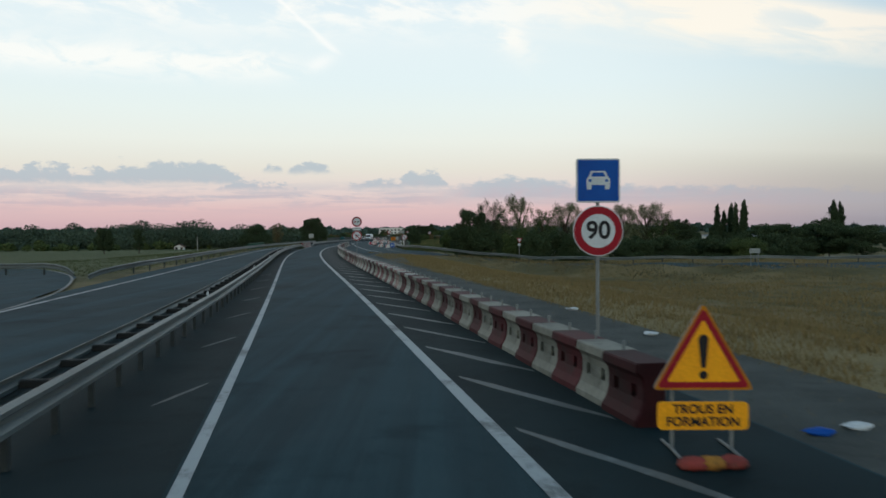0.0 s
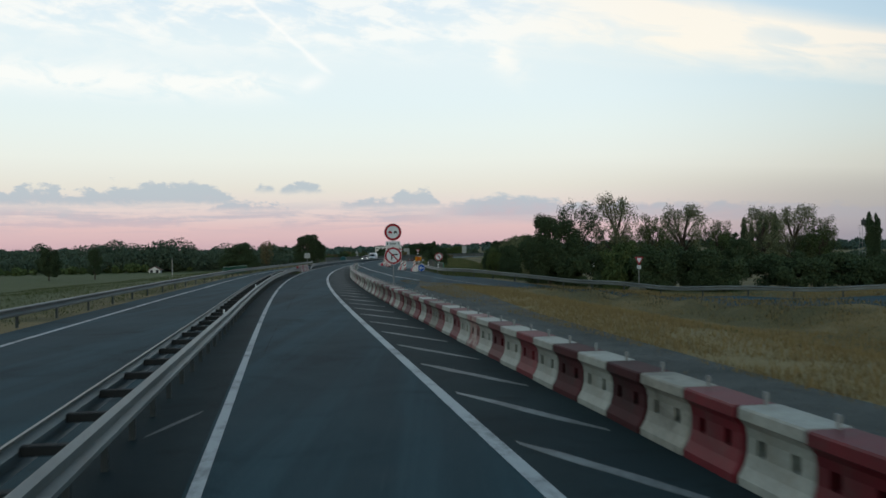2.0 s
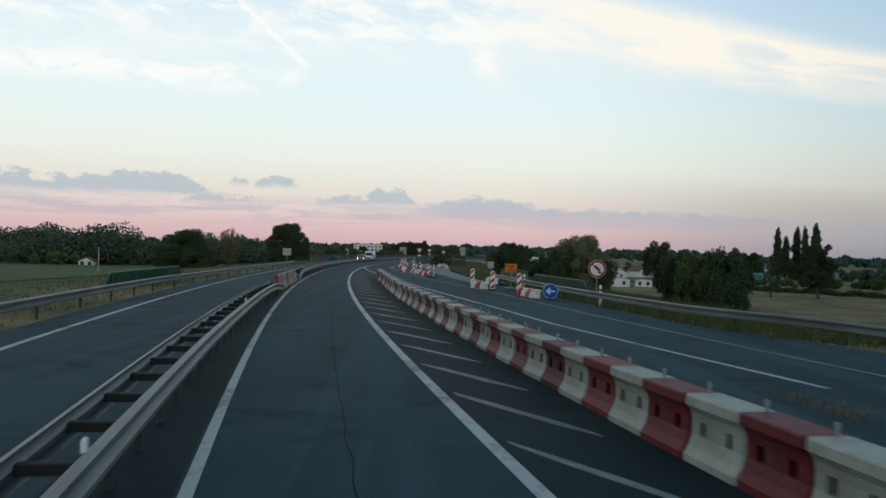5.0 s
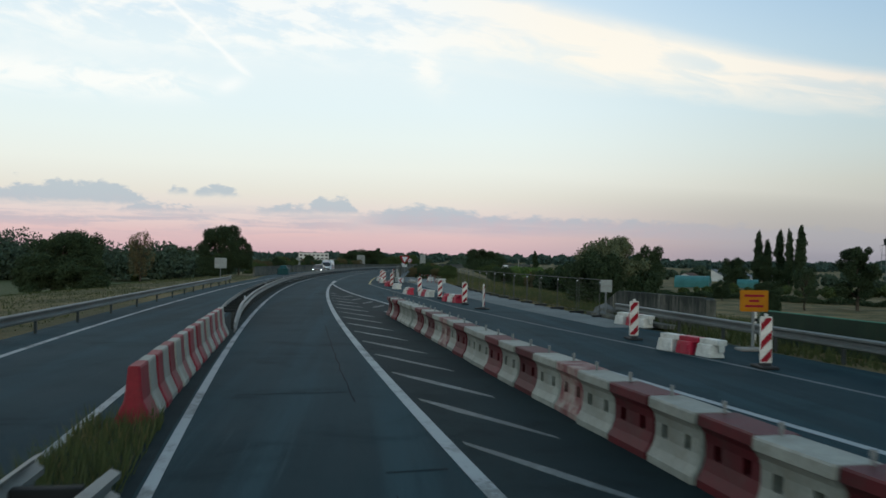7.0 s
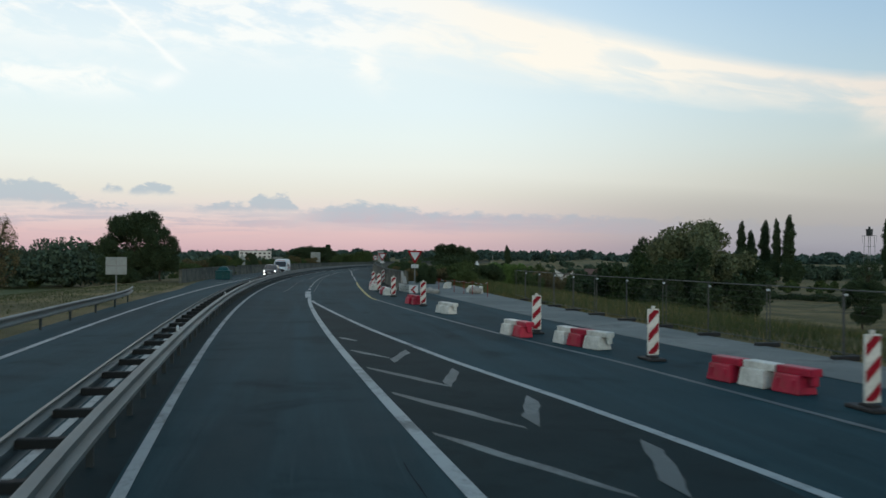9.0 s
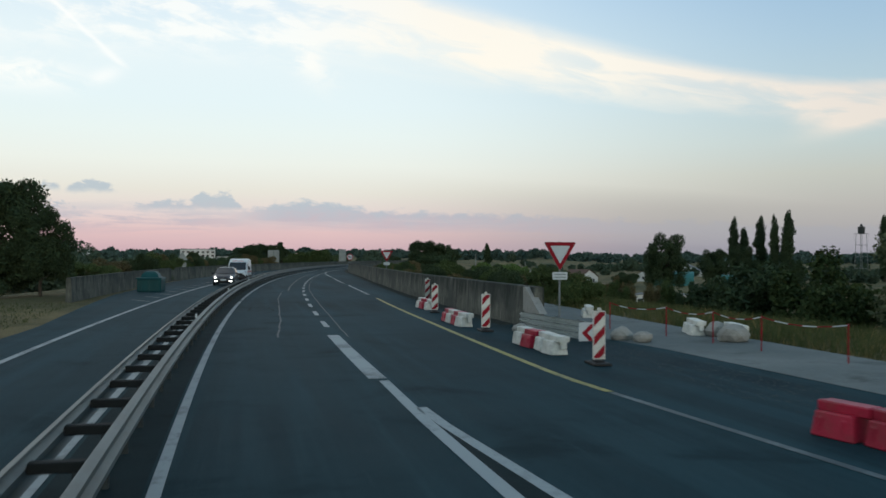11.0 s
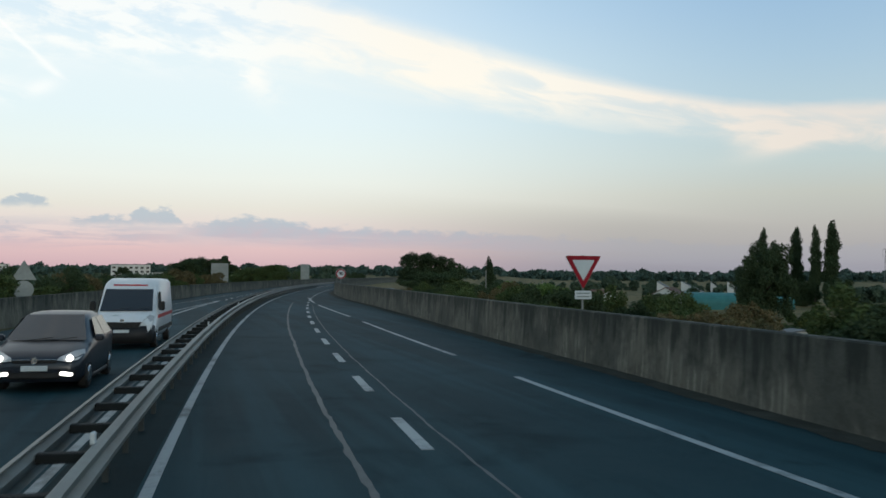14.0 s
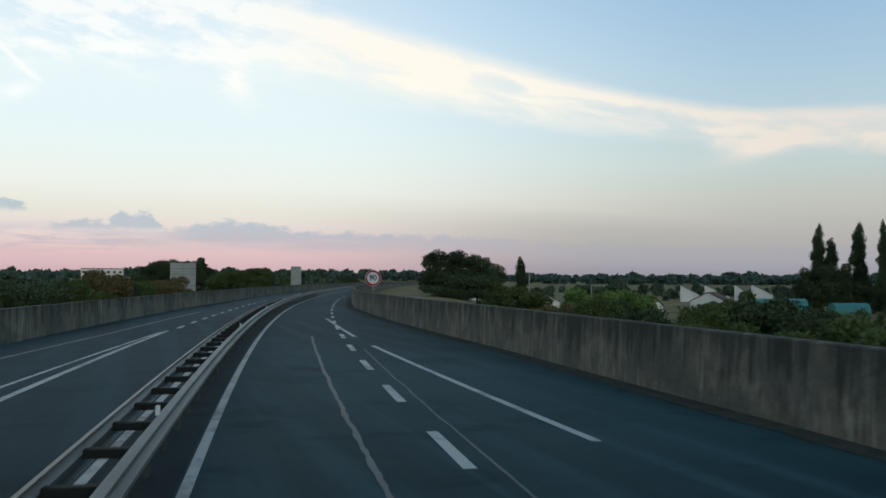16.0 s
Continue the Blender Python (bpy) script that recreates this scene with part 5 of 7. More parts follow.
def board(m, w, h, cz, label, rows=1, cols=1, legs=(0.0,)):
    """The bare metal back of a traffic board."""
    g = thing("sign_back", m, label, "road sign", "sign backs")
    for x in legs:
        pole(g, cz + h * 0.45, x, 0.05, 0.045)
    for i in range(rows):
        for j in range(cols):
            pw, ph = w / cols, h / rows
            face_part("panel", rect(pw - 0.03, ph - 0.03, -w / 2 + pw * (j + 0.5), cz - h / 2 + ph * (i + 0.5), 0.02), -0.03, SIGN_BACK, g, thick=0.03)
            face_part("stiffener", rect(pw - 0.1, 0.05, -w / 2 + pw * (j + 0.5), cz - h / 2 + ph * (i + 0.5)), -0.05, POLE, g, thick=0.02)
    return g


board(on_road(232.9, -8.1, -0.05, 8), 1.25, 1.1, 1.93, "grey back of a double sign board on the far verge", 1, 2)
board(on_road(389.2, -10.2, 0, 20), 2.3, 2.6, 2.5, "grey backs of stacked direction boards on two posts", 5, 2, (-0.7, 0.7))
board(on_road(496.5, -11.8, 0, 25), 2.3, 4.0, 3.0, "tall grey back of a large direction board", 4, 1, (-0.7, 0.7))
board(on_road(178.2, 15.8, -0.05, -4), 0.56, 0.6, 1.5, "small pale square sign on a post by the fence", 1, 1)
board(on_road(86.6, 46.9, -1.3, 0), 1.2, 0.5, 1.8, "small pale sign board in the field", 1, 1, (-0.4, 0.4))
g = thing("sign_back", on_road(319.5, -11.8, 0, 10), "grey backs of two signs behind the far wall", "road sign", "sign backs")
pole(g, 2.4)
face_part("panel", triangle(1.25, 2.35), -0.03, SIGN_BACK, g, thick=0.03)
face_part("round_panel", disc(0.5, 0, 1.45), -0.03, SIGN_BACK, g, thick=0.03)


# ---------- beacons ----------
def trim(pts, z0, z1):
    """An outline cut off below z0 and above z1."""
    for lim, sign in ((z0, 1), (z1, -1)):
        out = []
        for (xa, za), (xb, zb) in zip(pts, pts[1:] + pts[:1]):
            ina, inb = (za - lim) * sign >= 0, (zb - lim) * sign >= 0
            if ina:
                out.append((xa, za))
            if ina != inb:
                f = (lim - za) / (zb - za)
                out.append((xa + (xb - xa) * f, lim))
        pts = out
    return pts


def beacon_master():
    g = thing("beacon", Matrix.Identity(4), "white plastic beacon board with red slanted stripes on a rubber foot", "traffic beacon", "beacons along the shoulder")
    bm = add_box(bmesh.new(), (0.42, 0.78, 0.07), (0, 0.06, 0.035), 0.02)
    add_box(bm, (0.22, 0.3, 0.05), (0, 0.05, 0.09), 0.015)
    part("rubber_foot", bm, RUBBER, g)
    part("panel", add_box(bmesh.new(), (0.30, 0.05, 1.12), (0, 0, 0.69), 0.015), BRIGHT_WHITE, g)
    part("handle", add_box(bmesh.new(), (0.09, 0.04, 0.07), (0, 0, 1.285), 0.01), BRIGHT_WHITE, g)
    for zc in (0.24, 0.68, 1.12):
        lo, hi = -0.13, 0.13
        pts = trim([(lo, zc - 0.24), (hi, zc + 0.04), (hi, zc + 0.24), (lo, zc - 0.04)], 0.16, 1.22)
        for y in (-0.028, 0.026):
            face_part("red_stripe", pts, y, SIGN_RED, g, "red slanted stripe", thick=0.002)
    return g


beacon = beacon_master()
spots = ((155.5, 13.9), (159.3, 12.9), (167.0, 12.7), (184.3, 11.35), (189.1, 11.2), (196.4, 10.8), (204.2, 10.3), (221.0, 9.25), (231.9, 8.9), (241.3, 8.7), (251.3, 8.88), (261.6, 10.28))
beacon.matrix_world = on_road(*spots[0], 0, -5)
for i, (s, d) in enumerate(spots[1:]):
    copy_thing(beacon, on_road(s, d, 0, -5 + (i * 29 % 9 - 4) + (70 if i == 2 else 0)))


# ---------- wire fence ----------
def fence_master():
    g = thing("fence_panel", Matrix.Identity(4), "temporary steel mesh fence panel beside the gravel track", "fence", "mesh fence panels")
    w, h = 3.4, 1.75
    for x in (0.03, w - 0.03):
        part("post", add_rod(bmesh.new(), (x, 0, 0.03), (x, 0, h + 0.05), 0.017, seg=6), THIN_WIRE, g)
    part("top_rail", add_rod(bmesh.new(), (0, 0, h), (w, 0, h), 0.017, seg=6), THIN_WIRE, g)
    part("bottom_rail", add_rod(bmesh.new(), (0, 0, 0.2), (w, 0, 0.2), 0.012, seg=6), THIN_WIRE, g)
    verts, faces = [], []
    for i in range(1, 20):
        x = w * i / 20
        n = len(verts)
        verts += [(x - 0.0015, 0, 0.2), (x + 0.0015, 0, 0.2), (x + 0.0015, 0, h), (x - 0.0015, 0, h)]
        faces.append((n, n + 1, n + 2, n + 3))
    for j in range(1, 8):
        z = 0.2 + (h - 0.2) * j / 8
        n = len(verts)
        verts += [(0, 0.002, z - 0.0025), (w, 0.002, z - 0.0025), (w, 0.002, z + 0.0025), (0, 0.002, z + 0.0025)]
        faces.append((n, n + 1, n + 2, n + 3))
    from_lists("wire_mesh", verts, faces, THIN_WIRE, g)
    part("foot", add_box(bmesh.new(), (0.25, 0.7, 0.13), (0, 0, 0.065), 0.02), RUBBER, g)
    part("clamp", add_box(bmesh.new(), (0.11, 0.07, 0.06), (0.0, -0.02, h * 0.93), 0.01), SIGN_WHITE, g, "pale clamp")
    return g


fence_line = table((170, 15.6), (200, 15.6), (215, 15.7), (245, 17.0), (262, 17.8))
fence = None
for i in range(15):
    s = 178.5 + 3.45 * i
    a, b = at(s, fence_line(s)), at(s + 3.45, fence_line(s + 3.45))
    m = Matrix.Translation((a.x, a.y, gz(a.x, a.y) + 0.06)) @ Matrix.Rotation(math.atan2(b.y - a.y, b.x - a.x) + radians((i * 31 % 7 - 3) * 0.6), 4, "Z")
    if fence is None:
        fence = fence_master()
        fence.matrix_world = m
    else:
        copy_thing(fence, m)


# ---------- green-sheeted parapets ----------
def parapet(m, length, label):
    """Folded green sheet panels under a rounded rail, sloping down at both ends."""
    g = thing("bridge_parapet", m, label, "parapet", "green parapets")
    h, e = 1.08, length / 2
    rise = [(-e + 1.5 * f, h * math.sin(radians(90 * f)) ** 0.8) for f in (0.02, 0.15, 0.35, 0.6, 0.85, 1.0)]
    fall = [(e - 0.9 * (1 - math.cos(radians(a))), h * math.sin(radians(a))) for a in (90, 70, 50, 30, 10)]
    top = rise + fall
    part("sheeting", plate(bmesh.new(), [(-e, 0.0)] + top + [(e, 0.0)], -0.05, 0.06), NET_DARK, g, "dark folded sheeting")
    bm = bmesh.new()
    for (x0, z0), (x1, z1) in zip(top, top[1:]):
        add_rod(bm, (x0, -0.03, z0), (x1, -0.03, z1), 0.035, seg=8)
    part("handrail", bm, NET_RAIL, g, "rounded pale green handrail")
    pitch = 0.6
    for i in range(int((length - 2.4) / pitch)):
        x = -e + 1.3 + i * pitch
        for verts, name in (([(x, 0.08), (x + 0.24, 0.08), (x + 0.52, 0.52), (x + 0.28, 0.52)], "lower_fold"), ([(x + 0.28, 0.54), (x + 0.52, 0.54), (x + 0.26, 1.02), (x + 0.02, 1.02)], "upper_fold")):
            part(name, plate(bmesh.new(), verts, -0.11, 0.05), NETTING, g)
    return g


for s0, s1, d, z, lbl in ((152.4, 167.9, 17.4, -0.12, "long green bridge parapet of folded sheet panels"), (150.0, 172.0, -9.4, -0.22, "green folded-sheet parapet on the far side of the bridge")):
    a, b = at(s0, d, z), at(s1, d, z)
    mid, way = (a + b) / 2, b - a
    parapet(Matrix.Translation(mid) @ Matrix.Rotation(math.atan2(way.y, way.x), 4, "Z"), way.length, lbl)
g = thing("abutment_wall", on_road(171.3, 17.55, -0.3), "long stained concrete abutment wall behind the guardrail", "wall")
bm = plate(bmesh.new(), [(0, -0.6), (0, 1.42), (0.25, 1.5), (9.2, 1.46), (10.6, 1.0), (11.6, 0.2), (11.6, -0.6)], -0.2, 0.4)
bmesh.ops.rotate(bm, cent=(0, 0, 0), matrix=Matrix.Rotation(radians(90), 3, "Z"), verts=bm.verts)
part("wall_slab", bm, CONCRETE, g)
bm = add_box(bmesh.new(), (0.5, 9.0, 0.16), (-1.6, 4.6, 0.38), 0.02)
part("kerb", bm, CONCRETE, g, "low stained concrete kerb")
for s, d, r in ((179.4, 16.2, 0.55), (180.6, 16.5, 0.42), (178.9, 15.9, 0.3)):
    bm = bmesh.new()
    bmesh.ops.create_icosphere(bm, subdivisions=2, radius=r)
    for v in bm.verts:
        v.co *= 1 + 0.3 * noise.noise(v.co * 3 + Vector((s, d, 0)))
        v.co.z = max(v.co.z * 0.75 + r * 0.4, -0.1)
    ob = part("rubble_lump", bm, STONE_PALE)
    ob.matrix_world = on_road(s, d, -0.05, s * 40)
    tagged(ob, "grey lump of rubble at the end of the abutment", "rubble", "rubble by the abutment")
for s, d in ((146.0, 16.1), (166.0, 16.4)):
    g = thing("marker_post", on_road(s, d, -0.12), "small white marker post behind the rail", "marker post", "marker posts")
    part("body", add_box(bmesh.new(), (0.14, 0.08, 1.1), (0, 0, 0.55), 0.03), BRIGHT_WHITE, g)
    part("dark_band", add_box(bmesh.new(), (0.145, 0.085, 0.1), (0, 0, 0.85)), SIGN_BLACK, g)

# ---------- teal grit hut on the far verge ----------
g = thing("grit_bin", on_road(276.3, -6.9, 0, 0) @ Matrix.Diagonal((0.82, 0.82, 0.9, 1)), "teal painted grit bin with a pitched lid", "grit bin")
part("body", add_box(bmesh.new(), (1.95, 2.3, 0.95), (0, 0, 0.475), 0.06), TEAL, g)
bm = bmesh.new()
rings = [[bm.verts.new((x * w, y * w, z)) for x, y in ((-1.0, -1.2), (1.0, -1.2), (1.0, 1.2), (-1.0, 1.2))] for z, w in ((0.95, 1.04), (1.06, 1.0), (1.1, 0.74), (1.34, 0.62), (1.5, 0.46), (1.58, 0.24))]
for lo, hi in zip(rings, rings[1:]):
    for i in range(4):
        bm.faces.new((lo[i], lo[(i + 1) % 4], hi[(i + 1) % 4], hi[i]))
bm.faces.new(rings[-1])
part("lid", bm, TEAL, g, "domed teal lid")
for x in (-0.62, 0.0, 0.62):
    part("rib", add_box(bmesh.new(), (0.07, 0.05, 0.9), (x, -1.165, 0.47)), TEAL, g)


# ---------- vehicles on the oncoming lane ----------
CAR_PAINT = surf("dark_car_paint", (0.014, 0.018, 0.026), (0.019, 0.023, 0.032), 0.3, 2.0, 40, bump=0.02, spec=0.45)
VAN_PAINT = surf("white_van_paint", (0.62, 0.64, 0.65), (0.57, 0.59, 0.60), 0.32, 1.0, 30, bump=0.02, dirt=(0.42, 0.42, 0.4), dirt_amount=0.3)
BLACK_TRIM = surf("black_trim", (0.014, 0.014, 0.015), (0.022, 0.022, 0.022), 0.55, 2.0, 30, bump=0.05)
CAR_GLASS = glass_material("dark_glass", (0.012, 0.018, 0.024), 0.12)
CHROME = surf("bright_metal", (0.55, 0.55, 0.55), (0.5, 0.5, 0.5), 0.2, 2.0, 30, metal=0.9, bump=0.02)
CLEAR = glass_material("headlamp_glass", (0.35, 0.36, 0.37), 0.08)
LAMP = lamp_material("lit_headlamp", (1.0, 0.97, 0.9), 6.0)
STRIPE_RED = surf("red_stripe", (0.45, 0.03, 0.04), (0.4, 0.03, 0.035), 0.4)
LOGO = surf("pale_green_mark", (0.2, 0.42, 0.38), (0.18, 0.38, 0.35), 0.4)


def shell(stations, ring):
    """A body of cross-sections; each station: y, then heights and half widths, as ring() makes them."""
    bm = bmesh.new()
    rows = [[bm.verts.new(p) for p in ring(st)] for st in stations]
    n = len(rows[0])
    for a, b in zip(rows, rows[1:]):
        for i in range(n):
            bm.faces.new((a[i], a[(i + 1) % n], b[(i + 1) % n], b[i]))
    bm.faces.new(rows[0][::-1])
    bm.faces.new(rows[-1])
    bmesh.ops.recalc_face_normals(bm, faces=bm.faces)
    return bm


def wheel(parent, x, y, r, w=0.2):
    tyre = bmesh.new()
    bmesh.ops.create_cone(tyre, cap_ends=True, segments=28, radius1=r, radius2=r, depth=w, matrix=pose(x, y, r, 0, 90, 0))
    bmesh.ops.bevel(tyre, geom=[e for e in tyre.edges if len(e.link_faces) == 2 and any(len(f.verts) > 4 for f in e.link_faces)], offset=0.03, segments=2, affect="EDGES")
    t = part("tyre", tyre, RUBBER, parent)
    side = 1 if x > 0 else -1
    rim = bmesh.new()
    bmesh.ops.create_cone(rim, cap_ends=True, segments=20, radius1=r * 0.62, radius2=r * 0.5, depth=0.03, matrix=pose(x + side * (w / 2 + 0.005), y, r, 0, 90 * side, 0))
    part("rim", rim, CHROME, t)
    return t


def van(m):
    """Long high-roofed panel van; its nose looks towards -y."""
    g = thing("panel_van", m, "white high-roofed panel van with a red side stripe, unlit", "van")
    # station: y, floor, shoulder height, roof height, half width low, half width shoulder, half width roof
    st = [(0.02, 0.42, 0.85, 0.97, 0.82, 0.86, 0.72), (0.12, 0.36, 0.96, 1.06, 0.94, 0.95, 0.84), (0.5, 0.34, 1.12, 1.2, 0.98, 0.99, 0.88), (0.86, 0.34, 1.2, 1.3, 0.99, 1.0, 0.92),
          (1.62, 0.34, 1.34, 2.16, 0.99, 1.0, 0.86), (2.0, 0.34, 1.36, 2.42, 0.99, 1.0, 0.86), (2.5, 0.34, 1.36, 2.5, 0.99, 1.0, 0.88), (3.4, 0.34, 1.36, 2.52, 0.99, 1.0, 0.88), (5.45, 0.36, 1.36, 2.48, 0.98, 0.99, 0.88), (5.55, 0.42, 1.36, 2.40, 0.94, 0.96, 0.84)]

    def ring(q):
        y, f, sh, rf, wl, ws, wr = q
        return [(-wl * 0.9, y, f), (-wl, y, f + 0.15), (-ws, y, sh), (-wr - 0.03, y, rf - 0.12), (-wr + 0.1, y, rf), (wr - 0.1, y, rf), (wr + 0.03, y, rf - 0.12), (ws, y, sh), (wl, y, f + 0.15), (wl * 0.9, y, f)]

    part("body", shell(st, ring), VAN_PAINT, g, flat=False)
    glass = bmesh.new()
    glass.faces.new([glass.verts.new(p) for p in ((-0.86, 0.85, 1.335), (0.86, 0.85, 1.335), (0.79, 1.55, 2.125), (-0.79, 1.55, 2.125))])
    part("windscreen", glass, CAR_GLASS, g, "dark sloping windscreen")
    for x in (-1.012, 1.012):
        s = bmesh.new()
        s.faces.new([s.verts.new(p) for p in ((x, 1.25, 1.42), (x, 2.2, 1.42), (x * 0.945, 2.15, 2.02), (x * 0.945, 1.7, 2.02))])
        part("side_window", s, CAR_GLASS, g)
        b = bmesh.new()
        add_box(b, (0.012, 4.2, 0.13), (x * 0.995, 3.3, 1.12), m=None)
        part("side_stripe", b, STRIPE_RED, g, "red side stripe")
        part("side_moulding", add_box(bmesh.new(), (0.03, 3.9, 0.16), (x * 0.995, 3.4, 0.62), 0.01), BLACK_TRIM, g)
        mir = part("mirror", add_box(bmesh.new(), (0.2, 0.14, 0.34), (x + (0.12 if x > 0 else -0.12), 1.15, 1.52), 0.04), BLACK_TRIM, g, "black door mirror")
        lamp = bmesh.new()
        lamp.faces.new([lamp.verts.new(p) for p in ((x * 0.95, 0.14, 0.86), (x * 0.52, -0.03, 0.80), (x * 0.66, 0.05, 1.02), (x * 0.82, 0.44, 1.23), (x * 0.985, 0.46, 1.17))])
        lamp_ob = part("headlight", lamp, CLEAR, g, "large clear headlight")
        lamp_ob.location = (0, -0.03, 0.0)
        wheel(g, x * 0.9, 0.95, 0.34)
        wheel(g, x * 0.9, 4.4, 0.34)
    plan = [(-1.0, 0.66), (-1.0, 0.2), (-0.93, 0.06), (-0.7, -0.06), (-0.3, -0.09), (0.3, -0.09), (0.7, -0.06), (0.93, 0.06), (1.0, 0.2), (1.0, 0.66)]
    bump = bmesh.new()
    rows = [[bump.verts.new((x * k, y + 0.03 * (i != 1), z + (lift if abs(x) > 0.6 else 0.0))) for x, y in plan] for i, (z, k, lift) in enumerate(((0.22, 0.97, 0.0), (0.5, 1.0, 0.0), (0.78, 0.985, 0.07)))]
    for a, b in zip(rows, rows[1:]):
        for i in range(len(plan) - 1):
            bump.faces.new((a[i], a[i + 1], b[i + 1], b[i]))
    bump.faces.new(rows[0][::-1])
    bump.faces.new(rows[2])
    bmesh.ops.recalc_face_normals(bump, faces=bump.faces)
    part("bumper", bump, BLACK_TRIM, g, "black front bumper with raised corners", flat=False)
    grille = plate(bmesh.new(), [(-0.5, 0.72), (0.5, 0.72), (0.64, 0.98), (-0.64, 0.98)], -0.05, 0.06)
    part("grille", grille, BLACK_TRIM, g)
    for z in (0.80, 0.86, 0.92):
        part("grille_bar", add_box(bmesh.new(), (1.04, 0.02, 0.012), (0, -0.06, z)), DARK_STEEL, g)
    part("number_plate", add_box(bmesh.new(), (0.5, 0.02, 0.11), (0, -0.095, 0.66)), SIGN_WHITE, g, "pale number plate with a plain bar")
    part("badge", add_box(bmesh.new(), (0.12, 0.02, 0.1), (0, 0.06, 1.03), 0.02, Matrix.Identity(4)), CHROME, g)
    part("bonnet_mark", add_box(bmesh.new(), (0.16, 0.1, 0.01), (-0.28, 0.5, 1.205), 0.0, pose(0, 0, -0.0)), LOGO, g, "pale green mark")
    part("header_bar", add_box(bmesh.new(), (1.15, 0.02, 0.05), (0, 1.74, 2.27)), STRIPE_RED, g, "plain red writing bar above the windscreen")
    for x in (-0.45, 0.2):
        part("wiper", add_rod(bmesh.new(), (x, 0.82, 1.37), (x + 0.55, 0.9, 1.47), 0.012, seg=5), BLACK_TRIM, g)
    return g


def hatchback(m):
    g = thing("hatchback", m, "dark grey hatchback car with its headlights on", "car")
    st = [(0.0, 0.32, 0.50, 0.60, 0.62, 0.66, 0.55), (0.10, 0.22, 0.64, 0.73, 0.80, 0.82, 0.70), (0.35, 0.19, 0.76, 0.84, 0.87, 0.88, 0.76), (0.75, 0.18, 0.85, 0.94, 0.89, 0.90, 0.78), (1.02, 0.18, 0.90, 1.00, 0.89, 0.90, 0.78),
          (1.45, 0.18, 0.94, 1.27, 0.89, 0.90, 0.68), (1.85, 0.18, 0.96, 1.47, 0.89, 0.90, 0.63), (2.3, 0.18, 0.97, 1.55, 0.89, 0.90, 0.62), (3.0, 0.18, 0.99, 1.55, 0.89, 0.90, 0.61), (3.6, 0.2, 1.02, 1.46, 0.88, 0.89, 0.59),
          (3.95, 0.24, 1.02, 1.24, 0.85, 0.86, 0.60), (4.1, 0.28, 0.98, 1.06, 0.82, 0.83, 0.64), (4.16, 0.36, 0.8, 0.9, 0.74, 0.76, 0.62)]

    def ring(q):
        y, f, sh, rf, wl, ws, wr = q
        return [(-wl * 0.88, y, f), (-wl, y, f + 0.14), (-ws, y, sh - 0.12), (-ws * 0.985, y, sh), (-wr - 0.04, y, rf - 0.07), (-wr + 0.06, y, rf - 0.02), (-wr * 0.5, y, rf),
                (wr * 0.5, y, rf), (wr - 0.06, y, rf - 0.02), (wr + 0.04, y, rf - 0.07), (ws * 0.985, y, sh), (ws, y, sh - 0.12), (wl, y, f + 0.14), (wl * 0.88, y, f)]

    part("body", shell(st, ring), CAR_PAINT, g, flat=False)
    w = bmesh.new()
    cols = [[w.verts.new((x * (0.80 - 0.21 * t), 0.98 + 0.86 * t - 0.10 * (1 - x * x), 0.985 + 0.50 * t + 0.018)) for t in (0.0, 0.35, 0.7, 1.0)] for x in (-1, -0.6, -0.2, 0.2, 0.6, 1)]
    for p, q in zip(cols, cols[1:]):
        for i in range(3):
            w.faces.new((p[i], q[i], q[i + 1], p[i + 1]))
    part("windscreen", w, CAR_GLASS, g, "dark sloping windscreen", flat=False)
    for x in (-0.35, 0.12):
        part("wiper", add_rod(bmesh.new(), (x, 0.86, 1.0), (x + 0.5, 0.93, 1.06), 0.01, seg=5), BLACK_TRIM, g)
    for x in (-1, 1):
        for y0, y1, y2, y3 in ((1.5, 2.42, 2.42, 1.98), (2.5, 3.45, 3.3, 2.5)):
            s = bmesh.new()
            s.faces.new([s.verts.new(p) for p in ((x * 0.885, y0, 1.02), (x * 0.885, y1, 1.04), (x * 0.695, y2, 1.43), (x * 0.695, y3, 1.43))])
            part("side_window", s, CAR_GLASS, g).location = (x * 0.02, 0, 0)
        lamp = bmesh.new()
        near_side = [(x * 0.42, 0.03, 0.66), (x * 0.46, 0.06, 0.72), (x * 0.70, 0.28, 0.83), (x * 0.86, 0.52, 0.85), (x * 0.885, 0.42, 0.76), (x * 0.80, 0.09, 0.66), (x * 0.62, 0.02, 0.63)]
        lamp.faces.new([lamp.verts.new(p) for p in near_side])
        back_side = bmesh.ops.extrude_face_region(lamp, geom=list(lamp.faces))
        bmesh.ops.translate(lamp, vec=(0, -0.035, 0.0), verts=[v for v in back_side["geom"] if isinstance(v, bmesh.types.BMVert)])
        bmesh.ops.recalc_face_normals(lamp, faces=lamp.faces)
        lamp = part("headlight", lamp, CLEAR, g, "swept clear headlight")
        lit = bmesh.new()
        bmesh.ops.create_cone(lit, cap_ends=True, segments=16, radius1=0.065, radius2=0.06, depth=0.03, matrix=pose(x * 0.66, 0.0, 0.70, 90, 0, 0))
        part("lit_bulb", lit, LAMP, lamp, "lit headlamp")
        part("fog_light", add_box(bmesh.new(), (0.24, 0.05, 0.07), (0, 0, 0), 0.02, pose(x * 0.60, -0.005, 0.385, 0, x * 8, x * 12)), LAMP, g, "lit fog light bar")
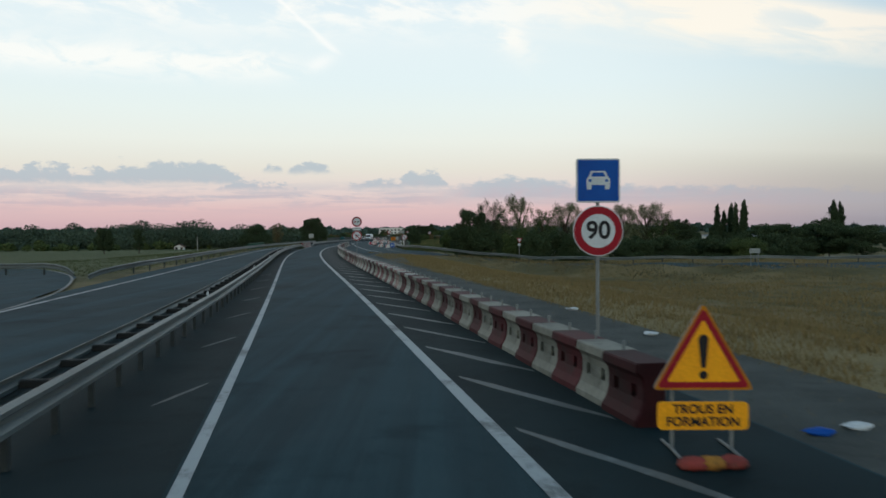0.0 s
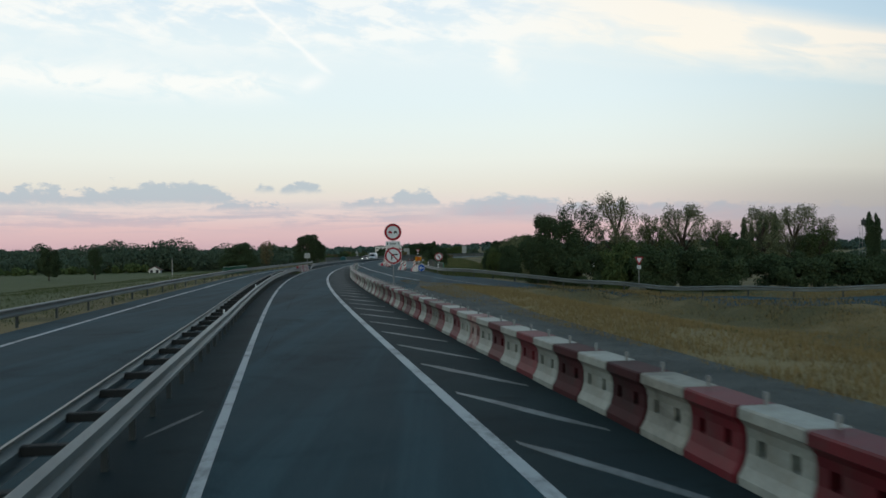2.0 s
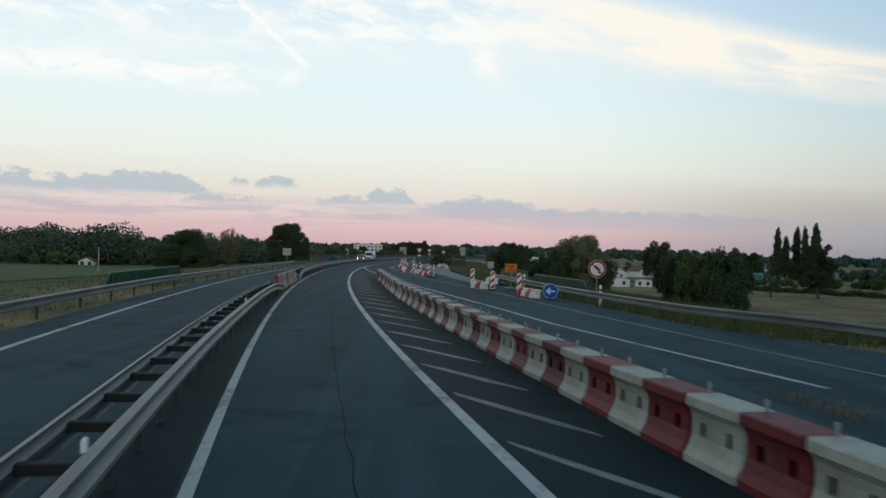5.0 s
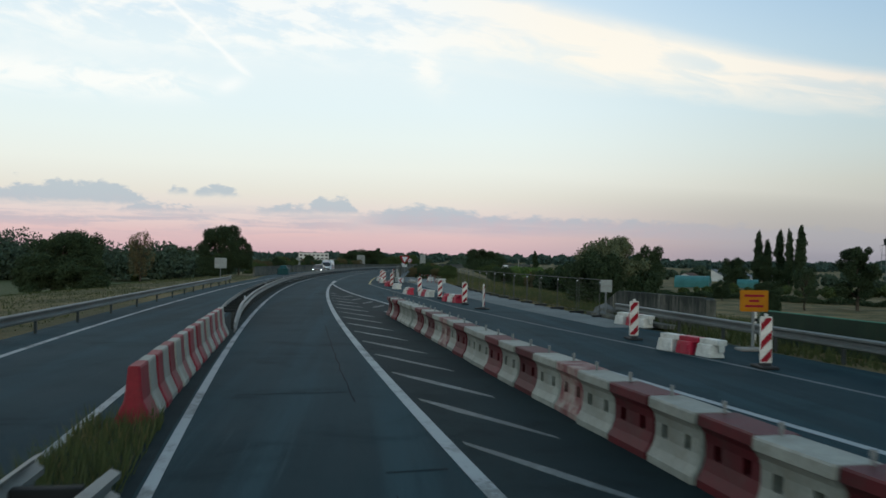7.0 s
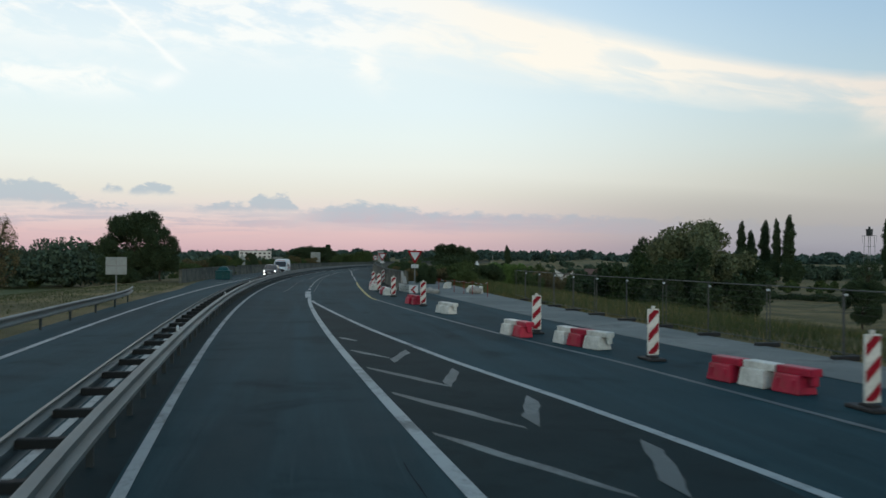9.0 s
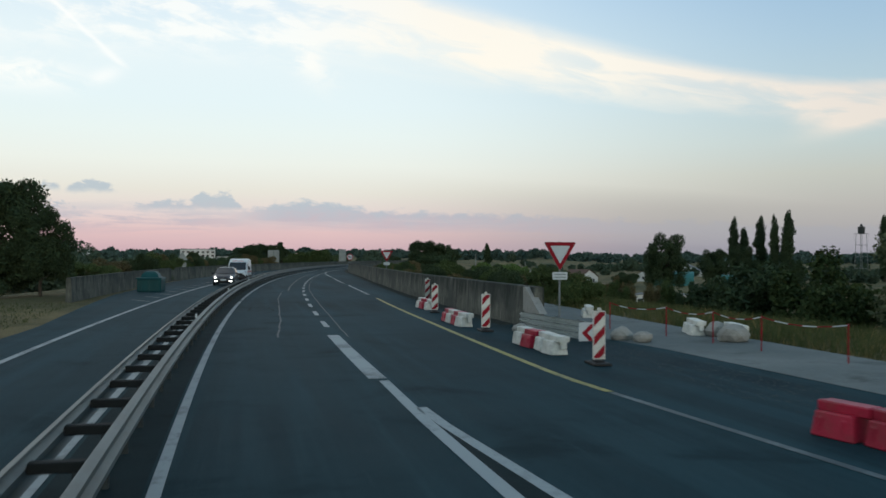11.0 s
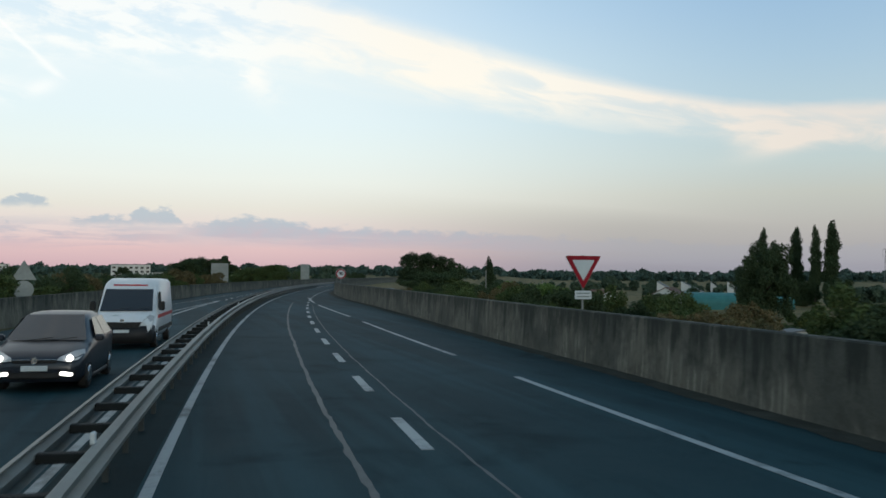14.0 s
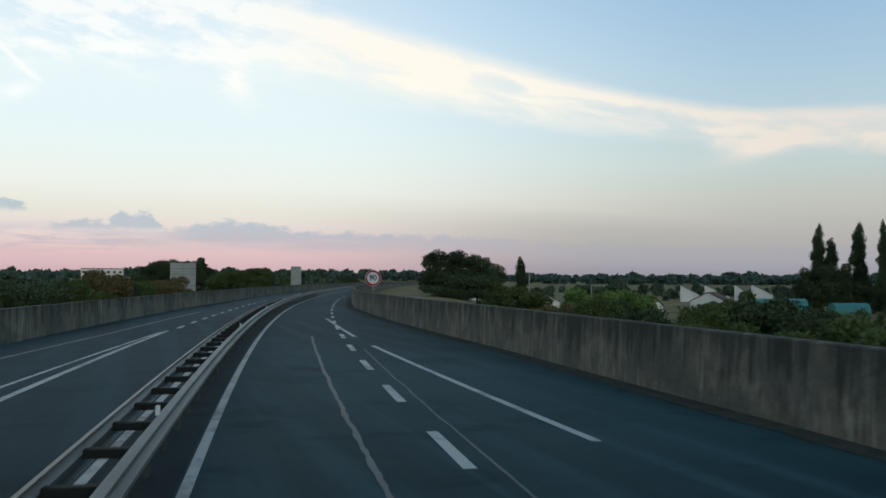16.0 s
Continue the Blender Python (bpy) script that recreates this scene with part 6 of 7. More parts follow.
        part("fog_surround", add_box(bmesh.new(), (0.34, 0.05, 0.15), (0, 0, 0), 0.03, pose(x * 0.60, 0.025, 0.385, 0, x * 8, x * 12)), BLACK_TRIM, g)
        part("mirror", add_box(bmesh.new(), (0.2, 0.12, 0.14), (x * 1.0, 1.32, 1.03), 0.04), CAR_PAINT, g)
        part("wheel_arch", add_box(bmesh.new(), (0.03, 0.78, 0.34), (x * 0.875, 0.84, 0.36), 0.012), BLACK_TRIM, g)
        part("sill", add_box(bmesh.new(), (0.05, 1.9, 0.09), (x * 0.87, 2.15, 0.22), 0.02), BLACK_TRIM, g)
        wheel(g, x * 0.80, 0.84, 0.31, 0.19)
        wheel(g, x * 0.80, 3.40, 0.31, 0.19)
    part("grille", add_box(bmesh.new(), (1.0, 0.06, 0.15), (0, 0.015, 0.36), 0.03), BLACK_TRIM, g)
    part("upper_grille", add_box(bmesh.new(), (0.82, 0.05, 0.055), (0, -0.005, 0.635), 0.015), BLACK_TRIM, g)
    part("chrome_strip", add_box(bmesh.new(), (0.84, 0.03, 0.014), (0, -0.02, 0.675), 0.004), CHROME, g)
    part("badge", add_box(bmesh.new(), (0.11, 0.025, 0.14), (0, -0.035, 0.655), 0.03), CHROME, g)
    part("number_plate", add_box(bmesh.new(), (0.5, 0.02, 0.11), (0, -0.03, 0.50), 0.008), SIGN_WHITE, g, "pale number plate with a plain bar")
    return g


hatchback(on_road(288.0, -3.15, 0.0))
van(on_road(298.2, -3.05, 0.0) @ Matrix.Diagonal((0.95, 1, 0.89, 1)))

# lorry far off on the side road
g = thing("lorry", on_road(470, 25.0, 0.0, 20), "white box lorry far off on the side road", "lorry")
g.location.z = gz(g.location.x, g.location.y)
part("box_body", add_box(bmesh.new(), (2.5, 6.0, 2.5), (0, 4.2, 2.2), 0.05), VAN_PAINT, g)
part("cab", add_box(bmesh.new(), (2.3, 1.7, 2.1), (0, 0.2, 1.6), 0.15), VAN_PAINT, g)
part("windscreen", add_box(bmesh.new(), (2.0, 0.05, 0.8), (0, -0.68, 2.0)), CAR_GLASS, g)
for x in (-0.95, 0.95):
    for y in (0.2, 5.5):
        wheel(g, x, y, 0.48, 0.3)


# ---------- trees ----------
def loose_triangles(name, corners):
    """A mesh of separate triangles from an array (n, 3, 3)."""
    n = len(corners)
    me = bpy.data.meshes.new(name)
    me.vertices.add(3 * n)
    me.vertices.foreach_set("co", corners.reshape(-1).astype(np.float32))
    me.loops.add(3 * n)
    me.loops.foreach_set("vertex_index", np.arange(3 * n, dtype=np.int32))
    me.polygons.add(n)
    me.polygons.foreach_set("loop_start", np.arange(0, 3 * n, 3, dtype=np.int32))
    me.update(calc_edges=True)
    return me


def leaf_mesh(name, pts, size, seed):
    """Many small leaf sprays at the given points."""
    rng = np.random.default_rng(seed)
    n = len(pts)
    a = rng.normal(size=(n, 3))
    a /= np.linalg.norm(a, axis=1)[:, None]
    b = np.cross(a, rng.normal(size=(n, 3)))
    b /= np.linalg.norm(b, axis=1)[:, None]
    s = (size * rng.uniform(0.55, 1.4, n))[:, None]
    return loose_triangles(name, np.stack([pts - a * s - b * s * 0.75, pts - a * s * 0.6 + b * s * 0.85, pts + a * s * 1.2], 1))


def blob_points(blobs, n, seed, hollow=0.55):
    rng = np.random.default_rng(seed)
    vol = np.array([b[3] * b[4] * b[5] for b in blobs]) ** 0.75
    pick = rng.choice(len(blobs), n, p=vol / vol.sum())
    B = np.array(blobs)[pick]
    v = rng.normal(size=(n, 3))
    v /= np.linalg.norm(v, axis=1)[:, None]
    r = rng.uniform(hollow ** 3, 1.0, n) ** (1 / 3)
    r *= 1 + 0.14 * np.clip(rng.normal(size=n), -1.5, 1.3)
    return B[:, :3] + v * r[:, None] * B[:, 3:]


def crown_blobs(kind, h, w, seed):
    rng = np.random.default_rng(seed)
    out = []
    if kind == "poplar":
        for i in range(26):
            t = i / 25
            r = w * 0.5 * float(np.interp(t, [0, 0.15, 0.4, 0.7, 0.9, 1], [0.6, 1.0, 1.2, 1.1, 0.8, 0.4]))
            out.append((rng.normal() * w * 0.10, rng.normal() * w * 0.10, h * (0.1 + 0.87 * t), r * rng.uniform(0.6, 0.95), r * rng.uniform(0.6, 0.95), h * 0.06))
    elif kind == "bush":
        for i in range(34):
            a, r = rng.uniform(0, 6.28), math.sqrt(rng.uniform(0, 1)) * w * 0.43
            z = h * rng.uniform(0.1, 0.86) * (1 - 0.35 * (r / (w * 0.5)) ** 2)
            q = rng.uniform(0.07, 0.19)
            out.append((math.cos(a) * r, math.sin(a) * r, z, w * q, w * q, h * q))
    elif kind == "cedar":
        for i in range(14):
            t = i / 13
            r = w * (0.5 - 0.3 * t)
            a = rng.uniform(0, 6.28)
            out.append((math.cos(a) * r * 0.6, math.sin(a) * r * 0.6, h * (0.35 + 0.6 * t), r * 0.55, r * 0.55, h * 0.04))
    elif kind == "airy":
        for i in range(110):
            a, t = rng.uniform(0, 6.28), rng.uniform(0, 1)
            r = w * 0.5 * math.sin(math.pi * (0.18 + 0.68 * t)) ** 0.7 * math.sqrt(rng.uniform(0.05, 1.0))
            q = w * rng.uniform(0.05, 0.13)
            out.append((math.cos(a) * r, math.sin(a) * r, h * (0.18 + 0.76 * t), q, q, q * 1.5))
    else:
        for i in range(60):
            a, t = rng.uniform(0, 6.28), rng.uniform(0, 1)
            r = w * 0.5 * math.sin(math.pi * (0.2 + 0.64 * t)) ** 0.7 * math.sqrt(rng.uniform(0.05, 0.85))
            q = w * rng.uniform(0.07, 0.16)
            out.append((math.cos(a) * r, math.sin(a) * r, h * (0.2 + 0.7 * t), q, q, q * 0.8 * min(h / w, 1.3)))
    return out


def trunk_mesh(kind, h, w, blobs, seed):
    rng = random.Random(seed)
    bm = bmesh.new()
    r = max(0.05, h * 0.022)
    top = h * (0.9 if kind in ("poplar", "cedar") else 0.62 if kind != "bush" else 0.4)
    p, n = Vector((0, 0, -0.15)), 5
    stem = [p]
    for i in range(n):
        q = Vector((rng.uniform(-1, 1) * h * 0.012 * (i + 1), rng.uniform(-1, 1) * h * 0.012 * (i + 1), top * (i + 1) / n))
        add_rod(bm, p, q, r * (1 - i / n * 0.75), r * (1 - (i + 1) / n * 0.75), 7)
        p = q
        stem.append(q)
    for b in rng.sample(blobs, min(len(blobs), 30 if kind == "airy" else 10)):
        tip = Vector(b[:3])
        z = max(h * 0.12, min(tip.z * 0.62, top * 0.95))
        i = min(int(z / top * n), n - 1)
        base_p = stem[i].lerp(stem[i + 1], 0.5)
        add_rod(bm, base_p, tip, r * 0.42, r * 0.1, 5)
    me = bpy.data.meshes.new("trunk")
    bm.to_mesh(me)
    bm.free()
    return me


CROWN_LEAVES = {"round": (30000, 0.0118, LEAF), "airy": (11500, 0.0092, LEAF_PALE), "poplar": (18000, 0.0088, LEAF_DARK), "bush": (17000, 0.0175, LEAF_DARK), "cedar": (9000, 0.019, LEAF_DARK)}
FOLIAGE = {"dark": LEAF_DARK, "green": LEAF, "pale": LEAF_PALE, "fresh": LEAF_FRESH, "brown": LEAF_BROWN}
TREES = {}
TREE_WORDS = {"round": "leafy broad-crowned tree", "airy": "thin-leaved airy tree with visible branches", "poplar": "tall slender dark poplar", "bush": "dense bush", "cedar": "dark layered conifer"}
CATEGORY = {"bush": "bush"}


def plant(kind, x, y, h, w, tint="", variant=0, group="trees by the road", sink=0.0, note=""):
    """One tree or bush; meshes are shared by kind, shape and variant."""
    ratio = round(w / h * 4) / 4 or 0.25
    key = (kind, ratio, variant % 3, tint)
    if key not in TREES:
        seed = sum(ord(c) for c in kind) * 7 + int(ratio * 40) + variant * 101
        hh, ww = 10.0, 10.0 * ratio
        blobs = crown_blobs(kind, hh, ww, seed)
        n, size, leaf = CROWN_LEAVES[kind]
        big = math.sqrt(hh * ww) if kind != "poplar" else hh
        me = leaf_mesh("crown", blob_points(blobs, n, seed, 0.05 if kind == "airy" else 0.45), big * size, seed)
        me.materials.append(FOLIAGE[tint] if tint else leaf)
        tm = trunk_mesh(kind, hh, ww, blobs, seed)
        tm.materials.append(BARK)
        TREES[key] = (tm, me)
    tm, me = TREES[key]
    z = gz(x, y) - sink
    random.seed(int(abs(x) * 13 + abs(y) * 7))
    m = Matrix.Translation((x, y, z)) @ Matrix.Rotation(random.uniform(0, 6.28), 4, "Z") @ Matrix.Diagonal((w / (10 * ratio), w / (10 * ratio), h / 10, 1))
    tone = {"": "", "dark": "dark green ", "green": "green ", "pale": "grey-green ", "fresh": "fresh green ", "brown": "rusty brown "}[tint]
    ob = thing("bush" if kind == "bush" else "tree", m, (tone + TREE_WORDS[kind] + (" " + note if note else " beyond the road")).strip(), CATEGORY.get(kind, "tree"), group)
    for nm, q in (("trunk", tm), ("crown", me)):
        c = new(nm, q)
        c.parent = ob
    return ob


def plants(rows, group, note=""):
    for i, (kind, x, y, h, w, tint) in enumerate(rows):
        plant(kind, x, y, h, w, tint, i, group, 0.1, note)


# ---------- planting ----------
plants((
    ("round", 2.5, 122.8, 6.7, 5.1, "dark"),
    ("airy", 5.4, 124.8, 7.8, 5.2, "dark"),
    ("airy", 9.3, 126.7, 9.4, 4.6, "pale"),
    ("airy", 13.0, 126.8, 7.5, 3.7, "green"),
    ("airy", 16.4, 128.7, 8.2, 5.1, "pale"),
    ("airy", 19.9, 128.7, 6.9, 3.4, "green"),
    ("round", 20.2, 124.7, 5.0, 2.8, "dark"),
    ("airy", 24.9, 130.5, 8.2, 4.5, "pale"),
    ("airy", 28.7, 132.4, 8.8, 5.4, "pale"),
    ("airy", 30.4, 130.4, 7.3, 4.0, "green"),
    ("bush", 2.1, 122.9, 4.1, 4.3, "dark"),
    ("bush", 5.1, 120.9, 4.3, 4.5, "dark"),
    ("bush", 8.5, 120.8, 5.0, 4.5, "green"),
    ("bush", 10.7, 118.8, 4.5, 4.4, "dark"),
    ("bush", 14.5, 120.8, 4.5, 4.5, "dark"),
    ("bush", 16.5, 118.8, 4.0, 4.4, "dark"),
), "trees along the slip road", "beside the slip road")
plants((
    ("bush", 23.6, 122.1, 3.9, 6.4, "dark"),
    ("bush", 29.7, 124.1, 3.7, 7.2, "dark"),
    ("bush", 34.7, 122.1, 3.6, 7.0, "dark"),
    ("bush", 38.4, 120.1, 3.1, 6.3, "green"),
    ("bush", 47.4, 131.6, 3.8, 9.3, "dark"),
    ("round", 50.1, 140.9, 5.5, 9.3, "dark"),
    ("round", 54.6, 135.9, 5.5, 7.3, "dark"),
    ("round", 58.6, 130.9, 4.9, 9.3, "dark"),
    ("round", 38.3, 150.9, 6.2, 5.4, "dark"),
    ("bush", 64.9, 170.3, 6.2, 7.7, "dark"),
    ("round", 63.1, 150.3, 6.7, 6.8, "dark"),
    ("bush", 41.7, 140.9, 3.9, 11.8, "dark"),
    ("airy", 64.8, 130.4, 7.6, 3.4, "dark"),
), "bushes along the slip road", "behind the guardrail")
plants((
    ("bush", -0.5, 155.0, 4.0, 2.6, "dark"),
    ("bush", -0.6, 153.0, 3.5, 2.2, "green"),
    ("bush", 1.1, 152.2, 4.5, 3.0, "dark"),
    ("bush", -0.3, 156.3, 4.1, 3.3, "dark"),
    ("round", 12.0, 250.6, 11.6, 10.2, "pale"),
    ("bush", 8.6, 249.1, 8.4, 6.2, "dark"),
    ("bush", 14.2, 248.4, 9.0, 5.6, "dark"),
    ("bush", 4.1, 236.2, 7.3, 4.5, "dark"),
    ("bush", 7.9, 267.0, 7.3, 8.2, "dark"),
    ("bush", 10.2, 261.6, 8.4, 6.5, "green"),
    ("bush", -8.0, 189.0, 3.8, 3.6, "dark"),
    ("round", 79.5, 306.5, 14.2, 8.5, "dark"),
), "trees beyond the bridge", "below the road embankment")
plants((
    ("poplar", 154.8, 507.6, 24.3, 3.7, ""),
    ("poplar", 158.2, 507.0, 20.5, 3.4, ""),
    ("poplar", 159.3, 497.4, 24.4, 4.0, ""),
    ("poplar", 158.8, 488.2, 24.3, 3.2, ""),
    ("poplar", 162.5, 485.6, 25.9, 4.6, ""),
    ("poplar", 222.5, 509.2, 26.3, 4.6, ""),
    ("poplar", 225.8, 508.3, 25.4, 4.2, ""),
    ("round", 152.3, 498.4, 14.1, 9.7, "dark"),
    ("bush", 157.7, 494.0, 9.8, 10.7, "dark"),
    ("bush", 161.5, 481.5, 11.2, 9.7, "dark"),
    ("round", 62.4, 384.2, 14.6, 9.4, "dark"),
    ("poplar", 46.2, 467.1, 12.2, 2.3, ""),
    ("round", 132.5, 483.6, 12.9, 10.9, "dark"),
    ("round", 65.8, 340.8, 5.4, 4.6, "dark"),
    ("round", 43.6, 272.2, 6.4, 4.8, "dark"),
    ("airy", 67.7, 305.4, 9.0, 5.5, "dark"),
), "poplars", "in the valley")
plants((
    ("round", -47.7, 218.4, 5.6, 6.5, "dark"),
    ("bush", -49.4, 217.5, 3.6, 4.3, "dark"),
    ("bush", -45.1, 216.2, 3.2, 4.3, "dark"),
    ("round", -42.4, 272.1, 7.8, 7.0, "dark"),
    ("round", -39.2, 269.9, 5.8, 4.2, "dark"),
    ("bush", -42.8, 270.2, 3.6, 5.8, "dark"),
    ("airy", -47.8, 246.5, 6.6, 3.0, "brown"),
    ("round", -70.2, 384.3, 9.4, 10.1, "dark"),
    ("round", -74.6, 213.4, 6.8, 2.9, "dark"),
    ("round", -79.1, 203.5, 6.5, 4.5, "dark"),
    ("bush", -53.3, 243.3, 7.5, 4.7, "dark"),
), "trees on the far verge", "on the far verge")
plants((
    ("round", -24.1, 568.4, 11.4, 13.8, "dark"),
    ("round", -16.7, 571.3, 11.3, 13.2, "dark"),
    ("cedar", -10.1, 576.4, 12.4, 9.3, ""),
    ("round", -4.3, 551.6, 8.7, 14.0, "green"),
    ("round", 2.2, 549.4, 8.6, 12.4, "green"),
    ("round", -54.8, 757.1, 9.8, 8.2, "dark"),
    ("bush", -54.8, 631.1, 6.2, 5.8, "dark"),
    ("airy", 6.0, 516.8, 3.7, 3.5, "green"),
    ("bush", -28.0, 517.3, 5.9, 7.8, "green"),
    ("bush", -31.9, 476.5, 4.3, 7.3, "dark"),
    ("bush", -39.6, 468.5, 3.8, 7.8, "green"),
    ("bush", -44.5, 459.5, 3.9, 8.2, "dark"),
    ("bush", 45.3, 630.2, 4.3, 8.5, "dark"),
), "trees ahead on the bend", "beyond the bend")
plants((
    ("round", 18.7, 432.6, 7.2, 9.1, "dark"),
    ("round", 24.4, 432.9, 7.9, 8.8, "dark"),
    ("bush", 19.3, 426.2, 4.3, 12.4, "dark"),
    ("bush", 22.9, 423.0, 4.5, 4.9, "green"),
    ("bush", 29.3, 404.1, 8.4, 8.5, "fresh"),
    ("bush", 34.4, 404.5, 9.2, 8.0, "fresh"),
    ("bush", 25.0, 400.2, 6.3, 5.4, "fresh"),
    ("bush", 30.7, 377.4, 6.7, 3.3, "dark"),
    ("bush", 38.0, 443.3, 6.9, 6.8, "dark"),
    ("bush", 91.6, 465.7, 4.9, 8.4, "dark"),
    ("bush", 82.8, 450.0, 5.2, 6.6, "dark"),
    ("bush", 29.9, 361.9, 7.3, 5.4, "green"),
), "bushes by the ramp", "beside the ramp")
plants((
    ("bush", 13.8, 351.6, 5.4, 7.0, "dark"),
    ("bush", 30.5, 378.0, 9.4, 8.7, "green"),
    ("bush", 23.5, 348.8, 8.0, 6.2, "green"),
    ("bush", 19.4, 329.2, 7.0, 5.8, "brown"),
    ("bush", 18.1, 402.5, 3.6, 8.8, "green"),
    ("bush", 18.4, 381.6, 4.9, 7.8, "dark"),
    ("bush", 9.1, 290.5, 5.8, 3.1, "brown"),
    ("bush", 4.9, 281.3, 4.2, 2.3, "green"),
    ("bush", 10.5, 284.9, 6.1, 2.8, "brown"),
    ("bush", 9.3, 280.0, 5.8, 2.6, "green"),
    ("bush", 9.6, 277.8, 6.2, 2.5, "dark"),
    ("bush", 7.6, 293.0, 4.5, 2.8, "green"),
), "bushes behind the wall", "behind the concrete wall")


random.seed(78)
for i in range(24):
    s = 292 + 4.4 * i
    p = at(s, wall_left(s) - 2.0 - random.uniform(0.0, 3.5))
    plant("bush", p.x, p.y, random.uniform(2.2, 3.6), random.uniform(3.0, 4.6), ("green", "dark", "dark", "brown", "green")[i * 3 % 5], i, "shrubs behind the far wall", 0.15, "behind the low far wall")
SHRUB_TINTS = ("green", "brown", "dark", "green", "green", "dark", "brown")
random.seed(77)
for i in range(26):
    s = 256 + 3.6 * i
    p = at(s, wall_right(s) + 3.2 + random.uniform(0.0, 4.5))
    plant("bush", p.x, p.y, random.uniform(1.7, 2.7), random.uniform(2.0, 3.4), SHRUB_TINTS[i * 5 % 7], i, "shrubs behind the wall", 0.15, "close behind the concrete wall")


# ---------- woods, hedges and hills in the distance ----------
def woods(name, az0, az1, r0, r1, n, size, h0, h1, label, material, seed, centre=(-15.0, 120.0)):
    """Uneven masses of foliage between two distances from a plan centre; bearings in degrees left of north."""
    rng = np.random.default_rng(seed)
    clumps = max(8, n // (60 if r0 > 1000 else 300 if n > 150000 else 150))
    a = np.radians(rng.uniform(az0, az1, clumps))
    r = r0 + (r1 - r0) * rng.uniform(0, 1, clumps) ** 1.3
    cx, cy = centre[0] - np.sin(a) * r, centre[1] + np.cos(a) * r
    s, d = nearest(cx, cy)
    ok = ~((d > -24) & (d < 40) & (s > -60) & (s < 690))
    bearing = np.degrees(np.arctan2(cx + 30, cy - 300))
    ok &= ~((bearing > 29) & (bearing < 45) & (np.hypot(cx + 30, cy - 300) < 372))          # open ground before the white sheds
    ok &= ~((d > 50) & (d < 135) & (s > 225) & (s < 400))                                  # open field below the works track
    cx, cy, r = cx[ok], cy[ok], r[ok]
    ch = rng.uniform(h0, h1, len(cx)) * (0.66 + 0.3 * np.sin(cx * 0.045 + seed) * np.cos(cy * 0.05) + 0.16 * np.sin(cx * 0.17) + 0.34 * (rng.uniform(0, 1, len(cx)) < 0.1))
    cz = ground_height(cx, cy)
    pick = rng.choice(len(cx), n, p=ch ** 2.2 / (ch ** 2.2).sum())
    v = rng.normal(size=(n, 3))
    v /= np.linalg.norm(v, axis=1)[:, None]
    v *= (0.94 * rng.uniform(0.05, 1, n) ** 0.4)[:, None]
    w = ch * rng.uniform(0.45, 0.85, len(ch))
    pts = np.stack([cx[pick] + v[:, 0] * w[pick], cy[pick] + v[:, 1] * w[pick], cz[pick] + ch[pick] * (0.52 + 0.5 * v[:, 2])], 1)
    me = leaf_mesh(name, pts, size, seed)
    return tagged(link(name, me, material), label, "trees", kind="stuff")


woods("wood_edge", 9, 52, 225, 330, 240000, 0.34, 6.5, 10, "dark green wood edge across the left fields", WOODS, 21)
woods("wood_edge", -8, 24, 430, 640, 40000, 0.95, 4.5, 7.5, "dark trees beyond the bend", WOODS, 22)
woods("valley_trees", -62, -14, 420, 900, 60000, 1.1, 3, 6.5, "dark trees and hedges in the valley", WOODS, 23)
woods("valley_trees", -95, -48, 120, 300, 50000, 0.5, 3.5, 6.5, "dark hedges behind the field", WOODS, 24, (-5, 60))
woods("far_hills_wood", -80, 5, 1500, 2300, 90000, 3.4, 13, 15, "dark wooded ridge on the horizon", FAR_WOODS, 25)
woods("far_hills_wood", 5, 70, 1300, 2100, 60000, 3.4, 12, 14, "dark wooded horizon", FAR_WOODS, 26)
woods("roadside_scrub", -50, -10, 90, 240, 50000, 0.3, 1.6, 3.6, "mixed scrub on the slope below the road", LEAF, 27, (10.0, 210.0))
woods("roadside_scrub", 20, 70, 110, 330, 40000, 0.38, 1.5, 3.5, "scrub and hedges on the far fields", LEAF, 28, (-25.0, 240.0))


def field_hedge(a, b, n, wide, h, seed):
    """Low uneven hedge along the edge of the field below the road."""
    rng = np.random.default_rng(seed)
    f = rng.uniform(0, 1, n)
    top = h * (0.75 + 0.3 * np.sin(f * 31.0) * np.sin(f * 83.0 + 1.0))
    off = rng.normal(size=n) * wide * 0.35
    x = a[0] + (b[0] - a[0]) * f + off
    y = a[1] + (b[1] - a[1]) * f + off * 0.5
    z = ground_height(x, y) + top * rng.uniform(0.03, 1.0, n) ** 0.7
    return tagged(link("field_hedge", leaf_mesh("field_hedge", np.stack([x, y, z], 1), 0.16, seed), LEAF_DARK), "dark low hedge along the straw field", "hedge", kind="stuff")


field_hedge((56.0, 384.0), (114.0, 291.0), 26000, 2.2, 1.7, 61)


# ---------- buildings ----------
RENDER_WHITE = surf("white_render", (0.60, 0.60, 0.58), (0.52, 0.52, 0.5), 0.8, 0.3, 6.0, dirt=(0.4, 0.4, 0.37))
ROOF_TILE = surf("brown_roof_tiles", (0.13, 0.075, 0.055), (0.10, 0.06, 0.05), 0.85, 0.5, 8.0)
ROOF_GREY = surf("grey_roof", (0.16, 0.165, 0.17), (0.13, 0.135, 0.14), 0.7, 0.5, 8.0)
TEAL_SHEET = surf("teal_sheeting", (0.045, 0.17, 0.165), (0.036, 0.14, 0.138), 0.55, 0.4, 6.0)
WINDOW = glass_material("window_glass", (0.03, 0.035, 0.04), 0.1)


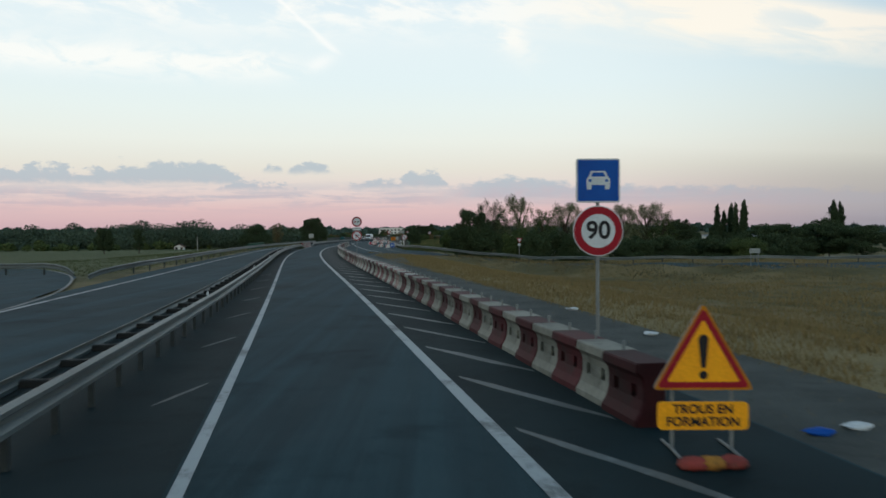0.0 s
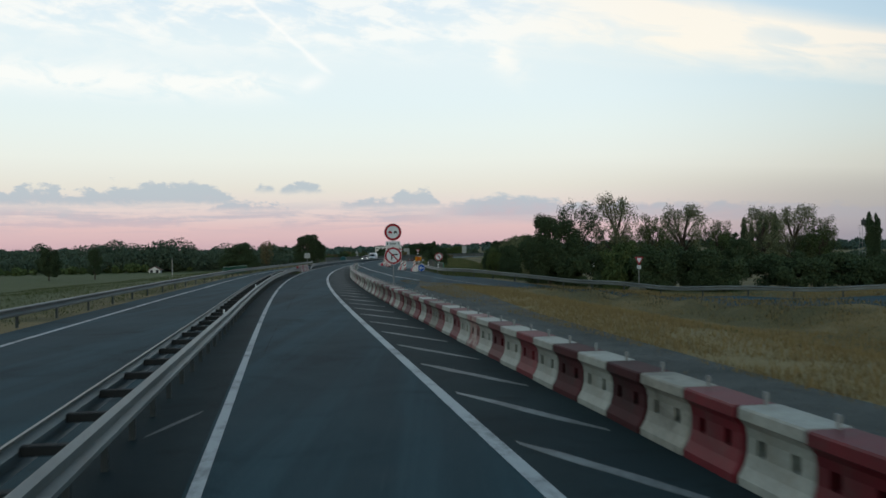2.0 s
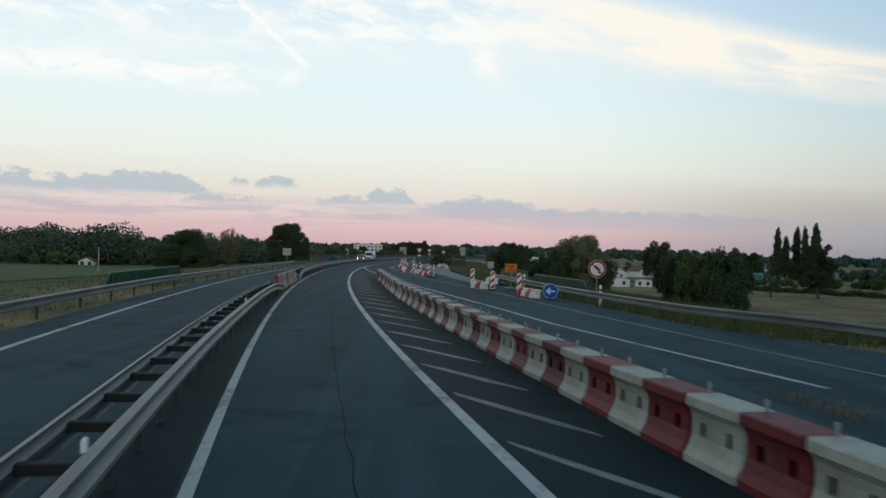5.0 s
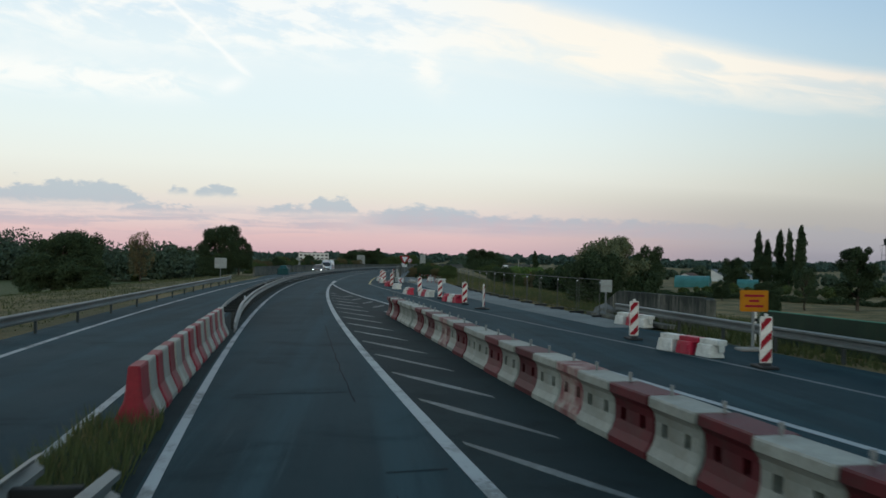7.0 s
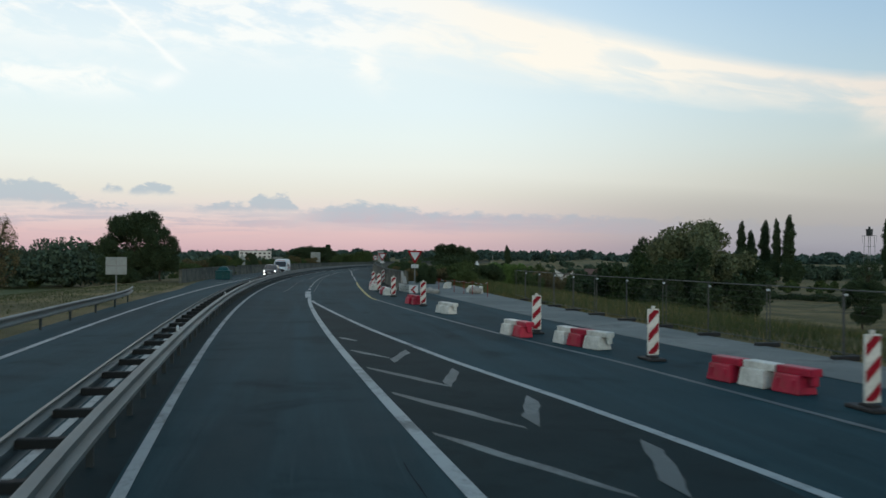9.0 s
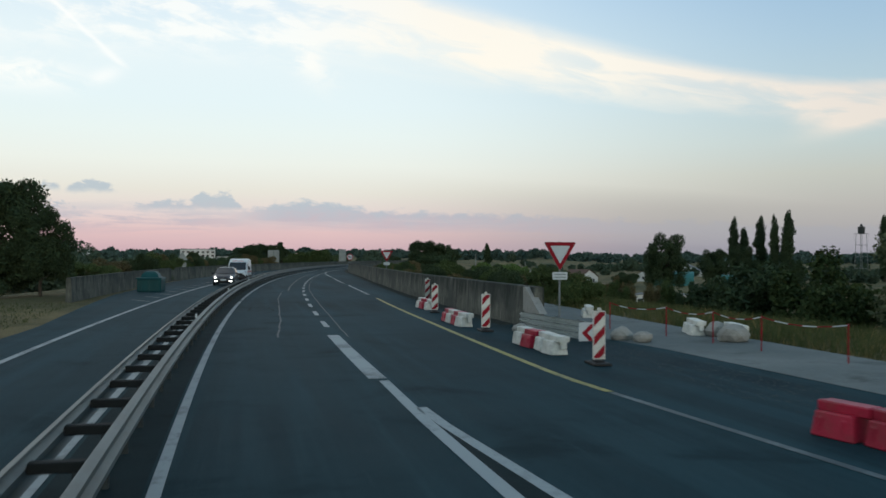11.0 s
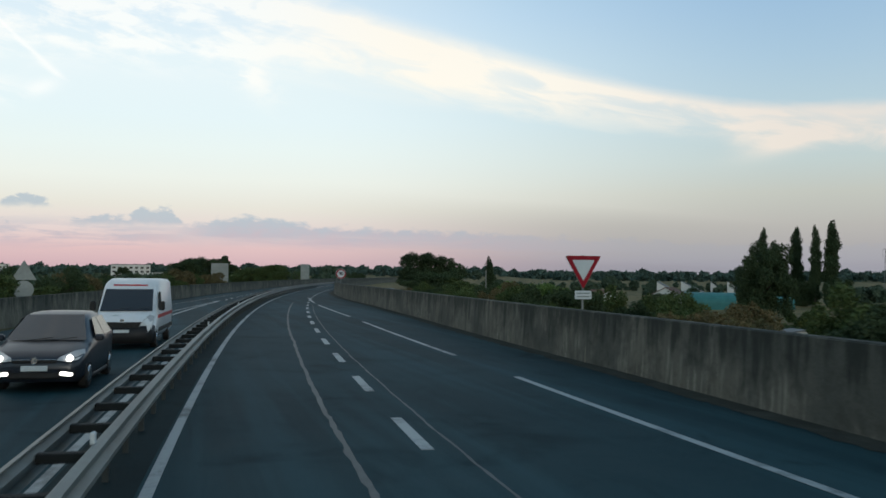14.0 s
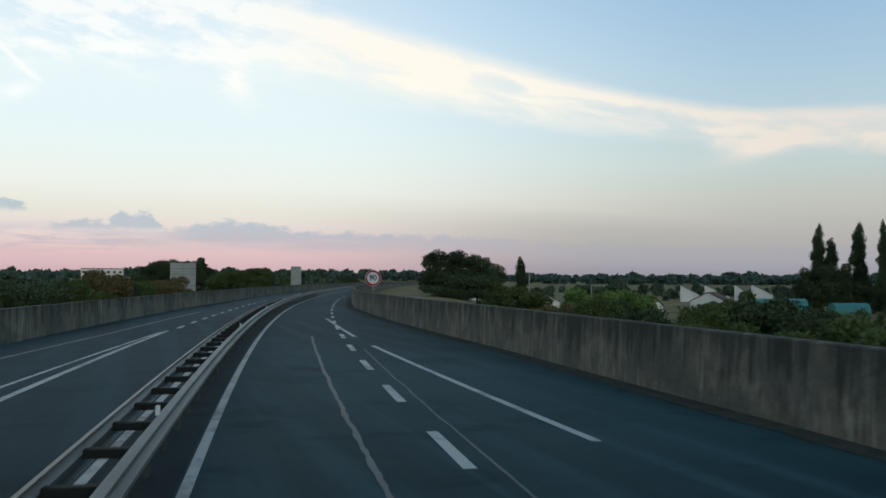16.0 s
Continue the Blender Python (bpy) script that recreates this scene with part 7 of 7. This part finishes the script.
def house(x, y, w, l, h, ridge, turn, wall_m, roof_m, label, windows=2, one_slope=False, sink=0.3, group=""):
    g = thing("house", Matrix.Translation((x, y, gz(x, y) - sink)) @ Matrix.Rotation(radians(turn), 4, "Z"), label, "house", group)
    apex = -w / 2 + 0.02 if one_slope else 0.0
    part("shell_wall", plate(bmesh.new(), [(-w / 2, 0), (w / 2, 0), (w / 2, h), (apex, h + ridge), (-w / 2, h)], -l / 2, l), wall_m, g)
    for a, b in (((-w / 2 - 0.3, h - 0.1), (apex, h + ridge + 0.12)), ((apex, h + ridge + 0.12), (w / 2 + (0.05 if one_slope else 0.3), h - 0.1))):
        if one_slope and b[0] < 0:
            continue
        n = Vector((-(b[1] - a[1]), b[0] - a[0])).normalized() * 0.14
        part("roof_slope", plate(bmesh.new(), [a, b, (b[0] + n.x, b[1] + n.y), (a[0] + n.x, a[1] + n.y)], -l / 2 - 0.25, l + 0.5), roof_m, g)
    for i in range(windows):
        wx = -w / 2 + w * (i + 0.5) / windows
        win = part("window", add_box(bmesh.new(), (1.0, 0.1, 1.2), (wx, -l / 2 - 0.01, h * 0.55)), RENDER_WHITE, g)
        part("pane", add_box(bmesh.new(), (0.86, 0.04, 1.06), (wx, -l / 2 - 0.07, h * 0.55)), WINDOW, win)
    return g


for i, (x, y, w) in enumerate(((183.3, 612.1, 9), (201.8, 621.4, 10), (232.6, 631.1, 9), (219.0, 627.5, 6))):
    house(x, y, w, 16, 2.2, 4.6, -34, RENDER_WHITE, ROOF_GREY, "white workshop shed with a single-pitch roof", 0, True, group="white sheds")
house(66.7, 457.5, 8, 7, 2.6, 2.2, -16, RENDER_WHITE, ROOF_TILE, "low white house with a brown tiled roof")
house(84, 486, 9, 8, 2.8, 2.2, 30, RENDER_WHITE, ROOF_TILE, "white cottage with a brown roof among trees")
house(128, 520, 10, 8, 3.0, 2.4, -50, RENDER_WHITE, ROOF_TILE, "white house with a brown roof in the valley")
house(85, 540, 7, 6, 2.4, 1.8, -10, RENDER_WHITE, ROOF_GREY, "small pale house with a pyramid roof by the ramp", 1)
house(42, 351, 6.4, 3, 2.3, 0.3, -12, RENDER_WHITE, ROOF_GREY, "white flat-roofed cabin below the road", 2, sink=0.1)
house(49.6, 352, 4.6, 2.6, 1.9, 0.25, -8, RENDER_WHITE, SIGN_BACK, "smaller white cabin beside the first", 2, sink=0.1)
house(-97, 318, 3.4, 4, 1.2, 0.9, 10, RENDER_WHITE, ROOF_TILE, "small white house among the far trees")
house(-100, 471, 22, 6, 1.9, 0.4, 12, SIGN_BLUE, SIGN_RED, "long low dark blue building with a red roof edge", 0)
# round-roofed teal sheds
for x, y, w, l, h, turn in ((110.3, 471.0, 13, 9, 4.8, -30), (134.5, 474.6, 8, 7, 3.6, -25)):
    g = thing("farm_shed", Matrix.Translation((x, y, gz(x, y) - 0.2)) @ Matrix.Rotation(radians(turn), 4, "Z"), "teal sheeted shed with a rounded roof", "shed", "teal sheds")
    outline = [(-l / 2, 0.0)] + [(-l / 2 * math.cos(radians(a)), h * 0.45 + h * 0.55 * math.sin(radians(a))) for a in range(0, 181, 15)] + [(l / 2, 0.0)]
    bm = plate(bmesh.new(), outline[::-1], -w / 2, w)
    bmesh.ops.rotate(bm, cent=(0, 0, 0), matrix=Matrix.Rotation(radians(90), 3, "Z"), verts=bm.verts)
    part("sheeting", bm, TEAL_SHEET, g)
    part("door", add_box(bmesh.new(), (0.08, 3.0, 2.2), (w / 2 + 0.03, 0, 1.1)), ROOF_GREY, g)


def block(x, y, w, l, floors, turn, label, cols):
    g = thing("apartment_building", Matrix.Translation((x, y, gz(x, y) - 0.5)) @ Matrix.Rotation(radians(turn), 4, "Z"), label, "building")
    h = floors * 2.9 + 1.2
    part("shell_wall", add_box(bmesh.new(), (w, l, h), (0, 0, h / 2)), RENDER_WHITE, g)
    part("roof_edge", add_box(bmesh.new(), (w + 0.5, l + 0.5, 0.4), (0, 0, h + 0.2)), ROOF_GREY, g)
    for f in range(floors):
        for c in range(cols):
            part("window", add_box(bmesh.new(), (w / cols * 0.55, 0.2, 1.4), (-w / 2 + w * (c + 0.5) / cols, -l / 2 - 0.05, 1.9 + f * 2.9)), WINDOW, g)
    return g


block(-61, 949, 27, 12, 4, 5, "pale flat-roofed apartment block beyond the trees", 7)
block(-168, 1040, 20, 12, 4, 10, "pale blue-grey apartment block far off", 8)
block(-40, 900, 9, 9, 2, 5, "small pale block beside the apartments", 3)

# water tower in the valley
tx, ty = 231.2, 533.6
g = thing("water_tower", Matrix.Translation((tx, ty, gz(tx, ty))), "dark tank on a lattice tower in the valley", "tower")
H = 20.0
for i in range(4):
    a, b = radians(45 + 90 * i), radians(135 + 90 * i)
    part("leg", add_rod(bmesh.new(), (2.8 * math.cos(a), 2.8 * math.sin(a), 0), (2.0 * math.cos(a), 2.0 * math.sin(a), H), 0.1, seg=5), POLE, g)
    for z in (5, 10, 15):
        part("brace", add_rod(bmesh.new(), (2.5 * math.cos(a), 2.5 * math.sin(a), z), (2.4 * math.cos(b), 2.4 * math.sin(b), z + 0.3), 0.06, seg=4), POLE, g)
    part("railing_post", add_rod(bmesh.new(), (2.9 * math.cos(a), 2.9 * math.sin(a), H - 3.2), (2.9 * math.cos(a), 2.9 * math.sin(a), H), 0.05, seg=4), POLE, g)
bm = bmesh.new()
bmesh.ops.create_cone(bm, cap_ends=True, segments=14, radius1=1.3, radius2=1.5, depth=2.9, matrix=pose(0, 0, H + 1.5))
bmesh.ops.create_cone(bm, cap_ends=True, segments=14, radius1=0.55, radius2=0.45, depth=1.2, matrix=pose(0, 0, H + 3.5))
part("tank", bm, DARK_STEEL, g)
part("platform", add_box(bmesh.new(), (4.2, 4.2, 0.14), (0, 0, H - 0.05), 0.02), DARK_STEEL, g)
for x, y, h in ((33.6, 434, 8.0), (52, 448, 7.5), (-74.8, 263, 4.5)):
    g = thing("utility_pole", Matrix.Translation((x, y, gz(x, y))), "thin grey utility pole", "pole", "utility poles")
    part("shaft", add_rod(bmesh.new(), (0, 0, -0.2), (0, 0, h), 0.14, 0.09), PALE_CONCRETE, g)
    part("crossarm", add_box(bmesh.new(), (1.2, 0.1, 0.1), (0, 0, h - 0.3)), DARK_STEEL, g)


# ---------- grass and weeds ----------
def lattice(u, v, seed):
    """Smooth random values over a plane, 0 to 1."""
    grid = np.random.default_rng(seed).uniform(0, 1, (64, 64))
    i, j = np.floor(u).astype(int), np.floor(v).astype(int)
    f, g = smooth(u - i), smooth(v - j)
    a = grid[i % 64, j % 64] * (1 - f) + grid[(i + 1) % 64, j % 64] * f
    b = grid[i % 64, (j + 1) % 64] * (1 - f) + grid[(i + 1) % 64, (j + 1) % 64] * f
    return a * (1 - g) + b * g


def blades(name, n, area, h0, h1, width, material, label, seed, thin=None, sharp=1.6):
    """Loose grass: bent blades over a stretch of road coordinates (s0, s1, d0, d1)."""
    rng = np.random.default_rng(seed)
    s = rng.uniform(area[0], area[1], n)
    d = area[2] + (area[3] - area[2]) * rng.uniform(0, 1, n) ** 1.25
    if thin is not None:
        keep = thin(s, d)
        s, d = s[keep], d[keep]
    patch = 0.15 + 0.6 * lattice(s * 0.16, d * 0.22, seed) + 0.5 * lattice(s * 0.9, d * 0.9, seed + 1)
    keep = rng.uniform(0, 1, len(s)) < np.clip((patch - 0.55) * sharp + 0.55, 0.04, 1)
    s, d = s[keep], d[keep]
    h = np.interp(s, LINE_S, LINE_H)
    x = np.interp(s, LINE_S, LINE_X) + np.cos(h) * d
    y = np.interp(s, LINE_S, LINE_Y) + np.sin(h) * d
    z = ground_height(x, y)
    n = len(x)
    t = rng.uniform(0, 6.283, n)
    hh = rng.uniform(h0, h1, n) * np.clip(0.5 + patch[keep] * 0.6, 0.4, 1.2)
    w = width * rng.uniform(0.5, 1.4, n)
    lean = hh * rng.uniform(0.1, 0.6, n)
    la = rng.uniform(0, 6.283, n)
    p = np.stack([x, y, z - 0.02], 1)
    side = np.stack([np.cos(t) * w, np.sin(t) * w, np.zeros(n)], 1)
    tip = np.stack([np.cos(la) * lean, np.sin(la) * lean, hh], 1)
    me = loose_triangles(name, np.stack([p - side, p + side, p + tip], 1))
    return tagged(link(name, me, material), label, "grass", kind="stuff")


def off_slip(s, d):
    """Keeps grass off the right-hand slip road."""
    near = np.interp(d, [9, 12.5, 22, 32, 45, 62, 95], [122, 110, 98, 86, 79, 76, 73])
    far = np.interp(d, [15, 20, 27, 37, 47, 62, 95], [134, 117, 106, 99, 96, 93, 90])
    return (s < near - 0.5) | (s > far + 1.5)


def on_bank(s, d):
    before = np.interp(d, [9, 12.5, 22, 32, 45, 62, 95], [122, 110, 98, 86, 79, 76, 73]) - s
    return (before > 1.2) & (before < 9 * np.clip((d - 15) / 9, 0.0, 1.0))


blades("dry_grass", 150000, (8, 118, 9.6, 30), 0.06, 0.26, 0.02, STRAW, "tall dry straw-coloured grass on the verge", 41, off_slip, 2.5)
blades("dry_grass", 90000, (20, 110, 26, 70), 0.08, 0.28, 0.035, STRAW, "dry grass field", 42, off_slip)
blades("green_weeds", 20000, (8, 118, 15.0, 45), 0.04, 0.17, 0.02, GRASS, "green weeds among the dry grass", 43, off_slip, 5.0)
blades("bank_weeds", 24000, (68, 104, 17.5, 48), 0.08, 0.28, 0.022, WEED, "dark rank weeds on the bank below the slip road", 50, on_bank)
blades("shoulder_tufts", 3500, (6, 112, 7.3, 10.6), 0.04, 0.18, 0.014, STRAW, "sparse dry tufts on the gravel shoulder", 52, None, 7.0)
blades("verge_grass", 24000, (128, 178, 15.8, 30), 0.12, 0.5, 0.03, GRASS, "rough grass behind the rail", 44)
blades("verge_grass", 150000, (178, 330, 16.4, 34), 0.15, 0.6, 0.016, GRASS, "tall rough weeds beside the works track", 45)
blades("dry_grass", 26000, (178, 330, 16.0, 30), 0.15, 0.55, 0.012, STRAW, "dry stalks beside the works track", 46)
blades("verge_grass", 80000, (60, 262, -30, -7.2), 0.05, 0.2, 0.025, GRASS, "short grass on the far verge", 47, lambda s, d: d < np.interp(s, [60, 85, 110, 150, 205, 245, 262], [-11, -8.4, -7.6, -7.2, -6.6, -6.8, -8.4]))
blades("dry_grass", 150000, (320, 430, 55, 150), 0.3, 0.8, 0.09, STRAW, "pale straw strip beyond the field hedge", 62, lambda s, d: np.abs(d - 87 - (393 - s) * 0.816) < 6.5, 0.6)
STONE_GREY = surf("grey_stones", (0.10, 0.108, 0.10), (0.06, 0.066, 0.062), 0.9, 3.0, 20.0)


def pebbles(name, n, area, r0, r1, material, label, seed):
    """Loose stones on the shoulder, four-sided lumps."""
    rng = np.random.default_rng(seed)
    s, d = rng.uniform(area[0], area[1], n), rng.uniform(area[2], area[3], n)
    h = np.interp(s, LINE_S, LINE_H)
    c = np.stack([np.interp(s, LINE_S, LINE_X) + np.cos(h) * d, np.interp(s, LINE_S, LINE_Y) + np.sin(h) * d, np.full(n, 0.012)], 1)
    r = rng.uniform(r0, r1, n) ** 1.0
    a = rng.uniform(0, 6.283, n)
    foot = [c + np.stack([np.cos(a + k), np.sin(a + k), np.zeros(n)], 1) * (r * rng.uniform(0.7, 1.3, n))[:, None] for k in (0, 2.1, 4.2)]
    tip = c + np.stack([np.zeros(n), np.zeros(n), r * 0.8], 1)
    sides = [np.stack([foot[i], foot[(i + 1) % 3], tip], 1) for i in range(3)]
    return tagged(link(name, loose_triangles(name, np.concatenate(sides)), material), label, "stones", kind="stuff")


pebbles("loose_stones", 6000, (6, 112, 6.9, 9.6), 0.008, 0.026, STONE_GREY, "loose pale stones on the gravel shoulder", 61)
pebbles("loose_stones", 2500, (225, 262, 9.5, 11.6), 0.006, 0.024, STONE_GREY, "loose rubble and stones along the shoulder edge", 62)
blades("median_weeds", 4500, (146.5, 153.6, -1.35, -0.3), 0.12, 0.5, 0.012, GRASS, "weeds growing in the median gap", 48)
blades("median_weeds", 1500, (146.5, 153.4, -1.3, -0.35), 0.15, 0.45, 0.010, STRAW, "dry weeds in the median gap", 49)
for s, d, c in ((24.0, 9.38, SIGN_WHITE), (14.2, 8.0, SIGN_WHITE), (14.0, 7.35, SIGN_BLUE), (30.9, 9.65, SIGN_WHITE)):
    bm = bmesh.new()
    bmesh.ops.create_icosphere(bm, subdivisions=2, radius=0.13)
    for v in bm.verts:
        v.co = Vector((v.co.x * 1.4, v.co.y, v.co.z * 0.45)) * (1 + 0.5 * noise.noise(v.co * 9 + Vector((s, 0, 0))))
    ob = part("litter", bm, c)
    p = at(s, d)
    ob.matrix_world = Matrix.Translation((p.x, p.y, max(gz(p.x, p.y), -0.02) + 0.04))
    tagged(ob, "crumpled blue plastic litter on the gravel" if c is SIGN_BLUE else "crumpled white plastic litter on the verge", "litter", "litter")
